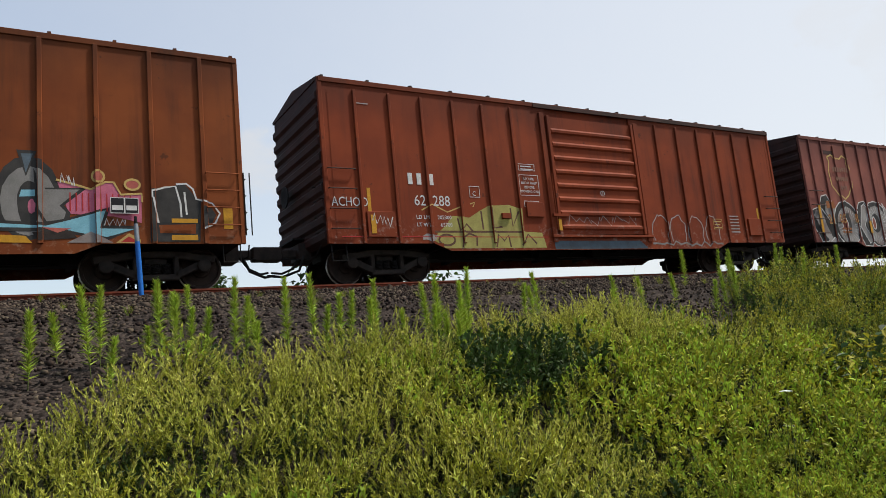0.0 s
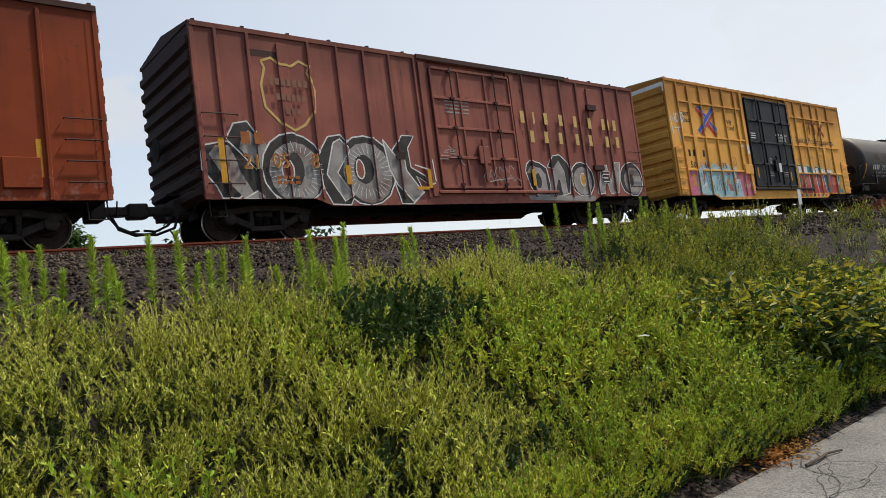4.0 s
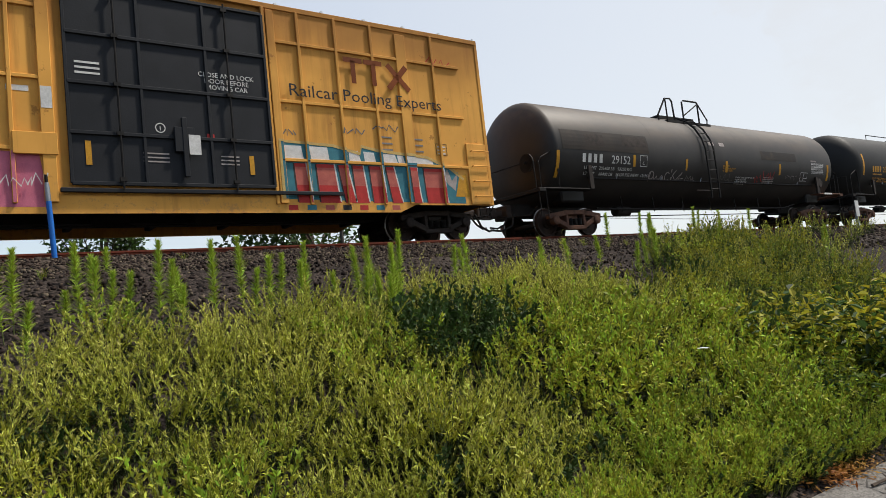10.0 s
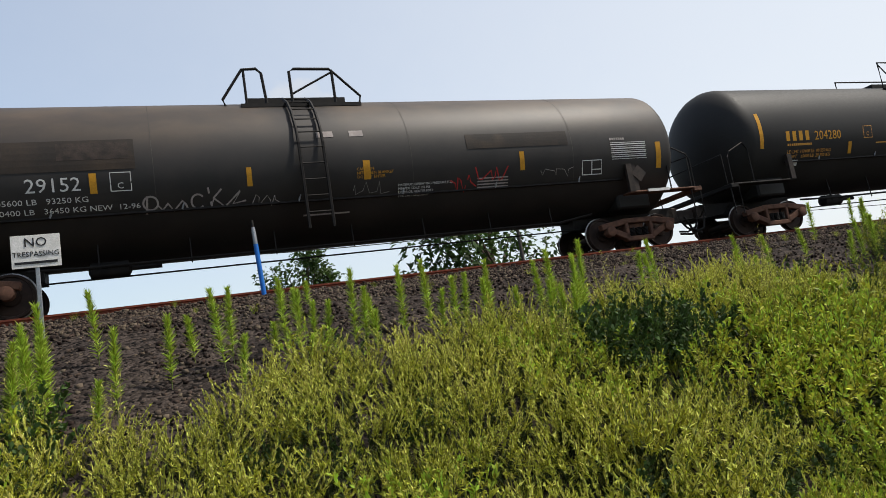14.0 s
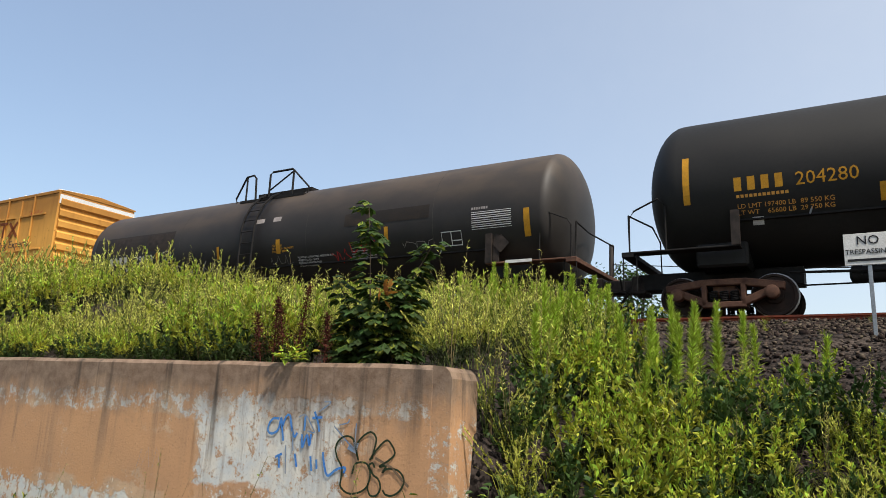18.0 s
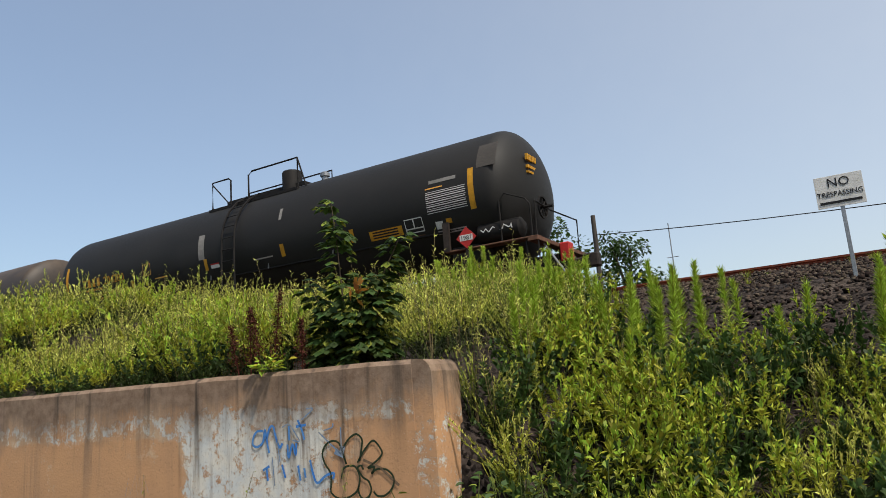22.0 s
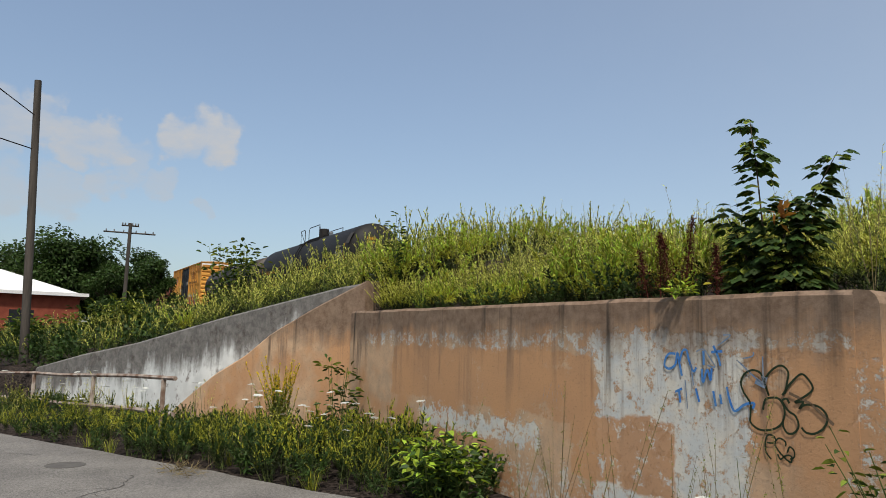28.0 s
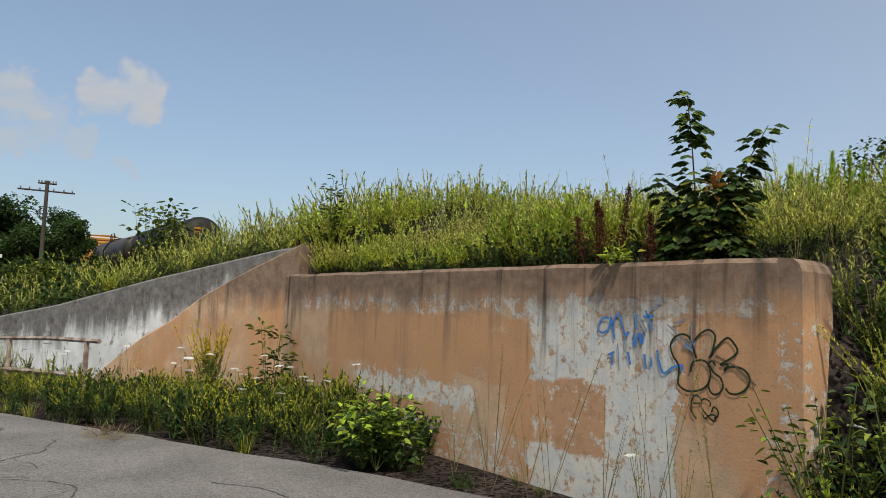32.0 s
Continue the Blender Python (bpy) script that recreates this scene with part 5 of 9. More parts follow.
    for i in range(4):  # a second piece further back on the side
        x = 9.7 + 0.42 * i
        fill(c, [wob([(x, 0.85), (x + 0.05, 1.9), (x + 0.3, 1.95), (x + 0.36, 0.85)], 0.06, 60 + i)], (G, M["dullblue"])[i % 2], y=-1.62)
        spray(c, [wob([(x, 0.85), (x + 0.05, 1.9), (x + 0.3, 1.95), (x + 0.36, 0.85)], 0.06, 60 + i)], 0.05, K, y=-1.63)
    boxes("reflector", [(14.21, 14.69, -1.668, -1.664, 1.18, 1.26), (14.2, 14.68, -1.668, -1.664, 0.84, 0.94), (15.2, 15.38, -1.606, -1.602, 1.08, 1.5)], M["yellow"], c, "amber patches")
    boxes("notice_panel", [(13.15, 13.63, -1.662, -1.655, 1.34, 1.64)], M["blackpaint"], c)
    plate_sign(c, 13.15, 1.34, 0.24, 0.3, M["white"], M["white"], 1, y=-1.664)
    plate_sign(c, 13.39, 1.34, 0.24, 0.3, M["white"], M["white"], 1, y=-1.664)
    return c


def oxide_boxcar():
    c = start_car("boxcar", "oxide-red boxcar with ribbed sliding door and white stencilling", 6.65)
    L = 15.95
    ribs = [0.84, 1.72, 2.57, 3.45, 4.33, 5.22, 10.53, 11.43, 12.36, 13.21, 14.07, 14.94]
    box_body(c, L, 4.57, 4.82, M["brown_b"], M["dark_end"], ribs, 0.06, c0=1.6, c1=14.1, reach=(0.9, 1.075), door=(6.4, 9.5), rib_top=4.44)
    slat_door(c, 6.42, 9.5, 1.02, 4.22, 8, M["brown_b"])
    boxes("door_post", [(6.15, 6.3, -1.66, -1.59, 0.8, 4.3), (9.6, 9.78, -1.66, -1.59, 0.8, 4.3)], M["brown_b"], c, bevel=0.01)
    ladder(c, 0.07, 0.72, (1.1, 1.55, 2.0, 2.45), M["dark_end"])
    ladder(c, L - 0.72, L - 0.07, (1.1, 1.5, 1.9, 2.3), M["dark_end"])
    end_gear(c, 0, -1, 4.3)
    bm = bmesh.new()
    for i in range(52):
        z = 0.95 + i * 0.064
        lathe(bm, [(-1.612, 0.012), (-1.6, 0.014)], 5, "y", (0.2, 0, z))
        lathe(bm, [(-1.612, 0.012), (-1.6, 0.014)], 5, "y", (L - 0.2, 0, z))
    tagged(part("rivet_row", bm, M["brown_b"], c), kind="stuff")
    boxes("tack_board", [(0.92, 1.62, -1.66, -1.6, 0.92, 1.5), (14.2, 14.8, -1.66, -1.6, 1.0, 1.55)], M["brown_b"], c, bevel=0.008)
    boxes("roof_hatch", [(x, x + 0.55, -1.2, -0.8, 4.62, 4.72) for x in (1.6, 5.2, 10.9, 13.4)], M["dark_end"], c, "raised roof bracket")
    boxes("eave_trim", [(6.0, L, -1.645, -1.6, 4.44, 4.55)], M["dark_end"], c)
    W = M["white"]
    blocks(c, 2.05, 2.18, 0.47, 0.27, 2, W, name="reporting_mark", gap=0.5)
    blocks(c, 2.63, 2.18, 0.2, 0.27, 1, W, name="reporting_mark", gap=0.5)
    text("62", 2.16, 1.68, 0.36, W, c, wide=0.9, name="car_number")
    text("288", 2.66, 1.68, 0.36, W, c, wide=0.9, name="car_number")
    text("LD LMT", 2.18, 1.36, 0.13, W, c)
    text("202300", 2.75, 1.36, 0.13, W, c)
    text("LT WT", 2.18, 1.18, 0.13, W, c)
    text("65700", 2.82, 1.18, 0.13, W, c)
    plate_sign(c, 3.72, 1.92, 0.3, 0.28, W, W, 0)
    text("C", 3.8, 1.96, 0.16, W, c)
    plate_sign(c, 5.3, 2.68, 0.52, 0.18, W, W, 2)
    plate_sign(c, 5.28, 2.02, 0.62, 0.55, W, W, 0)
    for i, wd in enumerate(("SECURE", "BOTH HASP", "BEFORE", "MOVING CAR")):
        text(wd, 5.59, 2.43 - i * 0.11, 0.095, W, c, align="CENTER")
    plate_sign(c, 5.36, 1.72, 0.48, 0.16, W, W, 2)
    boxes("reflector", [(0.98, 1.06, -1.606, -1.602, 1.5, 2.05), (1.0, 1.12, -1.668, -1.664, 1.0, 1.42), (10.5, 10.58, -1.606, -1.602, 1.1, 1.5), (14.75, 14.84, -1.606, -1.602, 1.2, 1.9), (6.35, 6.45, -1.695, -1.69, 1.1, 1.4)], M["yellow"], c, "amber strips")
    blocks(c, 0.9, 4.02, 0.3, 0.03, 5, M["fadewhite"])
    text("ACHOO", 0.12, 1.62, 0.30, W, c, y=-1.604, wide=0.78, name="sprayed_word")
    spray(c, [wob([(1.05 + 0.055 * i, 1.28 + (0.18 if i % 2 else -0.02) - 0.012 * i) for i in range(10)], 0.03, 8)], 0.03, M["white"], y=-1.668, name="scrawl")
    fill(c, [[(2.95, 1.2), (3.16, 1.45), (3.64, 1.41), (3.99, 1.6), (4.25, 1.72), (4.86, 1.76), (5.24, 1.66), (5.2, 1.08), (5.83, 1.05), (5.92, 0.66), (2.9, 0.66), (2.62, 0.84), (2.72, 1.03)]], M["lime"], y=-1.612)
    spray(c, [arc(2.95, 0.86, 0.22, 0.13), [(3.38, 0.68), (3.42, 0.93), (3.6, 1.02), (3.8, 0.95), (3.78, 0.72)], [(4.36, 0.68), (4.45, 1.0), (4.6, 0.84), (4.75, 0.98), (4.79, 0.68)], [(5.15, 0.72), (5.37, 1.01), (5.61, 0.76)], [(3.3, 1.4), (3.36, 1.1), (3.55, 1.25), (3.7, 1.08)],
              [(4.0, 1.58), (4.02, 1.12)], [(4.3, 1.68), (4.3, 1.15), (4.6, 1.2)], [(4.9, 1.68), (4.92, 1.2), (5.15, 1.6)], [(2.65, 1.06), (5.2, 1.07)]], 0.05, M["truck_rust"], y=-1.62)
    fill(c, [wob(arc(2.5, 0.93, 0.2, 0.09), 0.05, 23)], M["fadewhite"], y=-1.616)
    spray(c, [wob([(2.3 + 0.4 * i, 1.5 + 0.12 * (i % 2)) for i in range(4)], 0.1, 24), [(3.7, 1.75), (3.85, 1.8), (3.78, 1.68)]], 0.03, M["paleyellow"], y=-1.622)
    boxes("bracket", [(4.6, 4.86, -1.66, -1.6, 1.4, 1.54), (5.4, 5.95, -1.65, -1.6, 1.46, 1.84)], M["brown_b"], c, "small steel plate", bevel=0.006)
    boxes("seal_stripe", [(0.3, 6.0, -1.616, -1.613, 0.925, 0.945)], M["red"], c, "faded red stripe above the sill")
    fill(c, [[(6.2, 0.62), (6.2, 0.84), (9.3, 0.84), (9.6, 0.62)]], M["dullblue"], y=-1.618)
    spray(c, [wob(arc(10.2 + 0.75 * i, 1.1, 0.32, 0.5, 210, -30, 12), 0.04, 30 + i) for i in range(4)], 0.03, M["fadewhite"], y=-1.655)
    spray(c, [wob([(9.8 + 0.2 * i, 0.72 + 0.07 * (i % 2)) for i in range(18)], 0.05, 40)], 0.05, M["grey"], y=-1.622)
    spray(c, [wob([(6.7 + 0.12 * i, 1.3 + 0.15 * (i % 2)) for i in range(22)], 0.09, 41)], 0.014, M["fadewhite"], y=-1.69)
    plate_sign(c, 12.55, 1.2, 0.4, 0.32, M["paleyellow"], M["paleyellow"], 3)
    blocks(c, 13.35, 1.1, 0.45, 0.05, 4, M["fadewhite"])
    for z in (1.2, 1.3, 1.4, 1.5, 1.6):
        blocks(c, 13.35, z, 0.45, 0.045, 5, M["fadewhite"])
    blocks(c, 1.0, 0.83, 0.8, 0.035, 12, W)
    blocks(c, 13.5, 0.83, 0.9, 0.035, 12, M["fadewhite"])
    text("I", 8.02, 2.1, 0.12, W, c, y=-1.69)
    spray(c, [arc(8.03, 2.14, 0.07, 0.07)], 0.014, W, y=-1.69, name="gauge_mark")
    return c


def maroon_boxcar():
    c = start_car("boxcar", "faded maroon boxcar with grey bubble graffiti", 24.42)
    L = 15.6
    ribs = [0.53, 1.26, 2.77, 3.55, 4.32, 5.1, 5.9, 10.0, 10.85, 11.7, 12.5, 13.95, 14.7]
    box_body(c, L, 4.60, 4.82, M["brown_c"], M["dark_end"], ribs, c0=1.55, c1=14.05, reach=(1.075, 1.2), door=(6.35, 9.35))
    boxes("wide_post", [(1.95, 2.2, -1.645, -1.6, 0.8, 4.35), (13.0, 13.3, -1.645, -1.6, 0.8, 4.35), (6.02, 6.22, -1.66, -1.6, 0.8, 4.4), (9.42, 9.6, -1.66, -1.6, 0.8, 4.4)], M["brown_c"], c, bevel=0.01)
    RIBBED[c.name]["posts"] += [(2.075, 0.115, 0.045), (13.15, 0.14, 0.045)]
    plug_door(c, 6.4, 9.35, 1.05, 4.3, M["brown_c"], bars=M["dark_end"])
    boxes("eave_trim", [(6.0, 12.0, -1.66, -1.6, 4.5, 4.62)], M["dark_end"], c)
    ladder(c, 0.07, 0.85, (1.1, 1.6, 2.1, 2.6), M["dark_end"])
    ladder(c, L - 0.72, L - 0.07, (1.1, 1.5, 1.9, 2.3), M["dark_end"])
    end_gear(c, 0, -1, 4.4)
    P = M["paleyellow"]
    shield = [(1.55, 3.9), (1.62, 3.75), (1.5, 3.35), (1.55, 2.85), (1.9, 2.5), (2.2, 2.34), (2.5, 2.5), (2.8, 2.85), (2.85, 3.35), (2.68, 3.75), (2.75, 3.9), (2.5, 4.0), (2.3, 3.86), (2.0, 3.86), (1.8, 4.0), (1.55, 3.9)]
    spray(c, [shield], 0.06, P, y=-1.652, name="shield_outline")
    blocks(c, 1.68, 3.36, 1.0, 0.17, 7, M["palebrown"], y=-1.652)
    blocks(c, 1.82, 3.02, 0.76, 0.15, 6, M["palebrown"], y=-1.652)
    blocks(c, 2.02, 2.7, 0.42, 0.14, 3, M["palebrown"], y=-1.652)
    for z, xs in ((3.0, (9.82, 10.36, 10.86, 11.55, 12.25, 12.98, 13.7, 14.02, 14.3)), (2.42, (10.15, 10.78, 11.45, 12.25, 12.92, 13.8, 14.36))):
        for i, x in enumerate(xs):
            blocks(c, x - 0.13, z, 0.08 if x in (10.36, 14.02) else 0.18, 0.36, 1, P, name="faded_letter", y=-1.66, gap=0.1)
    # graffiti: pale streaked letters with dark shade, white outlines and brown cores
    S, G, B = M["shade"], M["palegrey"], M["brown_c"]
    left = ((S, 1, [(-0.02, 1.78), (0.07, 1.93), (0.36, 2.0), (0.61, 2.03), (0.84, 1.82), (1.38, 1.43), (1.6, 0.77), (1.17, 0.77), (0.94, 0.99), (0.72, 0.79), (0.35, 0.79), (0.26, 1.05), (-0.02, 1.4)]),
            (S, 1, [(0.55, 2.07), (0.75, 2.43), (1.07, 2.49), (1.25, 2.23), (1.44, 1.99), (1.18, 1.43), (0.83, 1.79)]),
            (G, 0, [(0.13, 1.74), (0.3, 1.94), (0.6, 1.94), (0.74, 1.64), (0.78, 1.42), (1.08, 0.86), (0.81, 0.81), (0.42, 1.29)]),
            (G, 0, [(1.08, 2.29), (1.24, 2.16), (1.45, 2.02), (1.54, 1.89), (1.41, 1.72), (1.53, 1.44), (1.37, 1.31), (1.04, 1.66), (0.83, 1.89), (0.9, 2.13)]), (G, 1, [(0.82, 0.78), (1.14, 0.96), (1.33, 0.77)]),
            (S, 1, arc(2.1, 1.46, 0.80, 0.82)), (G, 0, arc(2.13, 1.38, 0.67, 0.70)), (S, 0, arc(2.12, 1.46, 0.22, 0.38)), (B, 1, arc(1.92, 1.41, 0.14, 0.23)),
            (S, 1, [(2.72, 1.79), (3.05, 2.24), (3.4, 2.31), (3.67, 2.01), (3.43, 1.61), (3.61, 0.86), (3.48, 0.63), (2.99, 0.64), (2.77, 1.07)]),
            (S, 1, arc(4.05, 1.46, 0.86, 0.86)), (G, 0, arc(4.08, 1.40, 0.72, 0.75)), (S, 0, arc(3.97, 1.49, 0.29, 0.36)), (B, 1, arc(3.86, 1.49, 0.11, 0.24)),
            (G, 1, [(3.18, 2.12), (3.38, 2.21), (3.62, 1.96), (3.21, 1.4), (3.58, 0.86), (3.34, 0.72), (2.93, 1.36)]),
            (S, 1, [(4.85, 1.97), (5.24, 2.39), (5.62, 2.4), (5.38, 2.06), (5.42, 1.58), (5.86, 1.36), (5.9, 1.14), (5.56, 1.34), (5.74, 0.93), (5.34, 0.63), (4.99, 0.63), (4.85, 1.15)]),
            (G, 1, [(4.63, 2.25), (4.96, 1.87), (5.22, 1.95), (5.26, 1.49), (5.72, 0.93), (5.37, 0.66), (4.92, 1.13), (4.73, 1.5)]))
    right = ((S, 1, [(9.66, 1.55), (9.75, 1.77), (9.9, 1.88), (10.31, 1.82), (10.6, 1.66), (10.68, 1.27), (10.7, 0.82), (9.99, 0.83), (9.8, 1.1)]),
             (G, 0, [(9.7, 1.48), (9.9, 1.71), (10.34, 1.65), (10.52, 1.45), (10.57, 0.87), (10.07, 0.84), (9.96, 1.18), (9.98, 1.51)]), (S, 0, arc(10.17, 1.27, 0.13, 0.24)),
             (S, 1, [(10.66, 1.69), (10.9, 2.03), (11.25, 2.1), (11.6, 1.86), (11.73, 1.56), (11.53, 0.89), (11.12, 0.8), (10.55, 0.75), (10.7, 1.1), (10.9, 1.63)]),
             (G, 0, [(10.85, 1.59), (11.18, 1.92), (11.42, 1.57), (11.46, 0.89), (11.2, 0.85), (11.16, 1.31), (11.05, 1.31), (10.82, 0.79), (10.6, 0.79)]),
             (S, 1, arc(12.25, 1.33, 0.58, 0.55)), (G, 0, arc(12.25, 1.28, 0.46, 0.46)), (M["yellow"], 1, arc(12.28, 1.33, 0.13, 0.2)),
             (G, 1, [(12.95, 0.83), (13.2, 1.68), (13.58, 1.84), (13.72, 1.26), (14.05, 1.92), (14.33, 1.93), (14.08, 0.92), (13.64, 0.86), (13.48, 1.34), (13.26, 0.87)]),
             (S, 1, arc(14.88, 1.36, 0.64, 0.58)), (G, 0, arc(14.95, 1.30, 0.50, 0.47)), (S, 0, arc(14.83, 1.33, 0.15, 0.24)), (G, 0, [(9.6, 0.82), (12.8, 0.81), (12.72, 0.63), (9.72, 0.69)]))
    for rows in (left, right):
        for i, (m_, edged, pts) in enumerate(rows):
            pts = wob(pts[:-1] if pts[0] == pts[-1] else pts, 0.012, 300 + i)
            fill(c, [pts], m_, y=-1.62 - 0.004 * i)
            if edged:
                spray(c, [pts + pts[:1]], 0.036, M["white"], y=-1.622 - 0.004 * i)
    for cx, cz, r0, r1, seed in ((2.14, 1.42, 0.44, 0.66, 1), (4.08, 1.44, 0.44, 0.70, 2)):
        r_ = random.Random(seed)
        spray(c, [[(cx + r0 * r_.uniform(0.85, 1.1) * math.cos(a), cz + r0 * math.sin(a)), (cx + r1 * math.cos(a + 0.05), cz + r1 * r_.uniform(0.85, 1.02) * math.sin(a + 0.05))] for a in np.linspace(0, 6.1, 30)], 0.014, M["white"], y=-1.70)
        spray(c, [[(cx + r0 * 0.9 * math.cos(a), cz + r0 * 0.9 * math.sin(a)), (cx + r1 * 0.9 * math.cos(a), cz + r1 * 0.9 * math.sin(a))] for a in np.linspace(0.1, 6.0, 13)], 0.02, M["grey"], y=-1.698)
    spray(c, [[(6.1, 1.78), (6.14, 1.2)], [(5.5, 1.62), (6.0, 1.5)], [(5.95, 1.1), (6.12, 1.16)]], 0.035, M["white"], y=-1.668, name="scrawl")
    spray(c, [[(6.7 + 0.35 * math.cos(a) * q, 1.72 + 0.35 * math.sin(a)) for q in (0.15, 1)] for a in np.linspace(0.4, 2.9, 9)], 0.025, M["fadewhite"], y=-1.69, name="scrawl")
    spray(c, [wob([(7.85 + 0.1 * i, 1.3 + 0.02 * i + (0.16 if i % 2 else 0)) for i in range(13)], 0.05, 92), wob([(8.0 + 0.2 * i, 1.2 + 0.03 * i) for i in range(6)], 0.03, 93)], 0.03, M["fadewhite"], y=-1.70, name="scrawl")
    for wd, x, z in (("21", 0.84, 1.45), ("05", 1.52, 1.48), ("8", 2.5, 1.5)):
        text(wd, x + 0.02, z - 0.02, 0.46, M["paleyellow"], c, y=-1.672, wide=0.95, name="car_number")
        text(wd, x, z, 0.46, M["rustorange"], c, y=-1.676, wide=0.95, name="car_number")
    blocks(c, 0.86, 1.98, 0.62, 0.26, 2, M["rustorange"], y=-1.672, gap=0.35, name="reporting_mark")
    for z in (1.22, 1.1):
        blocks(c, 1.6, z, 0.6, 0.07, 4, M["rustorange"], y=-1.672, gap=0.25)
    boxes("reflector", [(0.34, 0.47, -1.68, -1.676, 1.12, 2.1), (3.4, 3.54, -1.68, -1.676, 1.1, 1.56), (5.88, 6.0, -1.68, -1.676, 1.02, 1.52), (5.5, 5.88, -1.68, -1.676, 0.98, 1.06), (9.86, 9.99, -1.68, -1.676, 1.1, 1.6)], M["yellow"], c, "amber strips")
    boxes("notice_panel", [(4.95, 5.25, -1.664, -1.66, 1.75, 1.95), (13.2, 13.6, -1.664, -1.66, 1.2, 1.6), (1.2, 2.0, -1.604, -1.601, 4.0, 4.15)], M["dark_end"], c)
    plate_sign(c, 13.2, 1.2, 0.4, 0.4, M["white"], M["white"], 3, y=-1.667)
    for z in (3.4, 3.5, 3.6, 3.3):
        blocks(c, 6.8, z - 0.2, 0.9, 0.05, 8, M["fadewhite"], y=-1.634)
    spray(c, [wob([(8.0 + 0.13 * i, 1.25 + 0.12 * (i % 2)) for i in range(11)], 0.05, 90), wob([(6.75 + 0.08 * i, 2.2 - 0.1 * i) for i in range(7)], 0.05, 91)], 0.025, M["fadewhite"], y=-1.68)
    boxes("bracket", [(12.85, 13.3, -1.74, -1.64, 3.6, 3.78), (12.8, 13.3, -1.74, -1.64, 1.62, 1.78)], M["dark_end"], c, "small steel box")
    return c


def yellow_boxcar():
    c = start_car("boxcar", "weathered yellow high-cube boxcar with black plug door and murals", 42.22)
    L = 15.92
    ribs = [0.72, 2.35, 3.24, 4.12, 5.05, 9.86, 10.66, 11.6, 12.57, 14.36]
    box_body(c, L, 5.26, 5.38, M["orange"], M["orange"], ribs, c0=1.5, c1=14.42, reach=(1.2, 0.95), door=(5.8, 9.85), roofpaint=M["roofwhite"], rib_d=0.06)
    boxes("wide_post", [(1.45, 1.72, -1.655, -1.6, 0.8, 5.05), (13.26, 13.56, -1.655, -1.6, 0.8, 5.05), (5.5, 5.72, -1.67, -1.6, 0.8, 5.1), (9.92, 10.1, -1.67, -1.6, 0.8, 5.1)], M["orange"], c, bevel=0.01)
    RIBBED[c.name]["posts"] += [(1.585, 0.125, 0.055), (13.41, 0.14, 0.055), (5.61, 0.1, 0.07), (10.01, 0.08, 0.07)]
    for z in (1.76, 3.07, 4.41):
        boxes("belt_rail", [(0.72, 5.55, -1.65, -1.599, z - 0.035, z + 0.035), (10.0, 15.2, -1.65, -1.599, z - 0.035, z + 0.035)], M["orange"], c, bevel=0.008)
    boxes("corner_panel", [(0.05, 0.5, -1.67, -1.6, 0.8, 2.6), (L - 0.75, L - 0.1, -1.65, -1.6, 0.8, 2.4)], M["orange"], c, bevel=0.01)
    boxes("end_fascia", [(-0.03, 0.01, -1.58, 1.58, 4.75, 5.1), (L - 0.01, L + 0.03, -1.58, 1.58, 4.75, 5.1)], M["roofwhite"], c, "white end fascia")
    plug_door(c, 5.95, 9.82, 1.15, 4.95, M["black_door"])
    boxes("tack_board", [(5.05, 5.75, -1.69, -1.63, 1.65, 2.05)], M["orange"], c, bevel=0.008)
    ladder(c, 0.1, 0.5, (1.0, 1.4, 1.8, 2.2, 2.6), M["orange"], y=-1.71)
    ladder(c, L - 0.62, L - 0.05, (1.0, 1.4, 1.8, 2.2), M["orange"], y=-1.70)
    bm = bmesh.new()
    for q in (0.06, 0.55):
        tube(bm, [(L + 0.06, -1.55 + q - 0.06, 1.0), (L + 0.06, -1.55 + q - 0.06, 2.6)], 0.014, 5)
    part("end_ladder", bm, M["orange"], c)
    end_gear(c, 0, -1, 5.0)
    K = M["blackpaint"]
    text("next", 0.86, 3.88, 0.30, K, c, wide=1.05)
    text("load", 0.9, 3.62, 0.30, K, c, wide=1.05)
    text("any", 4.22, 3.75, 0.30, K, c, wide=1.05)
    text("road", 4.22, 3.48, 0.30, K, c, wide=1.05)
    # crossed arrows emblem as plain bands
    for (xa, za), (xb, zb), m_, w_, yy in (((2.0, 4.22), (3.25, 3.22), "red", 0.2, -1.662), ((2.16, 4.32), (3.36, 3.34), "blue", 0.12, -1.664), ((2.09, 4.27), (3.3, 3.28), "fadewhite", 0.04, -1.666),
                                           ((2.0, 3.28), (3.28, 4.3), "blue", 0.2, -1.668), ((2.14, 3.2), (3.38, 4.2), "red", 0.1, -1.67), ((2.08, 3.24), (3.33, 4.25), "fadewhite", 0.04, -1.672)):
        spray(c, [[(xa, za), (xb, zb)]], w_, M[m_], y=yy, name="emblem_band")
    blocks(c, 1.0, 2.3, 0.62, 0.25, 2, K, name="reporting_mark", gap=0.55)
    blocks(c, 2.02, 2.3, 0.62, 0.25, 2, K, name="reporting_mark", gap=0.55)
    text("50", 1.02, 1.86, 0.34, K, c, wide=1.25, name="car_number")
    text("60", 2.0, 1.86, 0.34, K, c, wide=1.25, name="car_number")
    text("83", 3.3, 1.86, 0.34, K, c, wide=1.25, name="car_number")
    text("Railcar Pooling Experts", 10.3, 3.2, 0.40, K, c, y=-1.668, wide=1.12)
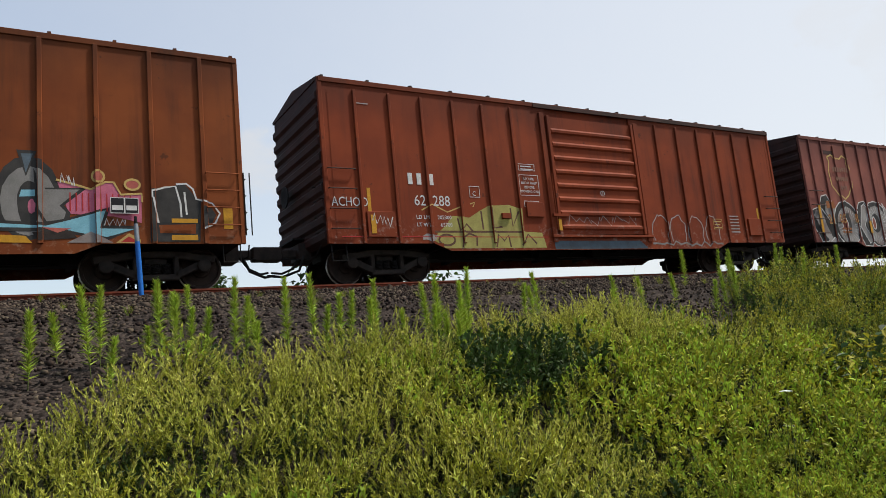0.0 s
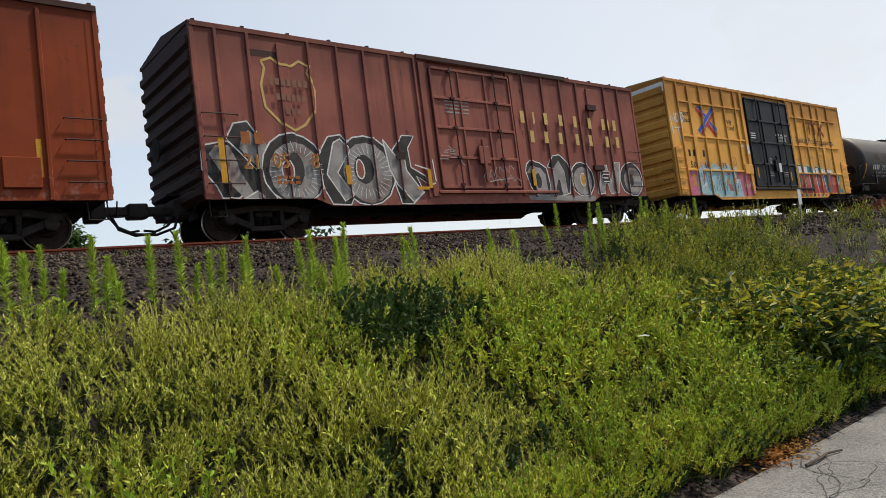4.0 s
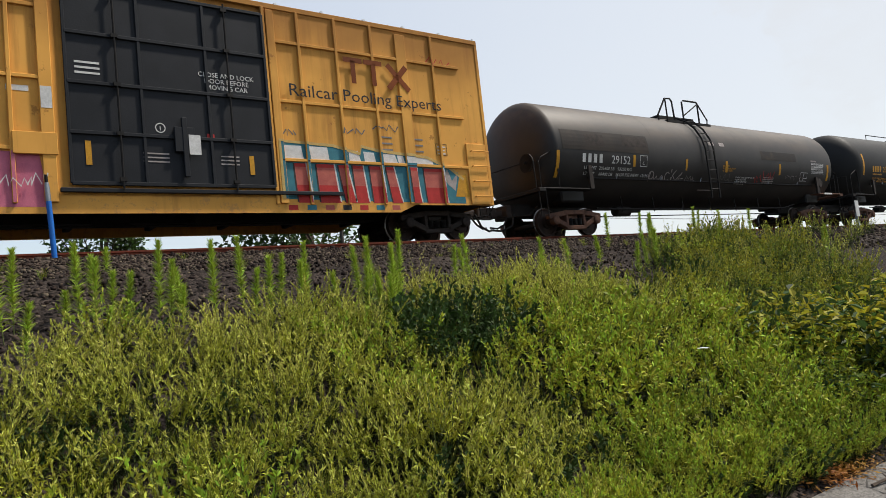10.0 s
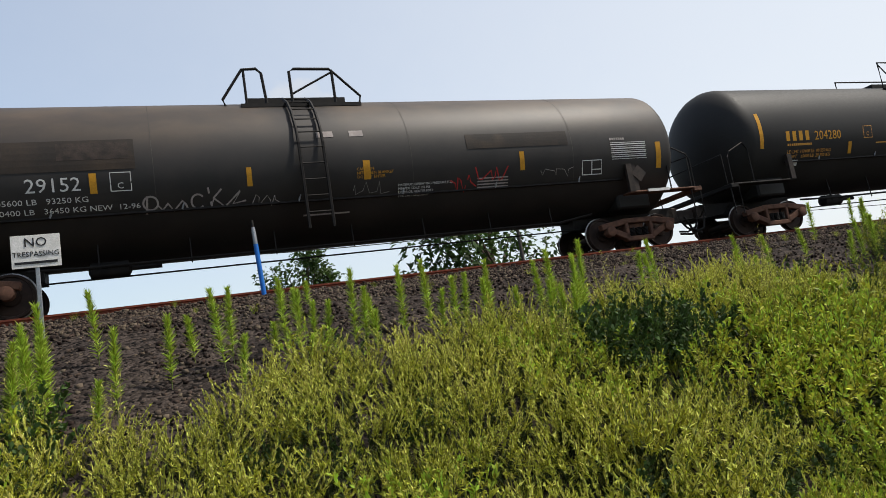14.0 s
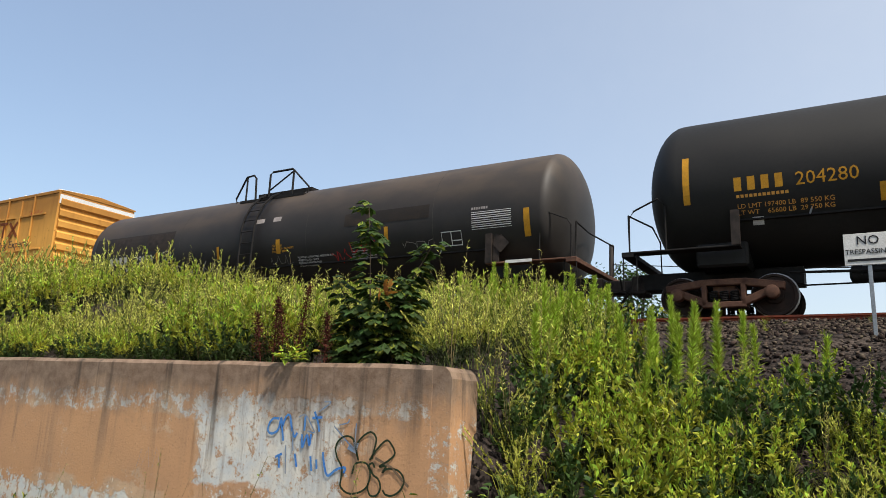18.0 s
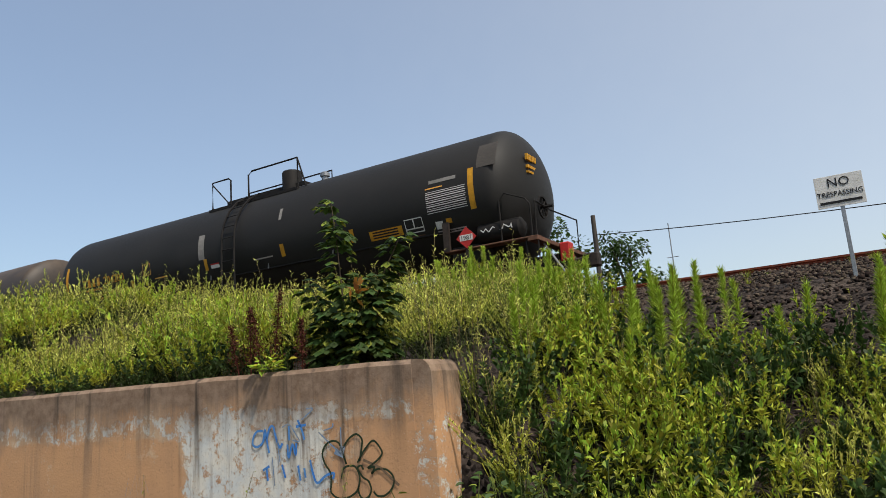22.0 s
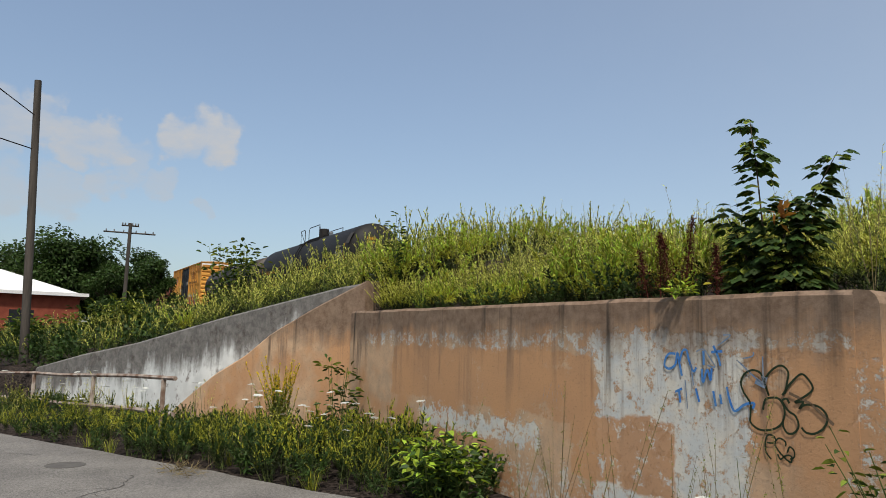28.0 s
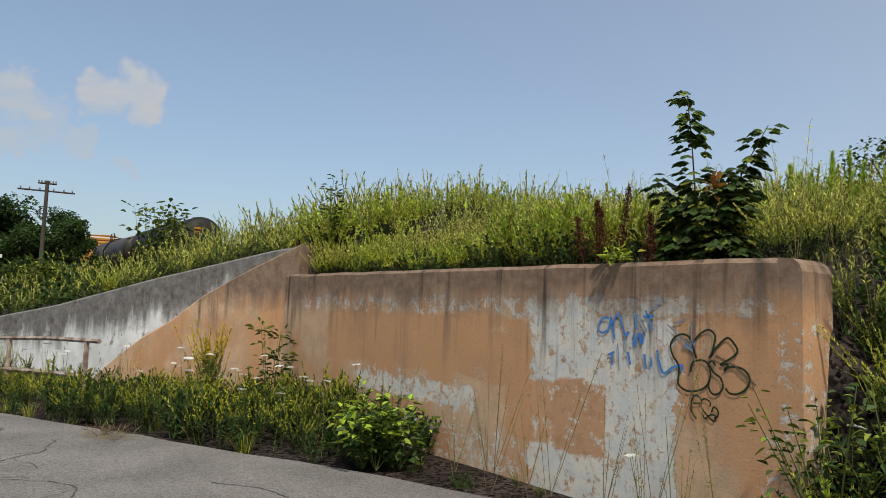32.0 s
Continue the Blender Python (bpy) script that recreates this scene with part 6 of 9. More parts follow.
    for x, w, h in ((11.75, 0.5, 0.12), (11.94, 0.12, 0.55), (12.3, 0.5, 0.12), (12.5, 0.12, 0.55)):
        z = 4.15 if h < 0.2 else 3.65
        boxes("emblem_bar", [(x, x + w, -1.668, -1.664, z, z + h)], M["brown_a"], c)
    spray(c, [[(12.95, 4.22), (13.55, 3.62)], [(13.5, 4.22), (12.95, 3.62)]], 0.14, M["brown_a"], y=-1.668, name="emblem_bar")
    D_ = M["white"]
    for i, wd in enumerate(("CLOSE AND LOCK", "DOOR BEFORE", "MOVING CAR")):
        text(wd, 8.95, 3.42 - 0.13 * i, 0.14, D_, c, y=-1.635, align="CENTER")
    for i in range(3):
        blocks(c, 6.1, 3.42 - 0.1 * i, 0.45, 0.05, 6, D_, y=-1.635)
        blocks(c, 7.2, 1.75 - 0.08 * i, 0.5, 0.035, 8, M["fadewhite"], y=-1.635)
        blocks(c, 8.7, 1.75 - 0.08 * i, 0.4, 0.035, 8, M["fadewhite"], y=-1.635)
    spray(c, [arc(7.55, 2.28, 0.09, 0.09)], 0.018, D_, y=-1.636, name="gauge_mark")
    text("I", 7.53, 2.23, 0.13, D_, c, y=-1.637)
    boxes("reflector", [(6.2, 6.3, -1.64, -1.636, 1.5, 1.95), (9.3, 9.4, -1.64, -1.636, 1.4, 1.8), (1.02, 1.22, -1.606, -1.602, 1.15, 1.6), (3.6, 3.7, -1.606, -1.602, 1.1, 1.5), (15.0, 15.1, -1.606, -1.602, 1.0, 1.5)], M["yellow"], c, "amber strips")
    boxes("placard_holder", [(8.05, 8.28, -1.74, -1.736, 1.75, 2.15)], D_, c, "pale placard on the door")
    boxes("red_tag", [(8.45, 8.6, -1.645, -1.64, 2.1, 2.22)], M["red"], c)
    boxes("paper_label", [(5.0, 5.35, -1.606, -1.603, 2.8, 2.9), (5.52, 5.7, -1.675, -1.672, 2.5, 2.9)], D_, c, "torn white paper label")
    plate_sign(c, 4.2, 2.02, 0.34, 0.3, K, K, 0)
    text("F", 4.31, 2.06, 0.14, K, c)
    plate_sign(c, 14.1 + 0.12, 2.05, 0.34, 0.3, M["white"], K, 3)
    spray(c, [[(0.08, 3.55), (0.12, 3.95), (0.25, 3.65), (0.36, 3.95), (0.4, 3.55)], arc(0.55, 3.75, 0.1, 0.16), [(0.68, 4.0), (0.72, 3.5)], arc(0.88, 3.8, 0.1, 0.16), [(0.3, 3.35), (0.75, 3.4)], [(0.5, 3.4), (0.62, 2.85)], [(0.12, 3.55), (0.16, 3.1)]], 0.055, D_, y=-1.655)
    # murals
    fill(c, [[(0.62, 0.82), (0.72, 1.72), (5.45, 1.7), (5.6, 0.72), (2.2, 0.72)]], M["pink"], y=-1.606)
    fill(c, [[(1.32, 0.86), (1.4, 1.8), (1.9, 2.0), (2.2, 1.84), (2.7, 2.06), (3.3, 1.86), (3.8, 2.05), (4.2, 1.8), (4.6, 1.6), (4.75, 0.7), (2.4, 0.7)]], M["mint"], y=-1.612)
    r_ = random.Random(77)
    for i in range(26):  # overlapping angular strokes
        x, z = 1.4 + 3.0 * r_.random(), 0.78 + 0.85 * r_.random()
        w_, h_, k = r_.uniform(0.1, 0.34), r_.uniform(0.15, 0.5), r_.uniform(-0.2, 0.2)
        fill(c, [[(x, z), (x + w_, z + 0.08 * k), (x + w_ + k, min(z + h_, 2.0)), (x + k, min(z + h_ * 0.9, 1.95))]], M[r_.choice(("cyan", "cyan", "cyan", "mint", "white", "pink", "salmon"))], y=-1.616 - 0.003 * i)
    spray(c, [wob([(1.35 + 0.42 * i, 0.85), (1.4 + 0.42 * i, 1.4), (1.62 + 0.42 * i, 1.62), (1.66 + 0.42 * i, 0.95)], 0.09, 20 + i) for i in range(8)], 0.03, M["teal"], y=-1.70)
    spray(c, [wob([(1.5 + 0.14 * i, 1.9 + (0.2 if i % 2 else -0.05)) for i in range(17)], 0.06, 33)], 0.05, M["fadewhite"], y=-1.704)
    edge = [(10.0, 0.9), (10.0, 2.18), (11.3, 2.14), (12.0, 1.98), (12.05, 2.16), (12.5, 2.08), (13.9, 1.98), (14.6, 1.72), (15.0, 1.45), (15.0, 0.82)]
    fill(c, [edge], M["teal"], y=-1.606)
    for i, (a, b) in enumerate(((10.05, 10.55), (10.75, 11.2), (11.72, 12.0), (12.12, 12.42), (12.64, 13.02), (13.06, 13.24), (13.3, 14.1))):
        fill(c, [wob([(a, 1.8), (a - 0.03, 2.1 - 0.02 * i), (b - 0.05, 2.1 - 0.025 * i), (b, 1.8)], 0.015, 70 + i)], M["white"], y=-1.612)
    for i, (a, b) in enumerate(((10.3, 10.65), (10.83, 11.35), (11.38, 11.68), (11.75, 12.1), (12.2, 12.58), (12.65, 12.95), (13.32, 13.6), (13.75, 14.4))):
        k = 0.12 if i % 3 == 2 else 0.04
        fill(c, [[(a + k, 0.82), (a, 1.7), (b - 0.06, 1.7), (b + k, 0.82)]], M["red"], y=-1.616)
        fill(c, [[(a + k * 0.5, 1.22), (a, 1.62), (b - 0.05, 1.62), (b + k * 0.5, 1.22)]], M["salmon"], y=-1.62)
        spray(c, [[(b - 0.05, 1.72), (b + k, 0.84)]], 0.035, M["white"], y=-1.624)
        spray(c, [[(a, 1.7), (a + k, 0.84)]], 0.04, M["shade"], y=-1.624)
    for i in range(10):
        fill(c, [[(10.1 + 0.44 * i, 0.66), (10.32 + 0.44 * i, 0.66), (10.32 + 0.44 * i, 0.77), (10.1 + 0.44 * i, 0.77)]], M[("red", "teal", "salmon", "shade")[i % 4]], y=-1.616)
    fill(c, [[(14.35, 1.5), (14.5, 1.72), (14.62, 1.4), (14.85, 1.66), (14.7, 1.15), (14.5, 1.3)]], M["fadewhite"], y=-1.63)
    fill(c, [[(14.7, 1.0), (14.86, 1.5), (15.1, 1.6), (15.15, 1.0)]], M["yellow"], y=-1.632)
    spray(c, [[(10.0, 1.75), (14.2, 1.74)]], 0.03, M["shade"], y=-1.634)
    spray(c, [edge[:-1]], 0.07, M["paleyellow"], y=-1.668)
    for z in (2.4, 2.25, 2.1):
        blocks(c, 12.6, z, 0.35, 0.05, 5, M["grey"])
        blocks(c, 13.5, z, 0.35, 0.05, 5, M["grey"])
    spray(c, [wob([(11.6 + 0.08 * i, 2.45 + 0.15 * (i % 2)) for i in range(8)], 0.05, 9), wob([(12.4 + 0.1 * i, 2.6 + 0.1 * (i % 2)) for i in range(8)], 0.04, 10), wob([(10.1 + 0.06 * i, 2.3 + 0.15 * (i % 2)) for i in range(7)], 0.05, 11)], 0.03, M["dullblue"], y=-1.665)
    spray(c, [wob([(5.25 + 0.05 * i, 1.1 + 0.18 * (i % 2)) for i in range(8)], 0.05, 12), wob([(4.85 + 0.07 * i, 1.1 + 0.14 * (i % 2)) for i in range(7)], 0.04, 13)], 0.025, M["white"], y=-1.672, name="scrawl")
    spray(c, [wob([(14.2 + 0.1 * i, 4.4 + 0.16 * (i % 2)) for i in range(8)], 0.06, 14)], 0.03, M["red"], y=-1.63)
    return c


def tank_shell(bm, x0, x1, r, zc, n=56, head=0.5):
    prof = []
    hd = r * head
    for i in range(11):
        a = math.pi / 2 * i / 10
        prof.append((x0 + hd - hd * math.cos(a), max(r * math.sin(a), 0.02)))
    prof += [(x0 + (x1 - x0) * k / 6, r) for k in range(1, 6)]
    for i in range(11):
        a = math.pi / 2 * (1 - i / 10)
        prof.append((x1 - hd + hd * math.cos(a), max(r * math.sin(a), 0.02)))
    lathe(bm, prof, n, "x", (0, 0, zc))


def on_tank(r, zc, a):
    """Side point of the shell at a degrees above its middle."""
    return -r * math.cos(radians(a)), zc + r * math.sin(radians(a))


def patch(car, x0, x1, a0, a1, r, zc, material, name="marking", label="", lift=0.006, n=5):
    """A painted field that follows the shell."""
    bm = bmesh.new()
    prev = None
    for i in range(n + 1):
        y, z = on_tank(r + lift, zc, a0 + (a1 - a0) * i / n)
        cur = [bm.verts.new((x0, y, z)), bm.verts.new((x1, y, z))]
        if prev:
            bm.faces.new((prev[0], prev[1], cur[1], cur[0]))
        prev = cur
    return part(name, bm, material, car, label)


def wrap_text(words, x, a, size, r, zc, material, car, wide=1.0, name="lettering"):
    ob = text(words, 0, 0, size, material, car, y=0, wide=wide, name=name)
    for v in ob.data.vertices:
        y, z = on_tank(r + 0.006 + max(-v.co.y, 0), zc, a + math.degrees(v.co.z / r))
        v.co = (x + v.co.x, y, z)
    return ob


def wrap_lines(lines, a, r, zc, w, material, car, name="scrawl", lift=0.008):
    bm = bmesh.new()
    for ln in lines:
        ribbon(bm, ln, w, 0)
    ob = part(name, bm, material, car)
    for v in ob.data.vertices:
        y, z = on_tank(r + lift, zc, a + math.degrees(v.co.z / r))
        v.co = (v.co.x, y, z)
    return ob


def wrap_bars(x, a, w, h, count, r, zc, material, car, gap=0.3, name="lettering_bar"):
    """Plain bars for lettering on the tank's curve; rows of tiny ones stay one piece."""
    if h < 0.055:
        w, count, gap, h = w * (1 - gap / count), 1, 0.0, h * 0.75
    step = w / count
    for k in range(count):
        bm = bmesh.new()
        prev = None
        for q in range(2):
            y, z = on_tank(r + 0.006, zc, a + math.degrees(h * q / r))
            cur = [bm.verts.new((x + k * step, y, z)), bm.verts.new((x + k * step + step * (1 - gap), y, z))]
            if prev:
                bm.faces.new((prev[0], prev[1], cur[1], cur[0]))
            prev = cur
        part(name, bm, material, car)


def scribble(x, z, w, h, n, seed):
    r_ = random.Random(seed)
    return [(x + w * i / n + r_.uniform(-1, 1) * w / n * 0.9, z + h * (0.5 + 0.5 * math.sin(i * 2.1 + seed)) + r_.uniform(-0.2, 0.2) * h) for i in range(n + 1)]


def tank_car(name, label, x0, length, c0, c1, dome, truckmat, plat_rails, r=1.65, zc=2.75):
    c = start_car(name, label, x0)
    bm = bmesh.new()
    tank_shell(bm, 0, length, r, zc, head=0.32 if dome < 7 else 0.5)
    part("tank", bm, M["tank_dusty_toplit" if dome < 7 else "tank_black"], c, "grimy black steel tank", smooth=True)
    # lower jacket rail, stub sills and skid
    bm = bmesh.new()
    y, z = on_tank(r + 0.01, zc, -33)
    box(bm, 1.9, length - 1.9, y - 0.03, y + 0.05, z - 0.02, z + 0.02)
    part("grab_rail", bm, M["steel_dark"], c, bevel=0.006)
    for k in np.linspace(3.2, length - 3.2, 6):
        bm = bmesh.new()
        y2, z2 = on_tank(r, zc, -28)
        tube(bm, [(k, y - 0.02, z), (k + 0.08, y2, z2 + 0.1)], 0.02, 5)
        part("rail_bracket", bm, M["galv"], c)
    for cx, e, s in ((c0, 0, -1), (c1, length, 1)):
        boxes("stub_sill", [(min(cx - s * 1.4, e + s * 0.35), max(cx - s * 1.4, e + s * 0.35), -0.3, 0.3, 0.70, 1.05)], M["steel_dark"], c)
        boxes("saddle", [(cx - 0.5, cx + 0.5, -1.1, 1.1, 0.98, 1.5)], M["tank_black"], c, bevel=0.05)
        xa, xb = sorted((cx - s * 0.42, e + s * 0.35))
        boxes("end_platform", [(xa, xb, -1.58, -1.25, 1.27, 1.31), (min(e + s * 0.1, e + s * 0.35), max(e + s * 0.1, e + s * 0.35), -1.58, 1.58, 1.2, 1.3)], M["truck_rust"] if s > 0 else M["steel_dark"], c, "narrow steel end platform", bevel=0.01)
        bm = bmesh.new()
        q = e + s * 0.2
        tube(bm, [(q - s * 0.75, -1.5, 1.3), (q - s * 0.75, -1.5, 2.25), (q - s * 0.6, -1.5, 2.42), (q - s * 0.1, -1.5, 2.2), (q, -1.5, 2.05), (q, -1.5, 1.3)], 0.02, 6)
        part("hand_rail", bm, M["steel_dark"], c)
        bm = bmesh.new()
        tube(bm, [(e + s * 0.24, -1.35, 1.3), (e + s * 0.26, -1.35, 2.15), (e + s * 0.1, 0, 2.2), (e + s * 0.26, 1.35, 2.15), (e + s * 0.24, 1.35, 1.3)], 0.02, 6)
        part("end_rail", bm, M["steel_dark"], c)
        boxes("stake_post", [(cx - s * 0.35 - 0.08, cx - s * 0.35 + 0.08, -1.6, -1.52, 1.3, 2.0)], M["truck_dark"], c)
        coupler(c, e + s * 0.3, s)
        truck(c, cx, truckmat)
        bm = bmesh.new()
        tube(bm, [(e + s * 0.05, -1.52, 1.25), (e + s * 0.05, -1.52, 0.5), (e + s * 0.33, -1.52, 0.5), (e + s * 0.33, -1.52, 1.25)], 0.016, 5)
        part("step", bm, M["steel_dark"], c, "bent bar sill step")
    # train line and brake rods under the belly
    bm = bmesh.new()
    tube(bm, [(c0 + 1.2, -0.9, 0.82), (c0 + 2.2, -0.95, 0.78), (c1 - 2.2, -0.95, 0.80), (c1 - 1.2, -0.9, 0.95)], 0.028, 6)
    tube(bm, [(c0 + 1.0, -0.5, 0.62), (c1 - 1.0, -0.5, 0.66)], 0.018, 5)
    for k in np.linspace(c0 + 2.4, c1 - 2.4, 7):
        tube(bm, [(k, -0.95, 0.7), (k, -0.9, 1.35)], 0.016, 4)
    part("brake_pipe", bm, M["steel_dark"], c)
    bm = bmesh.new()
    lathe(bm, [(-0.4, 0.06), (-0.36, 0.16), (0.3, 0.16), (0.36, 0.05), (0.9, 0.05)], 12, "x", (c0 + 2.6, -0.75, 0.74))
    part("brake_cylinder", bm, M["steel_dark"], c, smooth=True)
    # top platform and ladder
    px = dome
    boxes("top_platform", [(px, px + plat_rails, -1.05, -0.55, zc + math.sqrt(r * r - 0.9) - 0.06, zc + math.sqrt(r * r - 0.9) + 0.02), (px + 0.2, px + plat_rails - 0.2, -0.5, 0.5, zc + r - 0.06, zc + r + 0.06)], M["steel_dark"], c, "walkway grating")
    lx = px + plat_rails * 0.36
    bm = bmesh.new()
    for dx in (0, 0.5):
        pts = [(lx + dx, *on_tank(r + 0.10, zc, a)) for a in (66, 50, 35, 20, 8)] + [(lx + dx, -r - 0.1, zc - 0.6), (lx + dx, -r - 0.08, zc - 1.55)]
        tube(bm, pts, 0.034, 5)
    part("ladder_rail", bm, M["steel_dark"], c)
    for i in range(10):
        a = 62 - i * 11.5
        if a > 0:
            y_, z_ = on_tank(r + 0.10, zc, a)
        else:
            y_, z_ = -r - 0.1, zc - (i - 5.4) * 0.34
        bm = bmesh.new()
        tube(bm, [(lx, y_, z_), (lx + 0.5, y_, z_)], 0.016, 5)
        part("rung", bm, M["steel_dark"], c)
    return c, r, zc, lx


def hand_wheel(c, x, y, z):
    bm = bmesh.new()
    lathe(bm, [(-0.02, 0.28), (0.02, 0.28), (0.02, 0.25), (-0.02, 0.25)], 20, "x", (x, y, z))
    for a in range(4):
        k, s_ = math.cos(a * math.pi / 4), math.sin(a * math.pi / 4)
        tube(bm, [(x, y - 0.26 * k, z - 0.26 * s_), (x, y + 0.26 * k, z + 0.26 * s_)], 0.014, 4)
    tube(bm, [(x - 0.12, y, z), (x + 0.25, y, z)], 0.04, 6)
    part("brake_wheel", bm, M["steel_dark"], c)


def first_tank():
    c, r, zc, lx = tank_car("tank_car", "grimy black tank car with white stencilling and scrawls", 60.3, 17.65, 1.5, 16.2, 6.85, M["truck_rust"], 2.6, 1.65, 2.57)
    z0 = zc + math.sqrt(r * r - 0.9) + 0.02
    bm = bmesh.new()
    tube(bm, [(6.55, -0.9, z0), (6.5, -0.9, z0 + 0.15), (6.95, -0.95, z0 + 0.8), (7.25, -0.95, z0 + 0.82), (7.35, -0.95, z0 + 0.72), (7.4, -0.95, z0)], 0.032, 6)
    tube(bm, [(6.98, -0.95, z0), (6.98, -0.95, z0 + 0.8)], 0.028, 6)
    tube(bm, [(7.95, -0.95, z0), (7.95, -0.95, z0 + 0.76), (8.05, -0.95, z0 + 0.82), (8.85, -0.95, z0 + 0.82), (8.9, -0.95, z0 + 0.76), (8.9, -0.95, z0)], 0.032, 6)
    tube(bm, [(7.98, -0.95, z0 + 0.25), (8.88, -0.95, z0 + 0.74)], 0.024, 6)
    tube(bm, [(8.88, -0.95, z0 + 0.8), (9.5, -0.9, z0 + 0.2), (9.45, -0.9, z0)], 0.028, 6)
    part("platform_rail", bm, M["steel_dark"], c)
    W, Y = M["white"], M["yellow"]
    x0 = 60.2
    hand_wheel(c, -0.28, -1.1, 2.1)
    wrap_bars(61.75 - x0, 3.5 - 20, 1.0, 0.26, 4, r, zc, W, c, gap=0.45, name="reporting_mark")
    wrap_text("29152", 63.05 - x0, 3.5 - 20, 0.36, r, zc, W, c, wide=1.02, name="car_number")
    wrap_text("LD LMT  205600 LB   93250 KG", 61.85 - x0, -3.8 - 20, 0.145, r, zc, W, c, wide=1.15)
    wrap_text("LT WT    60400 LB   36450 KG NEW  12-96", 61.85 - x0, -10 - 20, 0.145, r, zc, W, c, wide=1.15)
    M_ = [(64.1, 64.22, 1, 14), (66.9, 67.0, 0, 13), (69.3, 69.45, 0, 14), (73.05, 73.17, 0, 15), (76.95, 77.1, -5, 18), (60.65, 60.78, -14, 14)]
    for a, b, lo, hi in M_:
        patch(c, a - x0, b - x0, lo - 20, hi - 20, r, zc, Y, "reflector", "amber strip")
    patch(c, 60.9 - x0, 64.9 - x0, -4, 17, r, zc, M["soot_brown"], "repainted_band", "darker repainted field")
    patch(c, 61.9 - x0, 62.75 - x0, 2, 14, r, zc, M["truck_dark"], "rust_field", "brown worn field", lift=0.008)
    patch(c, 63.6 - x0, 64.8 - x0, 3, 15, r, zc, M["truck_dark"], "rust_field", "brown worn field", lift=0.008)
    patch(c, 71.75 - x0, 74.4 - x0, 19 - 20, 31 - 20, r, zc, M["soot_brown"], "repainted_band", "darker repainted field")
    for dx in (5.0, 10.2, 14.3):
        patch(c, dx, dx + 0.014, -35, 62, r, zc, M["tank_grey"], "weld_seam", "", lift=0.003, n=16)
    wrap_lines([[(64.45 - x0, 0), (64.8 - x0, 0), (64.8 - x0, 0.34), (64.45 - x0, 0.34), (64.45 - x0, 0)]], 2 - 20, r, zc, 0.02, W, c, "plate_box")
    wrap_text("C", 64.56 - x0, 3.5 - 20, 0.16, r, zc, W, c)
    # scrawls
    wrap_lines([arc(65.1 - x0, 0.16, 0.13, 0.13), [(65.02 - x0, -0.05), (65.05 - x0, 0.3)], scribble(65.25 - x0, 0.0, 0.5, 0.2, 7, 3), arc(65.95 - x0, 0.14, 0.12, 0.14, 40, 320), [(66.15 - x0, 0.4), (66.2 - x0, 0.0), (66.25 - x0, 0.2), (66.4 - x0, 0.36)], [(66.25 - x0, 0.18), (66.45 - x0, 0.0), (66.75 - x0, 0.3), (66.6 - x0, 0.05), (66.85 - x0, 0.1)]], -13 - 20, r, zc, 0.035, M["fadewhite"], c)
    wrap_lines([scribble(66.95 - x0, 0.0, 0.6, 0.22, 9, 5)], -14 - 20, r, zc, 0.016, M["fadewhite"], c)
    wrap_lines([scribble(69.0 - x0, 0.0, 0.8, 0.3, 9, 6)], -13 - 20, r, zc, 0.014, M["grey"], c)
    wrap_lines([scribble(71.3 - x0, 0.0, 0.6, 0.35, 8, 7), scribble(71.95 - x0, 0.15, 0.8, 0.3, 9, 8)], -13 - 20, r, zc, 0.028, M["red"], c)
    wrap_lines([scribble(73.6 - x0, 0.05, 0.9, 0.22, 9, 9)], -8 - 20, r, zc, 0.014, M["fadewhite"], c)
    for i in range(4):
        wrap_text(("MAXIMUM OPERATING PRESSURE FOR", "HEATER COILS 150 PSI", "EXTERIOR HEATER PIPES", "PIPE CAPS REQUIRED")[i], 70.05 - x0, -6.5 - 2.8 * i - 20, 0.075, r, zc, W, c)
        wrap_bars(71.95 - x0, -5 - 2.4 * i - 20, 0.8, 0.04, 12, r, zc, M["fadewhite"], c)
    for i, words in enumerate(("CAUTION", "NITROGEN BLANKET", "DO NOT ENTER")):
        wrap_text(words, 69.15 - x0, 6.8 - 2.9 * i - 20, 0.085, r, zc, Y, c)
    wrap_bars(68.0 - x0, -25 - 20, 1.0, 0.05, 18, r, zc, M["fadewhite"], c)
    # test table
    for i in range(9):
        wrap_bars(75.6 - x0, 4.5 + 1.75 * i - 20, 1.05, 0.03 if i % 2 else 0.018, 1 if i % 2 == 0 else 9, r, zc, W, c, gap=0.12 if i % 2 else 0.0, name="test_table_bar")
    wrap_bars(75.6 - x0, 21 - 20, 0.45, 0.06, 7, r, zc, M["fadewhite"], c)
    wrap_lines([[(74.75 - x0, 0), (75.3 - x0, 0), (75.3 - x0, 0.34), (74.75 - x0, 0.34), (74.75 - x0, 0)], [(75.02 - x0, 0), (75.02 - x0, 0.34)], [(75.02 - x0, 0.12), (75.3 - x0, 0.12)]], -7 - 20, r, zc, 0.025, W, c, "consolidated_stencil")
    patch(c, 68.4 - x0, 68.75 - x0, 33 - 20, 38 - 20, r, zc, M["fadewhite"], "worn_patch", "pale scuffed patch")
    patch(c, 69.1 - x0, 69.4 - x0, 33 - 20, 38 - 20, r, zc, M["fadewhite"], "worn_patch", "pale scuffed patch")
    # placard holder
    bm = bmesh.new()
    q = 76.35 - x0
    prism(bm, [(q - 0.22, 1.75), (q, 1.53), (q + 0.22, 1.75), (q, 1.97)], -1.56, -1.55)
    part("placard", bm, M["truck_dark"], c, "dark diamond placard holder")
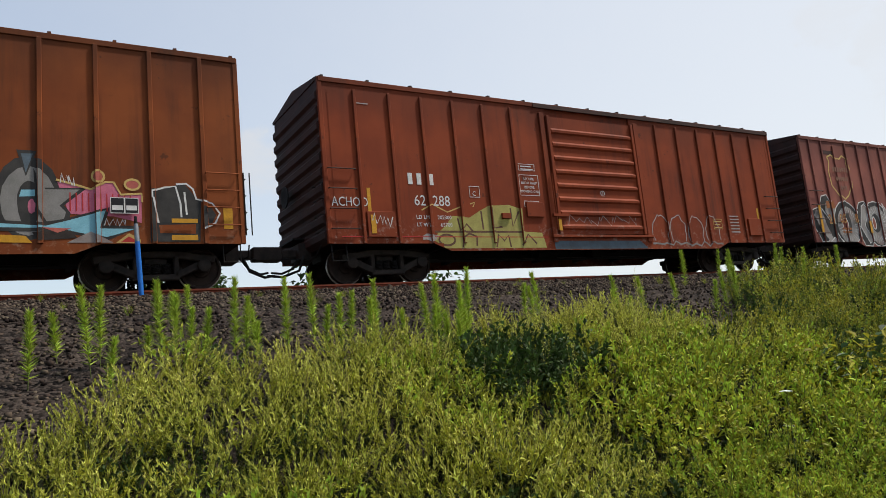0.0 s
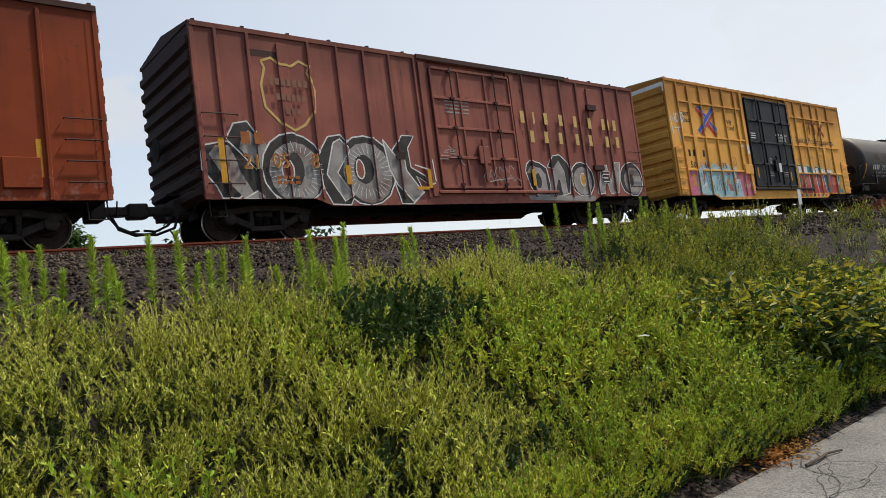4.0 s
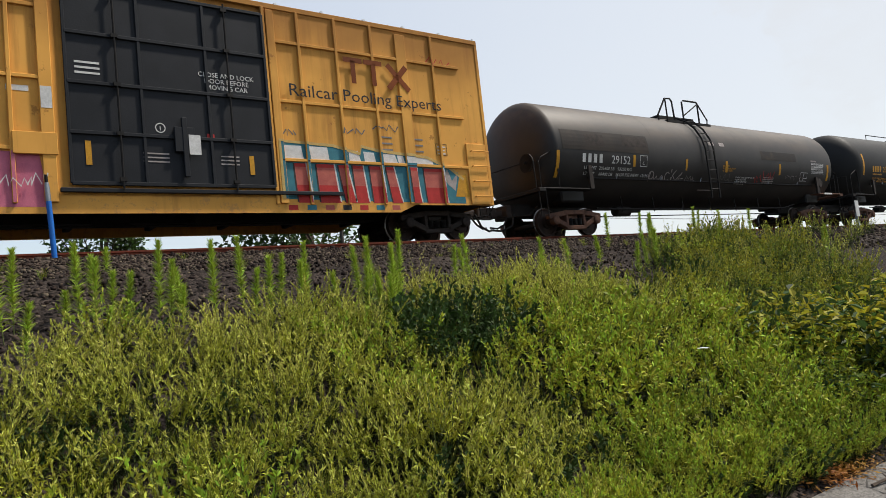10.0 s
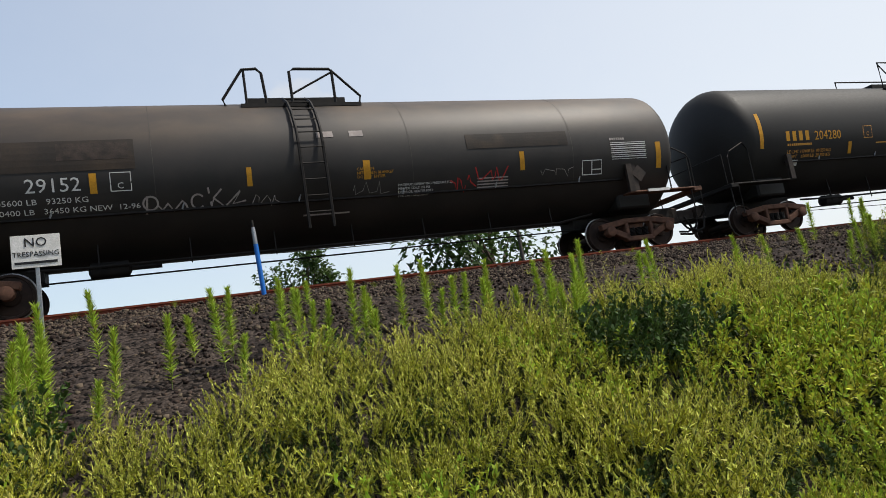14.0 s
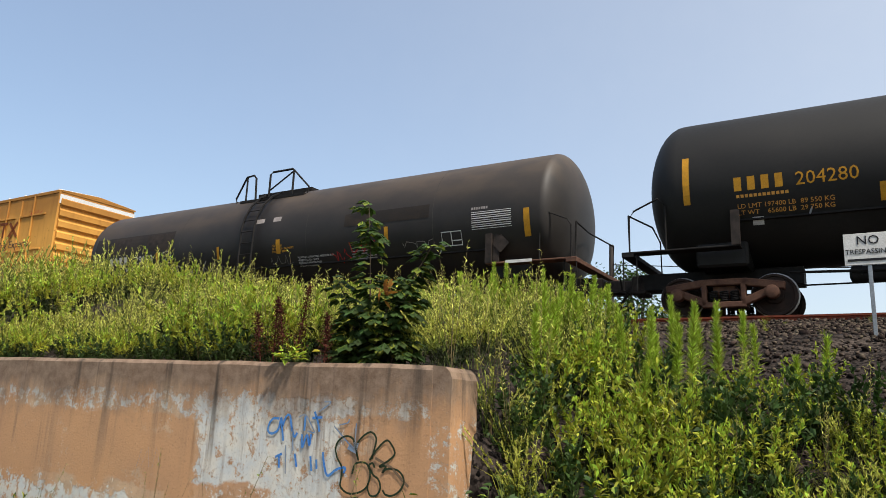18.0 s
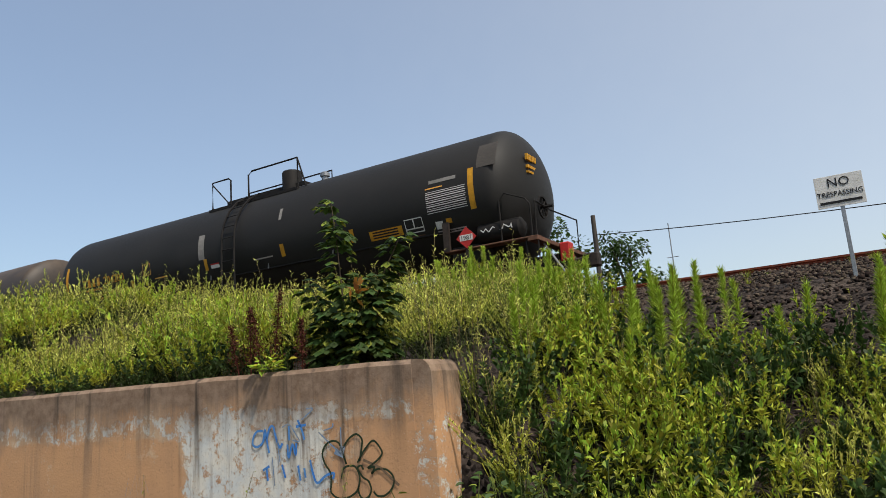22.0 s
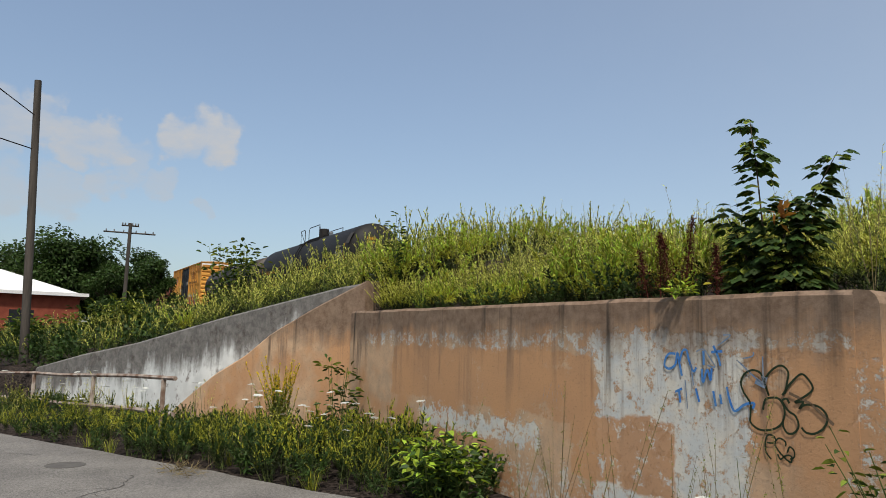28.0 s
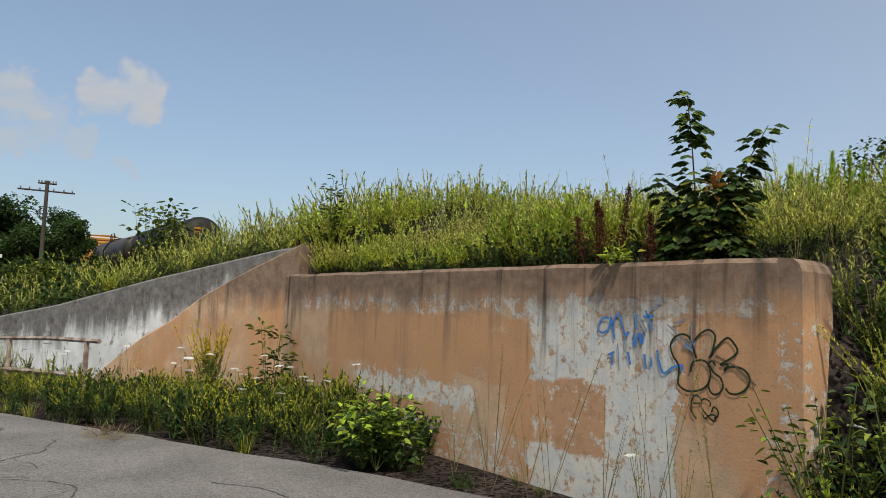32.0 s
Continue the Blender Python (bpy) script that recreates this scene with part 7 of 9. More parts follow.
    boxes("white_board", [(76.5 - x0, 77.15 - x0, -1.6, -1.58, 1.26, 1.33)], M["white"], c)
    boxes("placard_post", [(76.15 - x0, 76.3 - x0, -1.54, -1.5, 1.3, 2.1)], M["truck_dark"], c)
    return c


def last_tank():
    c, r, zc, lx = tank_car("tank_car", "matt black tank car with amber stencilling, last of the train", 79.65, 17.95, 1.55, 16.35, 7.35, M["truck_rust"], 3.6, 1.66, 2.73)
    x0 = 79.8
    z0 = zc + math.sqrt(r * r - 0.9) + 0.02
    bm = bmesh.new()
    tube(bm, [(7.4, -0.95, z0), (7.4, -0.95, z0 + 0.88), (8.1, -0.95, z0 + 0.88), (8.2, -0.95, z0 + 0.81), (8.2, -0.95, z0)], 0.026, 6)
    tube(bm, [(7.42, -0.95, z0 + 0.8), (8.15, -0.95, z0 + 0.05)], 0.02, 6)
    tube(bm, [(8.95, -0.95, z0), (8.95, -0.95, z0 + 0.80), (9.1, -0.95, z0 + 0.90), (10.9, -0.95, z0 + 0.90), (10.9, -0.95, z0)], 0.026, 6)
    tube(bm, [(10.9, -0.95, z0 + 0.90), (11.2, -0.95, z0)], 0.024, 6)
    tube(bm, [(7.4, 0.6, z0), (7.4, 0.6, z0 + 0.88), (10.9, 0.6, z0 + 0.88), (10.9, 0.6, z0)], 0.024, 6)
    part("platform_rail", bm, M["steel_dark"], c)
    bm = bmesh.new()
    lathe(bm, [(z0 - 0.1, 0.3), (z0 + 0.72, 0.3), (z0 + 0.77, 0.27)], 20, "z", (10.15, -0.35, 0))
    part("valve_housing", bm, M["steel_dark"], c, smooth=True)
    bm = bmesh.new()
    lathe(bm, [(z0 - 0.2, 0.10), (z0 + 0.30, 0.10), (z0 + 0.32, 0.14), (z0 + 0.42, 0.14), (z0 + 0.46, 0.08)], 16, "z", (11.45, -0.4, 0))
    part("relief_valve", bm, M["galv"], c, smooth=True)
    Y, W = M["yellow"], M["white"]
    wrap_bars(81.72 - x0, 3.5 - 16.5, 0.98, 0.27, 4, r, zc, Y, c, gap=0.45, name="reporting_mark")
    wrap_text("204280", 82.8 - x0, 3.5 - 16.5, 0.36, r, zc, Y, c, wide=0.98, name="car_number")
    wrap_bars(81.75 - x0, -1.2 - 16.5, 0.95, 0.06, 12, r, zc, M["orange"], c)
    wrap_text("LD LMT 197400 LB  89 550 KG", 81.75 - x0, -8.5 - 16.5, 0.13, r, zc, M["orange"], c)
    wrap_text("LT WT    65600 LB  29 750 KG", 81.75 - x0, -13 - 16.5, 0.13, r, zc, M["orange"], c)
    patch(c, 82.0 - x0, 82.2 - x0, -21 - 16.5, -15 - 16.5, r, zc, W, "paper_label", "white paper label")
    for a, b, lo, hi in ((80.75, 80.88, -2.5, 32), (84.15, 84.28, -12, 0), (87.55, 87.68, -6, 6), (90.55, 90.69, -8, 4), (92.95, 93.08, -9, 3), (96.52, 96.67, -2.5, 32)):
        patch(c, a - x0, b - x0, lo - 16.5, hi - 16.5, r, zc, Y, "reflector", "amber strip")
    wrap_lines([[(84.8 - x0, 0), (85.15 - x0, 0), (85.15 - x0, 0.34), (84.8 - x0, 0.34), (84.8 - x0, 0)]], 3 - 16.5, r, zc, 0.02, M["orange"], c, "plate_box")
    wrap_text("C", 84.9 - x0, 5 - 16.5, 0.16, r, zc, M["orange"], c)
    patch(c, 93.75 - x0 - 0.2, 94.75 - x0 - 0.2, -2 - 26, 6.5 - 26, r, zc, M["yellow"], "warning_panel", "yellow emergency notice")
    for i in range(3):
        wrap_bars(93.85 - x0 - 0.2, -0.5 + 2.3 * i - 26, 0.8, 0.05, 10, r + 0.003, zc, M["blackpaint"], c)
    wrap_lines([[(94.85 - x0 - 0.2, 0), (95.35 - x0 - 0.2, 0), (95.35 - x0 - 0.2, 0.34), (94.85 - x0 - 0.2, 0.34), (94.85 - x0 - 0.2, 0)], [(95.1 - x0 - 0.2, 0.1), (95.1 - x0 - 0.2, 0.34)], [(94.85 - x0 - 0.2, 0.1), (95.35 - x0 - 0.2, 0.1)]], -2 - 26, r, zc, 0.03, W, c, "consolidated_stencil")
    for i in range(11):
        wrap_bars(95.55 - x0 - 0.2, 6 + 1.75 * i - 21.5, 1.1, 0.03 if i % 2 else 0.018, 1 if i % 2 == 0 else 9, r, zc, W, c, gap=0.12 if i % 2 else 0.0, name="test_table_bar")
    wrap_bars(95.55 - x0 - 0.2, 26.5 - 21.5, 0.5, 0.04, 7, r, zc, M["orange"], c)
    patch(c, 95.65 - x0 - 0.2, 96.4 - x0 - 0.2, 31 - 21.5, 34 - 21.5, r, zc, M["grey"], "painted_out_mark", "grey paint-out")
    for i in range(2):
        wrap_bars(94.9 - x0 - 0.2, -6 - 2 * i - 26, 0.45, 0.04, 8, r, zc, M["truck_rust"], c)
        wrap_bars(95.7 - x0 - 0.2, -6.5 - 2 * i - 26, 0.8, 0.05, 9, r, zc, M["fadewhite"], c)
    patch(c, 95.7 - x0 - 0.2, 95.9 - x0 - 0.2, -3.5 - 26, 3 - 26, r, zc, W, "paper_label", "white and green label")
    patch(c, 96.0 - x0 - 0.2, 96.15 - x0 - 0.2, 0 - 26, 4 - 26, r, zc, Y, "paper_label")
    patch(c, 87.8 - x0, 88.15 - x0, -5 - 16.5, 0 - 16.5, r, zc, W, "warning_label", "white label with red heading")
    patch(c, 87.8 - x0, 88.15 - x0, -1.4 - 16.5, 0 - 16.5, r + 0.003, zc, M["red"], "warning_label_heading")
    wrap_bars(89.5 - x0, -6 - 16.5, 0.75, 0.05, 12, r, zc, M["fadewhite"], c)
    wrap_bars(85.3 - x0, -3 - 16.5, 0.6, 0.04, 10, r, zc, M["orange"], c)
    patch(c, 87.35 - x0, 87.6 - x0, 6 - 16.5, 32 - 16.5, r, zc, M["grey"], "splash_stain", "pale grey run", lift=0.004)
    patch(c, 90.55 - x0, 90.65 - x0, 28 - 16.5, 40 - 16.5, r, zc, M["grey"], "splash_stain", "pale grey run", lift=0.004)
    # flammable placard with its number, air reservoir, end-of-train marker
    q = 96.35 - x0
    bm = bmesh.new()
    prism(bm, [(q - 0.26, 1.54), (q, 1.28), (q + 0.26, 1.54), (q, 1.80)], -1.62, -1.605)
    pl = part("placard", bm, M["red"], c, "red diamond hazard placard")
    boxes("placard_field", [(q - 0.17, q + 0.17, -1.625, -1.621, 1.47, 1.61)], W, pl)
    text("1987", q, 1.485, 0.15, M["blackpaint"], c, y=-1.628, align="CENTER", name="placard_number")
    boxes("placard_post", [(q - 0.05, q + 0.05, -1.6, -1.56, 1.0, 1.4)], M["truck_dark"], c)
    bm = bmesh.new()
    lathe(bm, [(16.7, 0.1), (16.78, 0.24), (17.8, 0.24), (17.9, 0.1)], 18, "x", (0, -1.25, 1.62))
    part("air_reservoir", bm, M["steel_dark"], c, "black air reservoir with white scrawl", smooth=True)
    spray(c, [scribble(16.9, 1.6, 0.3, 0.12, 6, 3), scribble(17.4, 1.6, 0.3, 0.12, 6, 4)], 0.025, W, y=-1.496)
    hand_wheel(c, 18.1, -0.6, 2.15)
    boxes("train_end_marker", [(18.3, 18.55, -0.35, -0.05, 0.85, 1.3)], M["red"], c, "red end-of-train marker", bevel=0.03)
    bm = bmesh.new()
    tube(bm, [(18.2, -1.0, 1.2), (18.7, -1.15, 0.45)], 0.025, 5)
    part("uncoupling_lever", bm, M["galv"], c)
    # end lettering seen as it leaves
    for y0_, w_, a_, b_ in ((-0.75, 0.55, 3.35, 3.5), (-0.75, 0.5, 3.15, 3.22), (-0.75, 0.5, 3.02, 3.08)):
        for k in range(6):
            boxes("lettering_bar", [(17.84, 17.9, y0_ + k * w_ / 6, y0_ + (k + 0.7) * w_ / 6, a_, b_)], M["yellow"], c)
    patch(c, 16.95, 17.45, 14, 38, r, zc, M["tank_grey"], "splash_stain", "pale grey worn field", lift=0.004, n=8)
    return c


for build in (lead_boxcar, oxide_boxcar, maroon_boxcar, yellow_boxcar, first_tank, last_tank):
    build()


# ---- lineside things ----
def stake():
    s = new("marker_stake")
    s.location = (2.86, 13.95, 3.33)
    s.rotation_euler = (0, radians(-2.5), 0)
    tagged(s, "slim bright blue plastic marker stake with white tip", "stake")
    bm = bmesh.new()
    lathe(bm, [(-0.3, 0.045), (1.05, 0.045)], 10, "z")
    part("shaft", bm, M["post_blue"], s, smooth=True)
    bm = bmesh.new()
    lathe(bm, [(1.05, 0.044), (1.30, 0.042), (1.38, 0.036)], 10, "z")
    part("upper_sleeve", bm, M["galv"], s, "pale grey sleeve", smooth=True)
    bm = bmesh.new()
    lathe(bm, [(1.38, 0.03), (1.52, 0.026)], 10, "z")
    part("tip", bm, M["steel_dark"], s, smooth=True)


def sign():
    s = new("warning_sign")
    s.location = (-0.21, 9.45, 2.47)
    tagged(s, "white no-trespassing sign on a galvanised post", "sign")
    bm = bmesh.new()
    box(bm, -0.25, 0.25, -0.02, -0.012, 0.99, 1.37)
    part("plate", bm, M["white"], s, "white metal plate", bevel=0.002)
    K = M["blackpaint"]
    text("NO", 0, 1.235, 0.15, K, s, y=-0.024, align="CENTER")
    text("TRESPASSING", 0, 1.12, 0.085, K, s, y=-0.024, wide=0.93, align="CENTER")
    blocks(s, -0.22, 1.035, 0.44, 0.035, 18, K, y=-0.024)
    bm = bmesh.new()
    box(bm, -0.022, 0.022, -0.012, 0.018, -0.3, 1.33)
    part("post", bm, M["galv"], s, "galvanised channel post", bevel=0.004)


def marker_post():
    s = new("mile_post")
    s.location = (32.0, 13.47, 3.25)
    tagged(s, "small white lineside marker post", "post")
    bm = bmesh.new()
    box(bm, -0.05, 0.05, -0.05, 0.05, -0.2, 0.75)
    part("post", bm, M["galv"], s, bevel=0.01)
    boxes("plate", [(-0.15, 0.15, -0.07, -0.052, 0.6, 1.25)], M["white"], s, "white plate")


stake()
sign()
marker_post()


# ---- plants ----
class Heap:
    """Many small faces gathered into one mesh."""

    def __init__(self):
        self.v, self.q, self.m, self.n = [], [], [], 0

    def add(self, tpl, x, y, z, turn=0.0, size=1.0, tilt=(0.0, 0.0), tall=1.0):
        v, q, m = tpl
        c, s = math.cos(turn), math.sin(turn)
        p = v * (size, size, size * tall)
        w = np.empty_like(p)
        w[:, 0] = c * p[:, 0] - s * p[:, 1] + tilt[0] * p[:, 2] + x
        w[:, 1] = s * p[:, 0] + c * p[:, 1] + tilt[1] * p[:, 2] + y
        w[:, 2] = p[:, 2] + z
        self.v.append(w)
        self.q.append(q + self.n)
        self.m.append(m)
        self.n += len(v)

    def mesh(self, name, materials):
        v, q, m = np.concatenate(self.v), np.concatenate(self.q), np.concatenate(self.m)
        me = bpy.data.meshes.new(name)
        me.vertices.add(len(v))
        me.vertices.foreach_set("co", v.astype(np.float32).ravel())
        keep = np.ones(q.shape, bool)
        keep[:, 3] = q[:, 3] != q[:, 2]  # a repeated last corner marks a triangle
        starts = np.concatenate([[0], np.cumsum(keep.sum(1))[:-1]])
        me.loops.add(int(keep.sum()))
        me.loops.foreach_set("vertex_index", q[keep].astype(np.int32))
        me.polygons.add(len(q))
        me.polygons.foreach_set("loop_start", starts.astype(np.int32))
        me.polygons.foreach_set("material_index", m.astype(np.int32))
        me.update(calc_edges=True)
        for k in materials:
            me.materials.append(M[k])
        return me


def unit(a):
    return a / np.maximum(np.linalg.norm(a, axis=-1, keepdims=True), 1e-9)


def leaves(rng, base, way, length, width, droop=0.2):
    """Diamond leaves: four corners each."""
    n = len(base)
    way = unit(way)
    side = unit(np.cross(way, rng.normal(size=(n, 3)) * 0.5 + (0, 0, 1.0)))
    mid = base + way * (length * 0.45)[:, None]
    tip = base + way * length[:, None] - np.array([0, 0, 1.0]) * (droop * length)[:, None]
    v = np.stack([base, mid + side * (width / 2)[:, None], tip, mid - side * (width / 2)[:, None]], 1).reshape(-1, 3)
    return v, np.arange(4 * n).reshape(-1, 4)


def blades(rng, base, way, length, width, droop=0.2):
    """Narrow pointed leaves: three corners each."""
    n = len(base)
    way = unit(way)
    side = unit(np.cross(way, rng.normal(size=(n, 3)))) * (width / 2)[:, None]
    tip = base + way * length[:, None] - np.array([0, 0, 1.0]) * (droop * length)[:, None]
    v = np.stack([base + side, base - side, tip], 1).reshape(-1, 3)
    i = np.arange(3 * n).reshape(-1, 3)
    return v, np.concatenate([i, i[:, 2:]], 1)


def strip(rng, pts, w):
    """A flat thin stem."""
    pts = np.asarray(pts, float)
    a = rng.uniform(0, 3.14)
    s = np.array([math.cos(a), math.sin(a), 0]) * w
    v = np.concatenate([pts - s, pts + s])
    k = len(pts)
    return v, np.array([(i, i + 1, k + i + 1, k + i) for i in range(k - 1)])


def stem(pts, r0, r1):
    """A thin three-sided stem."""
    pts = np.asarray(pts, float)
    k = len(pts)
    ang = np.array([0, 2.094, 4.189])
    r = np.linspace(r0, r1, k)
    ring = pts[:, None, :] + np.stack([np.cos(ang), np.sin(ang), np.zeros(3)], -1)[None] * r[:, None, None]
    v = ring.reshape(-1, 3)
    q = [(i * 3 + j, i * 3 + (j + 1) % 3, (i + 1) * 3 + (j + 1) % 3, (i + 1) * 3 + j) for i in range(k - 1) for j in range(3)]
    return v, np.array(q)


def join(pieces):
    vs, qs, ms, n = [], [], [], 0
    for v, q, m in pieces:
        vs.append(v)
        qs.append(q + n)
        ms.append(np.full(len(q), m) if np.isscalar(m) else m)
        n += len(v)
    return np.concatenate(vs), np.concatenate(qs), np.concatenate(ms)


def t_bushy(seed, h, stems=14, per=38, spread=0.55, leaf=(0.035, 0.07), width=(0.011, 0.019), top=0.5, up=0.7, under=0.0, fine=False):
    """A bushy annual weed: many leaning stems with small narrow leaves, paler at the tips, shade painted into the
    lowest.
    """
    rng = np.random.default_rng(seed)
    out = []
    for i in range(stems):
        a, lean = rng.uniform(0, 6.28), rng.uniform(0.05, spread)
        d = np.array([math.cos(a) * lean, math.sin(a) * lean, 1.0])
        d /= np.linalg.norm(d)
        ln = h * rng.uniform(0.55, 1.0)
        b = np.array([rng.uniform(-0.07, 0.07), rng.uniform(-0.07, 0.07), 0])
        pts = [b + d * ln * t + np.array([0, 0, -0.12 * ln * lean * t * t]) + np.array([math.cos(a), math.sin(a), 0]) * 0.10 * ln * t * t for t in (0, 0.5, 1.0)]
        out.append((*strip(rng, pts, 0.003), 2))
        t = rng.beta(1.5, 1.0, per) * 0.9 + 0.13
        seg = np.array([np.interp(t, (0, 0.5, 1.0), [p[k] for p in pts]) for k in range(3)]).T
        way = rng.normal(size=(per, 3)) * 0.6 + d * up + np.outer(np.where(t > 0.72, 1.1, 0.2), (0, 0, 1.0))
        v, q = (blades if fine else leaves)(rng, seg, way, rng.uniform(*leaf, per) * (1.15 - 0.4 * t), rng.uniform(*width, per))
        # slot 3: lowest leaves, coloured as if in shade
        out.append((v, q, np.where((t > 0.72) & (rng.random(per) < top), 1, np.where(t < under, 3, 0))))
    return join(out)


def t_spike(seed, h):
    """A tall single-stemmed weed with whorls of narrow leaves."""
    rng = np.random.default_rng(seed)
    bend = rng.uniform(-0.05, 0.05, 2)
    pts = [np.array([bend[0] * t * t, bend[1] * t * t, h * t]) for t in (0, 0.35, 0.7, 1.0)]
    st = stem(pts, 0.005, 0.0025)
    n = int(330 * h + 80)
    t = np.sort(rng.beta(1.6, 1.0, n)) * 0.88 + 0.12
    seg = np.array([np.interp(t, (0, 0.35, 0.7, 1.0), [p[k] for p in pts]) for k in range(3)]).T
    a = np.arange(n) * 2.4
    way = np.stack([np.cos(a), np.sin(a), 0.75 + 0.9 * t ** 3 + rng.normal(size=n) * 0.25], -1)
    ln = (0.11 - 0.04 * t ** 2) * rng.uniform(0.75, 1.2, n)
    v, q = blades(rng, seg, way, ln, rng.uniform(0.009, 0.015, n), 0.22)
    return st, (v, q)


def t_broad(seed, h, stems=7, per=16, leaf=(0.06, 0.10), ratio=0.5, spread=0.8, low=0.15):
    """A leafy shrub: leaves folded along the midrib."""
    rng = np.random.default_rng(seed)
    out = []
    for i in range(stems):
        a, lean = rng.uniform(0, 6.28), rng.uniform(0.1, spread)
        d = np.array([math.cos(a) * lean, math.sin(a) * lean, 1.0])
        d /= np.linalg.norm(d)
        ln = h * rng.uniform(0.6, 1.0)
        pts = [d * ln * t + np.array([0, 0, -0.1 * ln * lean * t * t]) for t in (0, 0.5, 1.0)]
        out.append((*stem(pts, 0.009, 0.003), 2))
        t = rng.uniform(low, 1.0, per)
        seg = np.array([np.interp(t, (0, 0.5, 1.0), [p[k] for p in pts]) for k in range(3)]).T
        way = unit(rng.normal(size=(per, 3)) * (1, 1, 0.35) + d * 0.3 + (0, 0, 0.1))
        L = rng.uniform(*leaf, per)
        seg = seg + way * (L * rng.uniform(0.2, 1.6, per))[:, None]
        side = unit(np.cross(way, rng.normal(size=(per, 3)) * 0.25 + (0, 0, 1.0)))
        upv = np.cross(side, way)
        tip = seg + way * L[:, None] - np.array([0, 0, 1]) * (0.25 * L)[:, None]
        for s in (-1, 1):
            m1 = seg + way * (0.3 * L)[:, None] + side * (s * L * ratio * 0.5)[:, None] + upv * (0.1 * L)[:, None]
            m2 = seg + way * (0.68 * L)[:, None] + side * (s * L * ratio * 0.38)[:, None] + upv * (0.06 * L)[:, None] - np.array([0, 0, 1]) * (0.08 * L)[:, None]
            v = np.stack([seg, m1, m2, tip], 1).reshape(-1, 3)
            out.append((v, np.arange(4 * per).reshape(-1, 4), (rng.random(per) < np.where(t > 0.6, 0.55, 0.08)).astype(int)))
    return join(out)


def t_grass(seed, h, n=46, spread=0.10):
    rng = np.random.default_rng(seed)
    a = rng.uniform(0, 6.28, n)
    b = np.stack([np.cos(a), np.sin(a), np.zeros(n)], -1) * rng.uniform(0, spread, n)[:, None]
    d = np.stack([np.cos(a) * 0.4, np.sin(a) * 0.4, np.ones(n)], -1) + rng.normal(size=(n, 3)) * 0.2
    ln = h * rng.uniform(0.5, 1.0, n)
    w = rng.uniform(0.004, 0.008, n)
    d = unit(d)
    s = unit(np.cross(d, (0, 0, 1.0))) * (w / 2)[:, None]
    m = b + d * (0.6 * ln)[:, None]
    t = b + d * ln[:, None] + np.stack([np.cos(a), np.sin(a), -np.ones(n)], -1) * (0.22 * ln)[:, None]
    v1 = np.stack([b - s, b + s, m + s, m - s], 1)
    v2 = np.stack([m - s, m + s, t + s * 0.15, t - s * 0.15], 1)
    v = np.concatenate([v1, v2]).reshape(-1, 3)
    return v, np.arange(len(v)).reshape(-1, 4), np.tile((rng.random(n) < 0.3).astype(int), 2)


def t_wisp(seed, h):
    """A fine upright stalk with loose pale seed heads."""
    rng = np.random.default_rng(seed)
    out = []
    for i in range(4):
        d = np.array([rng.uniform(-0.2, 0.2), rng.uniform(-0.2, 0.2), 1.0])
        ln = h * rng.uniform(0.7, 1)
        pts = [d * ln * t for t in (0, 0.5, 1)]
        out.append((*stem(pts, 0.003, 0.001), 2))
        n = 34
        t = rng.uniform(0.35, 1.0, n)
        v, q = leaves(rng, np.outer(t * ln, d), rng.normal(size=(n, 3)) * 0.6 + (0, 0, 0.7), rng.uniform(0.03, 0.06, n), rng.uniform(0.004, 0.008, n))
        out.append((v, q, (t > 0.6).astype(int)))
    return join(out)


BORDER = ([-60, -12, -6, -4.5, -3.4, -2.4, -0.4, 0.7, 1.2, 1.6, 2.2, 3.7, 4.9, 5.7, 7.0, 8.8, 9.6, 10.6, 11.5, 14, 17, 22, 60],
          [12.6, 12.8, 12.2, 10.6, 8.8, 7.5, 6.95, 6.4, 6.35, 6.7, 7.15, 7.4, 7.3, 7.7, 7.9, 7.7, 7.0, 7.1, 8.4, 9.2, 9.8, 10.2, 11.0])


def wall_front(x):
    return float(np.interp(x, [-40, -21, -14.3, -10.75, -2.9], [-8.0, 0.2, 2.95, 4.62, 4.9]))


def bare(x, y, seed=0):
    return noise.noise((x * 0.8, y * 0.8, 5.0 + seed))


rng0 = np.random.default_rng(11)
R0 = random.Random(5)
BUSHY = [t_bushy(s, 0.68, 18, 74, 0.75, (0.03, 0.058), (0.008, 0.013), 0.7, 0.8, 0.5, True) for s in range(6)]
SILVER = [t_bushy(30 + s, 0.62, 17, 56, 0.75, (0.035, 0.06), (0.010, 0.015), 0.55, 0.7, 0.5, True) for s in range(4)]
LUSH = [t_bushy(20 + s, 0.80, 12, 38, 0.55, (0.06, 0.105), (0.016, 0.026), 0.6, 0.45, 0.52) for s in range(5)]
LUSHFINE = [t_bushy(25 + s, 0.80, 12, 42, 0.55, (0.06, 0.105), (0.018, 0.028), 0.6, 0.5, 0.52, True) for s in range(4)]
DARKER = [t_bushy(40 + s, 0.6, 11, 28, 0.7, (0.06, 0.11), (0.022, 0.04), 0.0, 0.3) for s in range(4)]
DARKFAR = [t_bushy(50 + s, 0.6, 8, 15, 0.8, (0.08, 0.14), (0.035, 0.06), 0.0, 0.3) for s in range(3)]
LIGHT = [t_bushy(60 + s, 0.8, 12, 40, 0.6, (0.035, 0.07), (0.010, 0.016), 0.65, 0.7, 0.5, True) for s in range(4)]
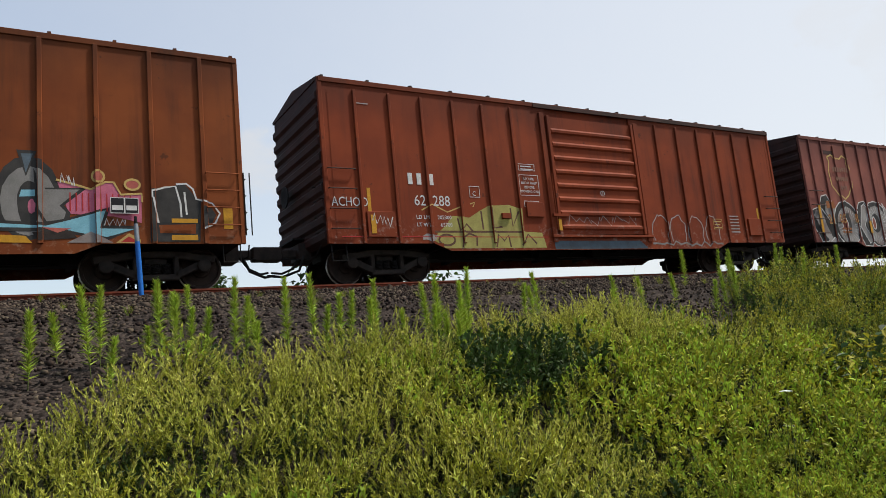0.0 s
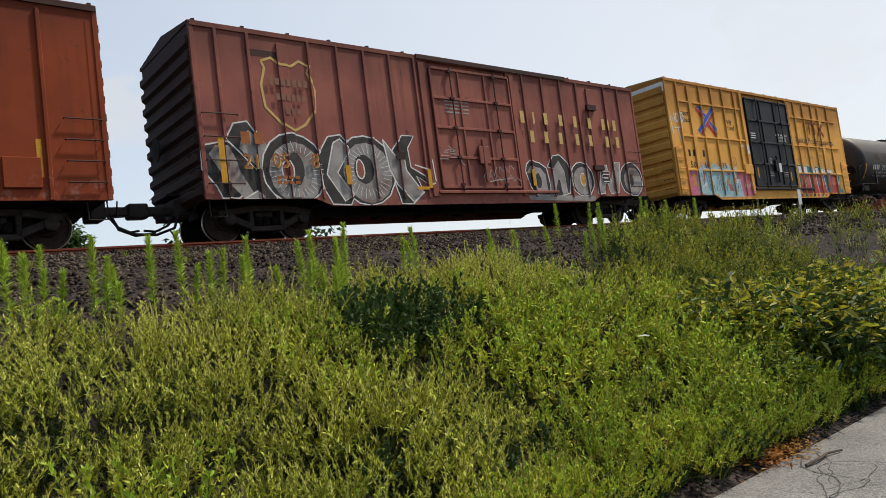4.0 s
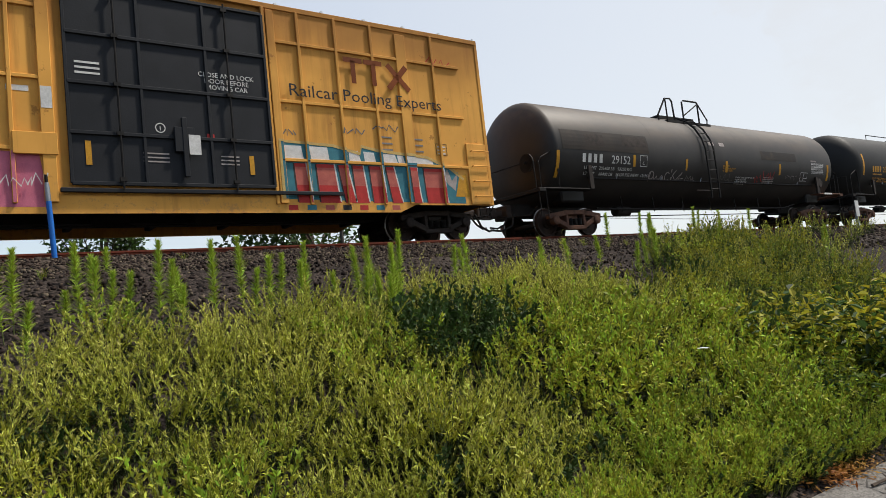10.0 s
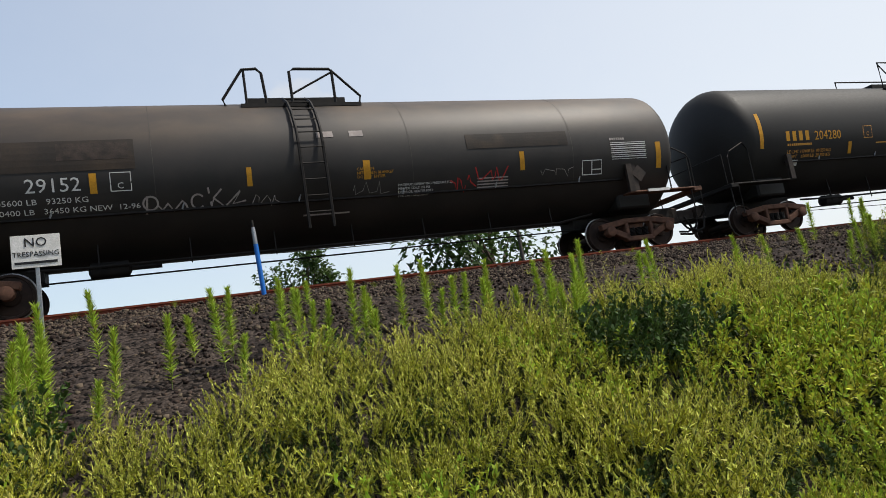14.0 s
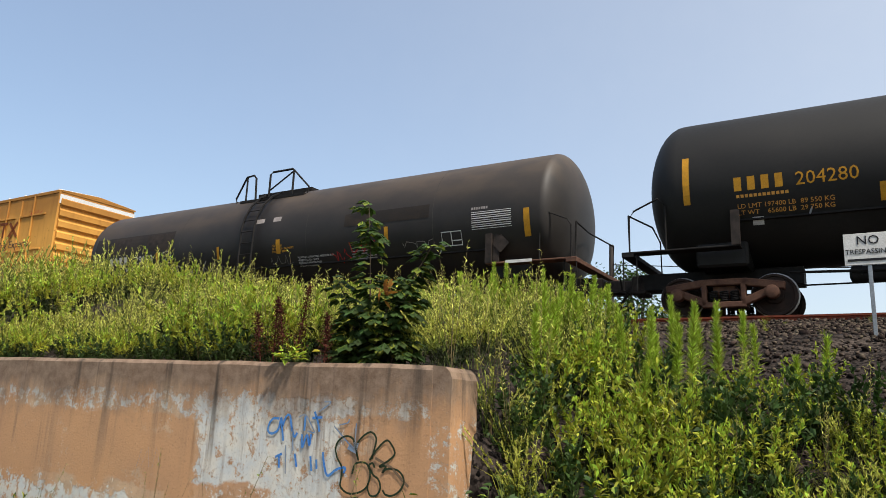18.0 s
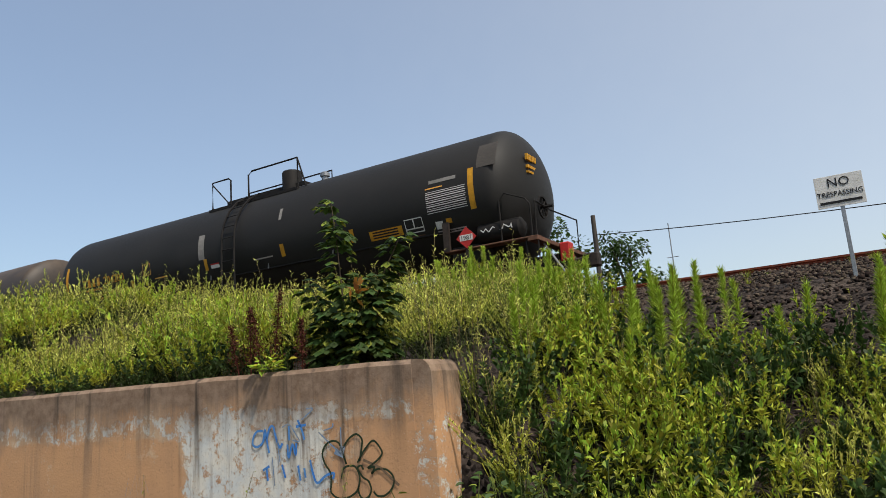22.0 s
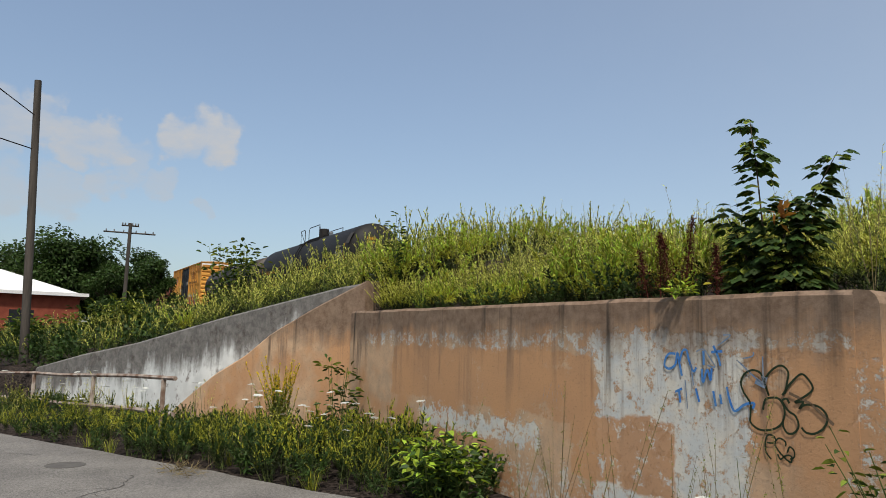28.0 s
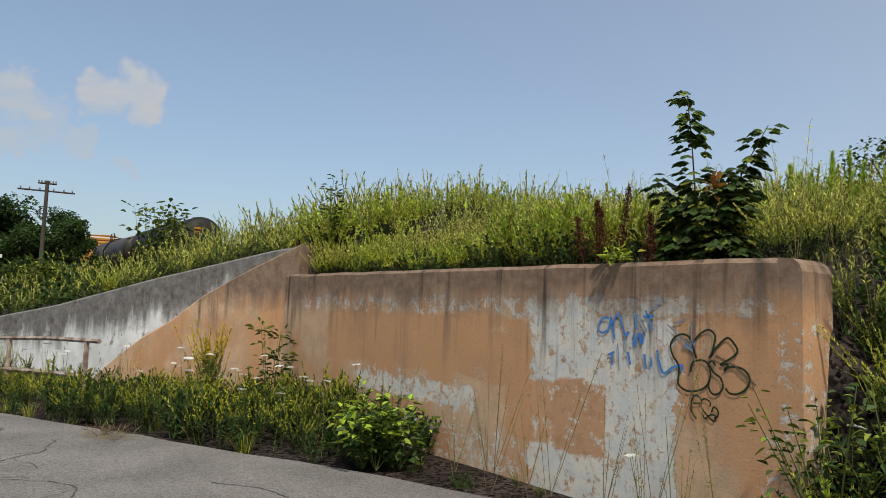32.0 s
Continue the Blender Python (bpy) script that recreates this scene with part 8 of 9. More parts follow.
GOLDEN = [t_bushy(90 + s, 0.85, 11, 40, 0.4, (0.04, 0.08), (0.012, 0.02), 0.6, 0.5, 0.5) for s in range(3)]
WISPS = [t_wisp(70 + s, 1.0) for s in range(4)]
GRASS = [t_grass(80 + s, 0.42) for s in range(4)]

heaps = {k: Heap() for k in ("pale", "silver", "lush", "dark", "far", "gold", "wisp", "grass", "verge")}


def scatter(x0, x1, y0, y1, step):
    nx, ny = max(int((x1 - x0) / step), 1), max(int((y1 - y0) / step), 1)
    for i in range(nx):
        for j in range(ny):
            yield x0 + (i + R0.random()) * (x1 - x0) / nx, y0 + (j + R0.random()) * (y1 - y0) / ny


def lay(kind, tpls, x, y, lo=0.75, hi=1.2, z=None):
    heaps[kind].add(R0.choice(tpls), x, y, (ground_z(x, y) if z is None else z) - 0.02, R0.uniform(0, 6.28), R0.uniform(lo, hi), (R0.uniform(-0.12, 0.12), R0.uniform(-0.16, 0.06)))


for x, y in scatter(-2.7, 15.5, 3.2, 10.5, 0.26):
    edge = float(np.interp(x, *BORDER))
    if y < toe(x) + 0.1 or y > edge + 0.3 * bare(x * 2, y * 2):
        continue
    # species by patch, in mounds; dark-leaved plants paint shade into the hollows between
    k = noise.noise((x * 0.42, y * 0.6, 2.0)) + 0.22 * noise.noise((x * 1.5, y * 1.5, 9.0)) + R0.gauss(0, 0.14)
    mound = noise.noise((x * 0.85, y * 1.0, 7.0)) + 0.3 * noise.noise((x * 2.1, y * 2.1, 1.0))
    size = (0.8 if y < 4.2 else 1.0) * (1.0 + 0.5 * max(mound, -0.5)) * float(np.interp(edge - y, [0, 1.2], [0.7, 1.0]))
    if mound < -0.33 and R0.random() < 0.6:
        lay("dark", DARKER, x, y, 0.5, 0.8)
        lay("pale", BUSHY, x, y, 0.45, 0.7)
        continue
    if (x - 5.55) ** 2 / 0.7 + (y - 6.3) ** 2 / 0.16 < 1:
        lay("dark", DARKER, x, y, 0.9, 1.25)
    elif x < 0.3 and R0.random() < 0.3:
        lay("dark", DARKER, x, y, 0.75, 1.2)
    elif x > 9.3 and y > 5.0:
        if R0.random() < 0.6:
            lay("gold", GOLDEN, x, y, 0.7 * size, 1.05 * size)
        else:
            lay("dark" if R0.random() < 0.5 else "lush", DARKER if R0.random() < 0.5 else LUSH, x, y, 0.6, 0.95)
    elif x > 5.6 and y < 6.0 and k > -0.35 or x < -0.6 and y > 4.8 and k > -0.3:
        lay("lush", LUSH, x, y, 0.75 * size, 1.1 * size)
    elif k > 0.25:
        lay("lush", LUSH, x, y, 0.7 * size, 1.05 * size)
    elif k < -0.3 and R0.random() < 0.25:
        lay("dark", DARKER, x, y, 0.5 * size, 0.8 * size)
    elif y < 5.6 and noise.noise((x * 0.9, y * 0.9, 12.0)) > -0.1:
        lay("silver", SILVER, x, y, 0.75 * size, 1.15 * size)
    else:
        lay("pale", BUSHY, x, y, 0.8 * size, 1.2 * size)
    if y > 5.5 and R0.random() < 0.16:
        lay("wisp", WISPS, x, y, 0.6, 0.95)
    if y < 5.2 and R0.random() < 0.2:
        lay("silver", SILVER, x, y, 0.45, 0.7)
for x, y in scatter(-2.5, 12, 3.5, 7.6, 0.29):  # short grass in the hollows
    if toe(x) + 0.2 < y < float(np.interp(x, *BORDER)) - 0.2:
        lay("grass", GRASS, x, y, 0.6, 1.0)
for x, y in scatter(-2.6, 13.5, 3.2, 4.9, 0.19):  # low fringe at the asphalt
    if toe(x) - 0.02 < y < toe(x) + 0.6:
        lay("grass", GRASS, x, y, 0.6, 1.2)
        if R0.random() < 0.8:
            lay("lush", LUSHFINE, x, y, 0.4, 0.75)
for i in range(210):  # plants hanging over the asphalt edge
    x = -2.5 + i * 0.077
    y = toe(x) + R0.uniform(-0.10, 0.16)
    heaps["lush" if i % 3 else "dark"].add(R0.choice(LUSHFINE if i % 3 else DARKER), x, y, ground_z(x, y) - 0.03, R0.uniform(0, 6.28), R0.uniform(0.3, 0.6), (R0.uniform(-0.2, 0.2), R0.uniform(-0.5, -0.1)))
# fill behind the wall and the wings
for x, y in scatter(-12.5, -2.6, 4.6, 13.2, 0.36):
    if y < wall_front(x) + 0.05 or y > float(np.interp(x, *BORDER)):
        continue
    k = noise.noise((x * 0.5, y * 0.5, 4.0))
    near = y < wall_front(x) + 1.6
    if k > 0.22:
        lay("lush", LUSHFINE, x, y, 0.9, 1.3)
    elif k < -0.35 and near:
        lay("dark", DARKER, x, y, 0.8, 1.2)
    else:
        lay("pale" if near and R0.random() < 0.3 else "far", BUSHY if near else LIGHT, x, y, 0.8, 1.12 if near or x > -7 else 1.25)
    if R0.random() < 0.5:
        lay("wisp", WISPS, x, y, 0.8, 1.2)
for i in range(34):  # dark broad leaves along the top of the wall
    x = -9.6 + i * 0.15
    lay("lush" if i % 3 else "dark", LUSHFINE if i % 3 else DARKER, x, wall_front(x) + R0.uniform(-0.12, 0.25), 0.5, 0.85)
for i in range(12):  # pale feathery bush where the wing meets the wall
    x = -10.4 + R0.uniform(-0.5, 0.5)
    lay("pale", BUSHY, x, wall_front(x) + R0.uniform(0.0, 0.4), 0.7, 1.0)
for x, y in scatter(-40, -12.5, -4, 13.2, 0.72):
    if y < wall_front(x) + 0.05 or y > float(np.interp(x, *BORDER)):
        continue
    if x < -19.5 and R0.random() < 0.75:
        lay("dark", DARKFAR, x, y, 1.2, 2.0)
    elif noise.noise((x * 0.4, y * 0.4, 6.0)) > 0.25:
        lay("lush", LUSHFINE, x, y, 0.9, 1.3)
    else:
        tall = 1.35 if y > wall_front(x) + 2.5 and x > -27 else 1.0
        lay("far", LIGHT, x, y, 1.1 * tall, 1.5 * tall)
    if R0.random() < 0.25:
        lay("wisp", WISPS, x, y, 1.0, 1.5)
for x, y in scatter(15.5, 60, 4.2, 12, 0.8):
    if y < toe(x) + 0.2 or y > float(np.interp(x, *BORDER)):
        continue
    lay("gold" if R0.random() < 0.4 else "far", GOLDEN if R0.random() < 0.4 else LIGHT, x, y, 0.6, 1.0)
# strip at the foot of the walls
for x, y in scatter(-19, -3.2, -1.5, 4.2, 0.28):
    front = wall_front(x) - 0.55
    if not toe(x) + 0.05 < y < front:
        continue
    k = noise.noise((x * 0.9, y * 0.9, 8.0))
    fade = min(1.0, max(0.12, (-5.9 - x) / 1.4)) * float(np.interp(x, [-19, -12.5, -11, -9], [0.6, 0.6, 1.0, 1.15]))
    if R0.random() > 0.35 + 0.65 * fade:
        continue
    tall = 1 + 0.55 * noise.noise((x * 0.6, y * 0.3, 3.0))
    if k > 0.1:
        lay("verge" if k > 0.22 else "dark", LUSHFINE if k > 0.22 else DARKER, x, y, 0.5 * fade * tall + 0.1, 0.9 * fade * tall + 0.15, 0)
    elif R0.random() < 0.4:
        lay("verge", BUSHY, x, y, 0.5 * fade * tall + 0.1, 0.9 * fade * tall + 0.15, 0)
    elif R0.random() < 0.35:
        lay("wisp", WISPS, x, y, 0.5, 0.9, 0)
    elif R0.random() < 0.45:
        lay("dark", DARKER, x, y, 0.4 * fade * tall + 0.1, 0.8 * fade * tall + 0.15, 0)
    else:
        lay("grass", GRASS, x, y, 0.6, 1.1, 0)
for x, y in scatter(-2.5, 14, 8, 13.4, 0.8):  # sparse seedlings on the cinders
    if y > float(np.interp(x, *BORDER)) + 0.1 and R0.random() < 0.3:
        lay("grass", GRASS, x, y, 0.3, 0.6)

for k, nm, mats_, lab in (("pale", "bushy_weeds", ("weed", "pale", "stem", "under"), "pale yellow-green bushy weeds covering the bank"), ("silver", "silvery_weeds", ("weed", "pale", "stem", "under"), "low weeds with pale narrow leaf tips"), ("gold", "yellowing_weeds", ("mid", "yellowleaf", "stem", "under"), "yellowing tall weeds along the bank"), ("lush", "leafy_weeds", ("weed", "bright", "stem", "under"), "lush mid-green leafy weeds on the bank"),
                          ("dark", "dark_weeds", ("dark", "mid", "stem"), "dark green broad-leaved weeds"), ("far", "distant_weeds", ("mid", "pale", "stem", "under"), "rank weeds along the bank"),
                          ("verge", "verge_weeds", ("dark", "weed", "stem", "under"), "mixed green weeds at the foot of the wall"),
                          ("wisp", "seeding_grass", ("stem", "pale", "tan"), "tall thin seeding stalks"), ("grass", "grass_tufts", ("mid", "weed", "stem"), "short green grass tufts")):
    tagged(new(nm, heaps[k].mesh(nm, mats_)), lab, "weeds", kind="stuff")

# ---- single plants ----
def spike_plant(h, seed):
    st, lf = t_spike(seed, h)
    ob = new("horseweed_plant")
    for nm, (v, q), k in (("stem", st, "stem"), ("foliage", lf, "bright")):
        hp = Heap()
        hp.add((v, q, np.zeros(len(q), int)), 0, 0, 0)
        p = new(nm, hp.mesh(nm, (k,)))
        p.parent = ob
    return tagged(ob, "tall bright green weed with narrow whorled leaves", "plant", "tall weeds on the cinders")


SPIKE_HEIGHTS = (0.35, 0.5, 0.7, 0.95, 1.2)
SPIKES = [spike_plant(h, 200 + i) for i, h in enumerate(SPIKE_HEIGHTS)]
# place and height of the tall weeds, clump by clump
spots = [(-4.79, 8.88, 1.16), (-4.23, 8.74, 0.87), (-3.1, 8.16, 1.06), (-2.09, 6.71, 0.99), (-2.09, 7.13, 1.01), (-2.02, 7.35, 0.88), (-1.57, 7.52, 0.56), (-1.35, 7.74, 0.53), (-0.85, 7.36, 0.38), (-0.64, 7.18, 0.48),
         (-0.02, 6.93, 0.94), (-0.11, 6.7, 0.88), (0.08, 7.01, 0.93), (0.13, 6.88, 0.72), (0.43, 8.25, 0.54), (0.49, 6.81, 0.3), (0.63, 7.01, 0.53), (1.07, 7.44, 0.57), (1.31, 8.02, 0.4), (1.57, 7.61, 0.77), (1.66, 7.76, 0.72), (1.68, 7.15, 0.43)]
spots += [(2.11, 7.96, 0.27), (2.48, 7.7, 0.47), (2.61, 7.66, 0.47), (2.87, 7.59, 0.81), (2.97, 7.57, 0.64), (3.07, 7.54, 0.38), (3.42, 7.6, 0.8), (3.77, 7.7, 0.81), (3.81, 7.51, 0.49), (4.08, 7.5, 0.9), (2.2, 7.73, 0.77), (2.3, 7.6, 0.6), (3.2, 8.0, 0.4)]
spots += [(3.95, 7.43, 0.67), (4.4, 7.47, 0.79), (4.27, 7.32, 0.65), (4.68, 7.37, 0.46), (5.12, 7.59, 0.94), (4.77, 6.69, 1.29), (4.7, 6.72, 0.97), (4.86, 6.67, 0.92), (5.39, 7.15, 1.21), (4.94, 6.63, 0.92), (5.05, 6.74, 1.18), (5.2, 6.85, 1.0), (10.58, 7.9, 0.47)]
spots += [(-5.18, 8.56, 1.15), (-4.46, 8.5, 1.24), (-1.9, 7.06, 0.99), (-1.76, 7.06, 0.82), (-2.06, 6.42, 0.48), (-1.26, 7.85, 0.42), (-1.64, 7.58, 0.71), (-2.46, 7.11, 0.66)]
for cx, cy, n_, rad, h_ in ((-3.3, 7.7, 7, 0.5, 0.9), (-4.6, 8.5, 6, 0.8, 1.1), (-6.5, 8.8, 6, 1.2, 1.0), (-2.9, 6.4, 6, 0.5, 0.8), (8.6, 8.3, 4, 0.7, 0.5), (11.0, 8.6, 5, 1.0, 0.6), (14, 9.8, 6, 1.2, 0.7), (7.2, 8.3, 3, 0.4, 0.5), (17, 9.6, 5, 1.5, 0.8), (2.4, 9.3, 3, 0.6, 0.3)):
    spots += [(cx + R0.gauss(0, rad * 0.6), cy + R0.gauss(0, rad * 0.6), h_ * R0.uniform(0.65, 1.15)) for i in range(n_)]
spots += [(x + R0.uniform(-0.13, 0.13), y + R0.uniform(-0.13, 0.13), h * R0.uniform(0.6, 0.95)) for x, y, h in spots if h > 0.6 and x < 1.5]
used = set()
for x, y, h in spots:
    i = min(range(5), key=lambda q: abs(SPIKE_HEIGHTS[q] - h))
    m_ = pose(x, y, ground_z(x, y) - 0.02, R0.uniform(-4, 4), R0.uniform(-4, 4), R0.uniform(0, 360)) @ Matrix.Diagonal((1, 1, (1.12 if -2.5 < x < 1 else 0.95) * h / SPIKE_HEIGHTS[i], 1))
    if i in used:
        copy_thing(SPIKES[i], m_)
    else:
        SPIKES[i].matrix_basis = m_
        used.add(i)


def shrub(name, label, x, y, z, tpl, mats_, parts=("branches_and_leaves",), size=1.0):
    ob = new(name)
    ob.location = (x, y, z)
    tagged(ob, label, "shrub")
    v, q, m = tpl
    for nm, sel, keys in (("foliage", m < 2, mats_[:2]), ("branch_work", m == 2, mats_[2:])):
        hp = Heap()
        mm = m[sel] if nm == "foliage" else np.zeros(int(sel.sum()), int)
        hp.add((v * size, q[sel], mm), 0, 0, 0)
        p = new(nm, hp.mesh(nm, keys))
        p.parent = ob
    return ob


def many(fn, n, rad, seed, **kw):
    rng = np.random.default_rng(seed)
    ps = []
    for i in range(n):
        v, q, m = fn(seed * 31 + i, **kw)
        a, r_ = rng.uniform(0, 6.28), rad * math.sqrt(rng.random())
        ps.append((v + np.array([r_ * math.cos(a), r_ * math.sin(a), 0]), q, m))
    return join(ps)


# dark colour of the lower leaves paints shade beneath the yellow tops
shrub("roadside_shrub", "broad-leaved green shrub turning yellow beside the asphalt", 10.3, 4.7, 0.15, many(t_broad, 26, 1.25, 3, h=1.6, stems=8, per=22, leaf=(0.10, 0.18), spread=0.8, low=0.3), ("dark", "yellowleaf", "stem"))
shrub("roadside_shrub", "low green shrub under the larger one", 8.3, 4.35, 0.1, many(t_broad, 10, 0.6, 4, h=0.85, stems=7, per=18, leaf=(0.07, 0.12), spread=0.8), ("mid", "dark", "stem"))
shrub("roadside_shrub", "low leafy shrub overhanging the asphalt edge", 11.9, 4.5, 0.1, many(t_broad, 14, 0.9, 14, h=0.95, stems=8, per=18, leaf=(0.08, 0.14), spread=1.0), ("dark", "yellowleaf", "stem"))
shrub("wall_shrub", "glossy green shrub at the foot of the wall", -6.5, 3.45, 0.0, many(t_broad, 8, 0.26, 5, h=0.72, stems=7, per=18, leaf=(0.07, 0.12), ratio=0.62, spread=0.8), ("dark", "bright", "stem"))
shrub("wall_shrub", "tall dark weed climbing beside the wall joint", -10.2, 3.75, 0.0, many(t_broad, 2, 0.08, 6, h=1.3, stems=3, per=26, leaf=(0.08, 0.16), ratio=0.35, spread=0.15), ("dark", "mid", "stem"))
shrub("hanging_vine", "small yellow-green vine hanging over the wall top", -4.35, 4.42, 1.96, many(t_broad, 2, 0.08, 15, h=0.10, stems=4, per=6, leaf=(0.05, 0.08), ratio=0.6, spread=1.6), ("bright", "yellowleaf", "stem"))
shrub("bank_shrub", "dark green bush against the end of the wall", -2.3, 4.7, 0.1, many(t_broad, 12, 0.5, 7, h=1.2, stems=7, per=22, leaf=(0.05, 0.09), spread=0.6), ("dark", "mid", "stem"))
shrub("bank_shrub", "green bush on the bank above the wall", -6.9, 5.6, 2.0, many(t_broad, 8, 0.5, 8, h=0.9, stems=8, per=22, leaf=(0.05, 0.11), ratio=0.3, spread=0.8), ("mid", "bright", "stem"))
shrub("bank_shrub", "sapling rising above the weeds", -10.8, 4.85, 2.25, many(t_broad, 2, 0.06, 9, h=1.5, stems=2, per=46, leaf=(0.07, 0.13), ratio=0.28, spread=0.13, low=0.25), ("dark", "mid", "stem"))
shrub("bank_shrub", "young tree sprouts above the weeds", -19.5, 4.5, 2.2, many(t_broad, 5, 0.7, 10, h=2.0, stems=4, per=30, leaf=(0.12, 0.22), ratio=0.5, spread=0.3), ("dark", "mid", "stem"))
shrub("bank_shrub", "young tree sprouts above the weeds", -26, 2.5, 1.1, many(t_broad, 14, 1.5, 12, h=1.7, stems=5, per=34, leaf=(0.16, 0.28), ratio=0.4, spread=0.5), ("dark", "mid", "stem"))
shrub("bank_shrub", "overgrown hedge of dark sprouts", -31, 0.5, 0.7, many(t_broad, 12, 2.0, 13, h=1.5, stems=6, per=36, leaf=(0.16, 0.3), ratio=0.35, spread=0.6), ("dark", "mid", "stem"))
shrub("goldenrod", "yellow flowering weed against the wing wall", -11.3, 3.15, 0.0, many(t_bushy, 6, 0.22, 11, h=1.3, stems=9, per=60, spread=0.25, width=(0.014, 0.024), top=0.95), ("mid", "goldflower", "stem"))


def maple_sapling():
    """A sapling with lobed leaves on the wall's fill."""
    rng = np.random.default_rng(77)
    out = []
    for bx_, by_, h, dx in ((0.0, 0.0, 1.75, -0.12), (0.12, 0.1, 1.3, 0.5), (-0.15, 0.05, 1.0, -0.35), (0.1, -0.1, 0.9, 0.3), (0.25, 0.0, 0.75, 0.2), (-0.1, 0.0, 0.7, -0.2)):
        pts = [np.array([bx_ + dx * t * t, by_, h * t]) for t in (0, 0.4, 0.75, 1)]
        out.append((*stem(pts, 0.012, 0.004), 2))
        n = int(58 * h + 28)
        t = rng.uniform(0.12, 1.0, n)
        base = np.array([np.interp(t, (0, 0.4, 0.75, 1), [p[k] for p in pts]) for k in range(3)]).T
        a = rng.uniform(0, 6.28, n)
        out_ = np.stack([np.cos(a), np.sin(a), rng.uniform(-0.25, 0.45, n)], -1)
        L = rng.uniform(0.10, 0.18, n) * (1.2 - 0.5 * t)
        start = base + out_ * (rng.uniform(0.05, 0.26, n) * (1.15 - 0.6 * t))[:, None]
        for turn, ln in ((0, 1.0), (0.75, 0.8), (-0.75, 0.8), (1.7, 0.45), (-1.7, 0.45)):
            c, s = math.cos(turn), math.sin(turn)
            way = np.stack([out_[:, 0] * c - out_[:, 1] * s, out_[:, 0] * s + out_[:, 1] * c, out_[:, 2] - 0.8], -1)
            way = unit(way)
            side = unit(np.cross(way, (0, 0, 1.0)))
            tip = start + way * (L * ln)[:, None]
            mid = start + way * (L * ln * 0.55)[:, None]
            w = (L * 0.29)[:, None]
            v = np.stack([start, mid + side * w, tip, mid - side * w], 1).reshape(-1, 3)
            out.append((v, np.arange(len(v)).reshape(-1, 4), (rng.random(n) < 0.2).astype(int)))
    ob = shrub("maple_sapling", "dark green maple sapling rooted on top of the wall", -4.0, 4.95, 1.85, join(out), ("dark", "mid", "bark"), size=0.92)
    hp = Heap()
    v, q = leaves(rng, np.tile((0.32, -0.25, 0.72), (14, 1)) + rng.normal(size=(14, 3)) * 0.03, rng.normal(size=(14, 3)), np.full(14, 0.09), np.full(14, 0.05))
    hp.add((v, q, np.zeros(len(q), int)), 0, 0, 0)
    p = new("orange_leaves", hp.mesh("orange_leaves", ("autumn",)))
    p.parent = ob
    tagged(p, "cluster of orange leaves")


maple_sapling()


def dock(x, y, z, h, seed):
    rng = np.random.default_rng(seed)
    ob = new("dock_plant")
    ob.location = (x, y, z)
    tagged(ob, "dry red-brown dock seed stalk", "plant", "dock stalks on the wall")
    pts = [np.array([0.12 * (seed % 3 - 1) * t, 0, h * t]) for t in (0, 0.5, 1)]
    hp = Heap()
    v, q = stem(pts, 0.008, 0.004)
    hp.add((v, q, np.zeros(len(q), int)), 0, 0, 0)
    n = 760
    t = rng.uniform(0.3, 1.0, n)
    base = np.array([np.interp(t, (0, 0.5, 1), [p[k] for p in pts]) for k in range(3)]).T + rng.normal(size=(n, 3)) * 0.036 * (1.3 - t)[:, None] * (1, 1, 1.5)
    v, q = leaves(rng, base, rng.normal(size=(n, 3)) + (0, 0, 0.6), rng.uniform(0.012, 0.03, n), rng.uniform(0.008, 0.014, n))
    hp.add((v, q, np.zeros(len(q), int)), 0, 0, 0)
    p = new("seed_stalk", hp.mesh("seed_stalk", ("dock",)))
    p.parent = ob
    return ob


for x, h, s in ((-4.85, 0.75, 1), (-4.6, 0.85, 2), (-4.7, 0.7, 3), (-4.25, 0.55, 4), (-4.98, 0.6, 6)):
    dock(x, 4.66, 1.88, h * 0.9, s)


def umbel(h, seed):
    """Queen Anne's lace: a thin stem under a flat white flower head."""
    rng = np.random.default_rng(seed)
    ob = new("wild_carrot")
    tagged(ob, "wild carrot with a flat white flower head", "flower", "wild carrots by the wall")
    hp = Heap()
    v, q = stem([(0, 0, 0), (0.02, 0, h * 0.5), (0.0, 0.02, h)], 0.004, 0.002)
    hp.add((v, q, np.zeros(len(q), int)), 0, 0, 0)
    p = new("stem", hp.mesh("stem", ("stem",)))
    p.parent = ob
    n = 60
    a, r_ = rng.uniform(0, 6.28, n), 0.045 * np.sqrt(rng.random(n))
    b = np.stack([r_ * np.cos(a), r_ * np.sin(a), h + 0.01 - 3 * r_ ** 2 + rng.normal(size=n) * 0.002], -1)
    s = 0.008
    v = np.stack([b + (-s, -s, 0), b + (s, -s, 0), b + (s, s, 0.002), b + (-s, s, 0.002)], 1).reshape(-1, 3)
    hp = Heap()
    hp.add((v, np.arange(len(v)).reshape(-1, 4), np.zeros(n, int)), 0, 0, 0)
    p = new("flower_head", hp.mesh("flower_head", ("petal",)))
    p.parent = ob
    tagged(p, "flat white umbel")
    return ob


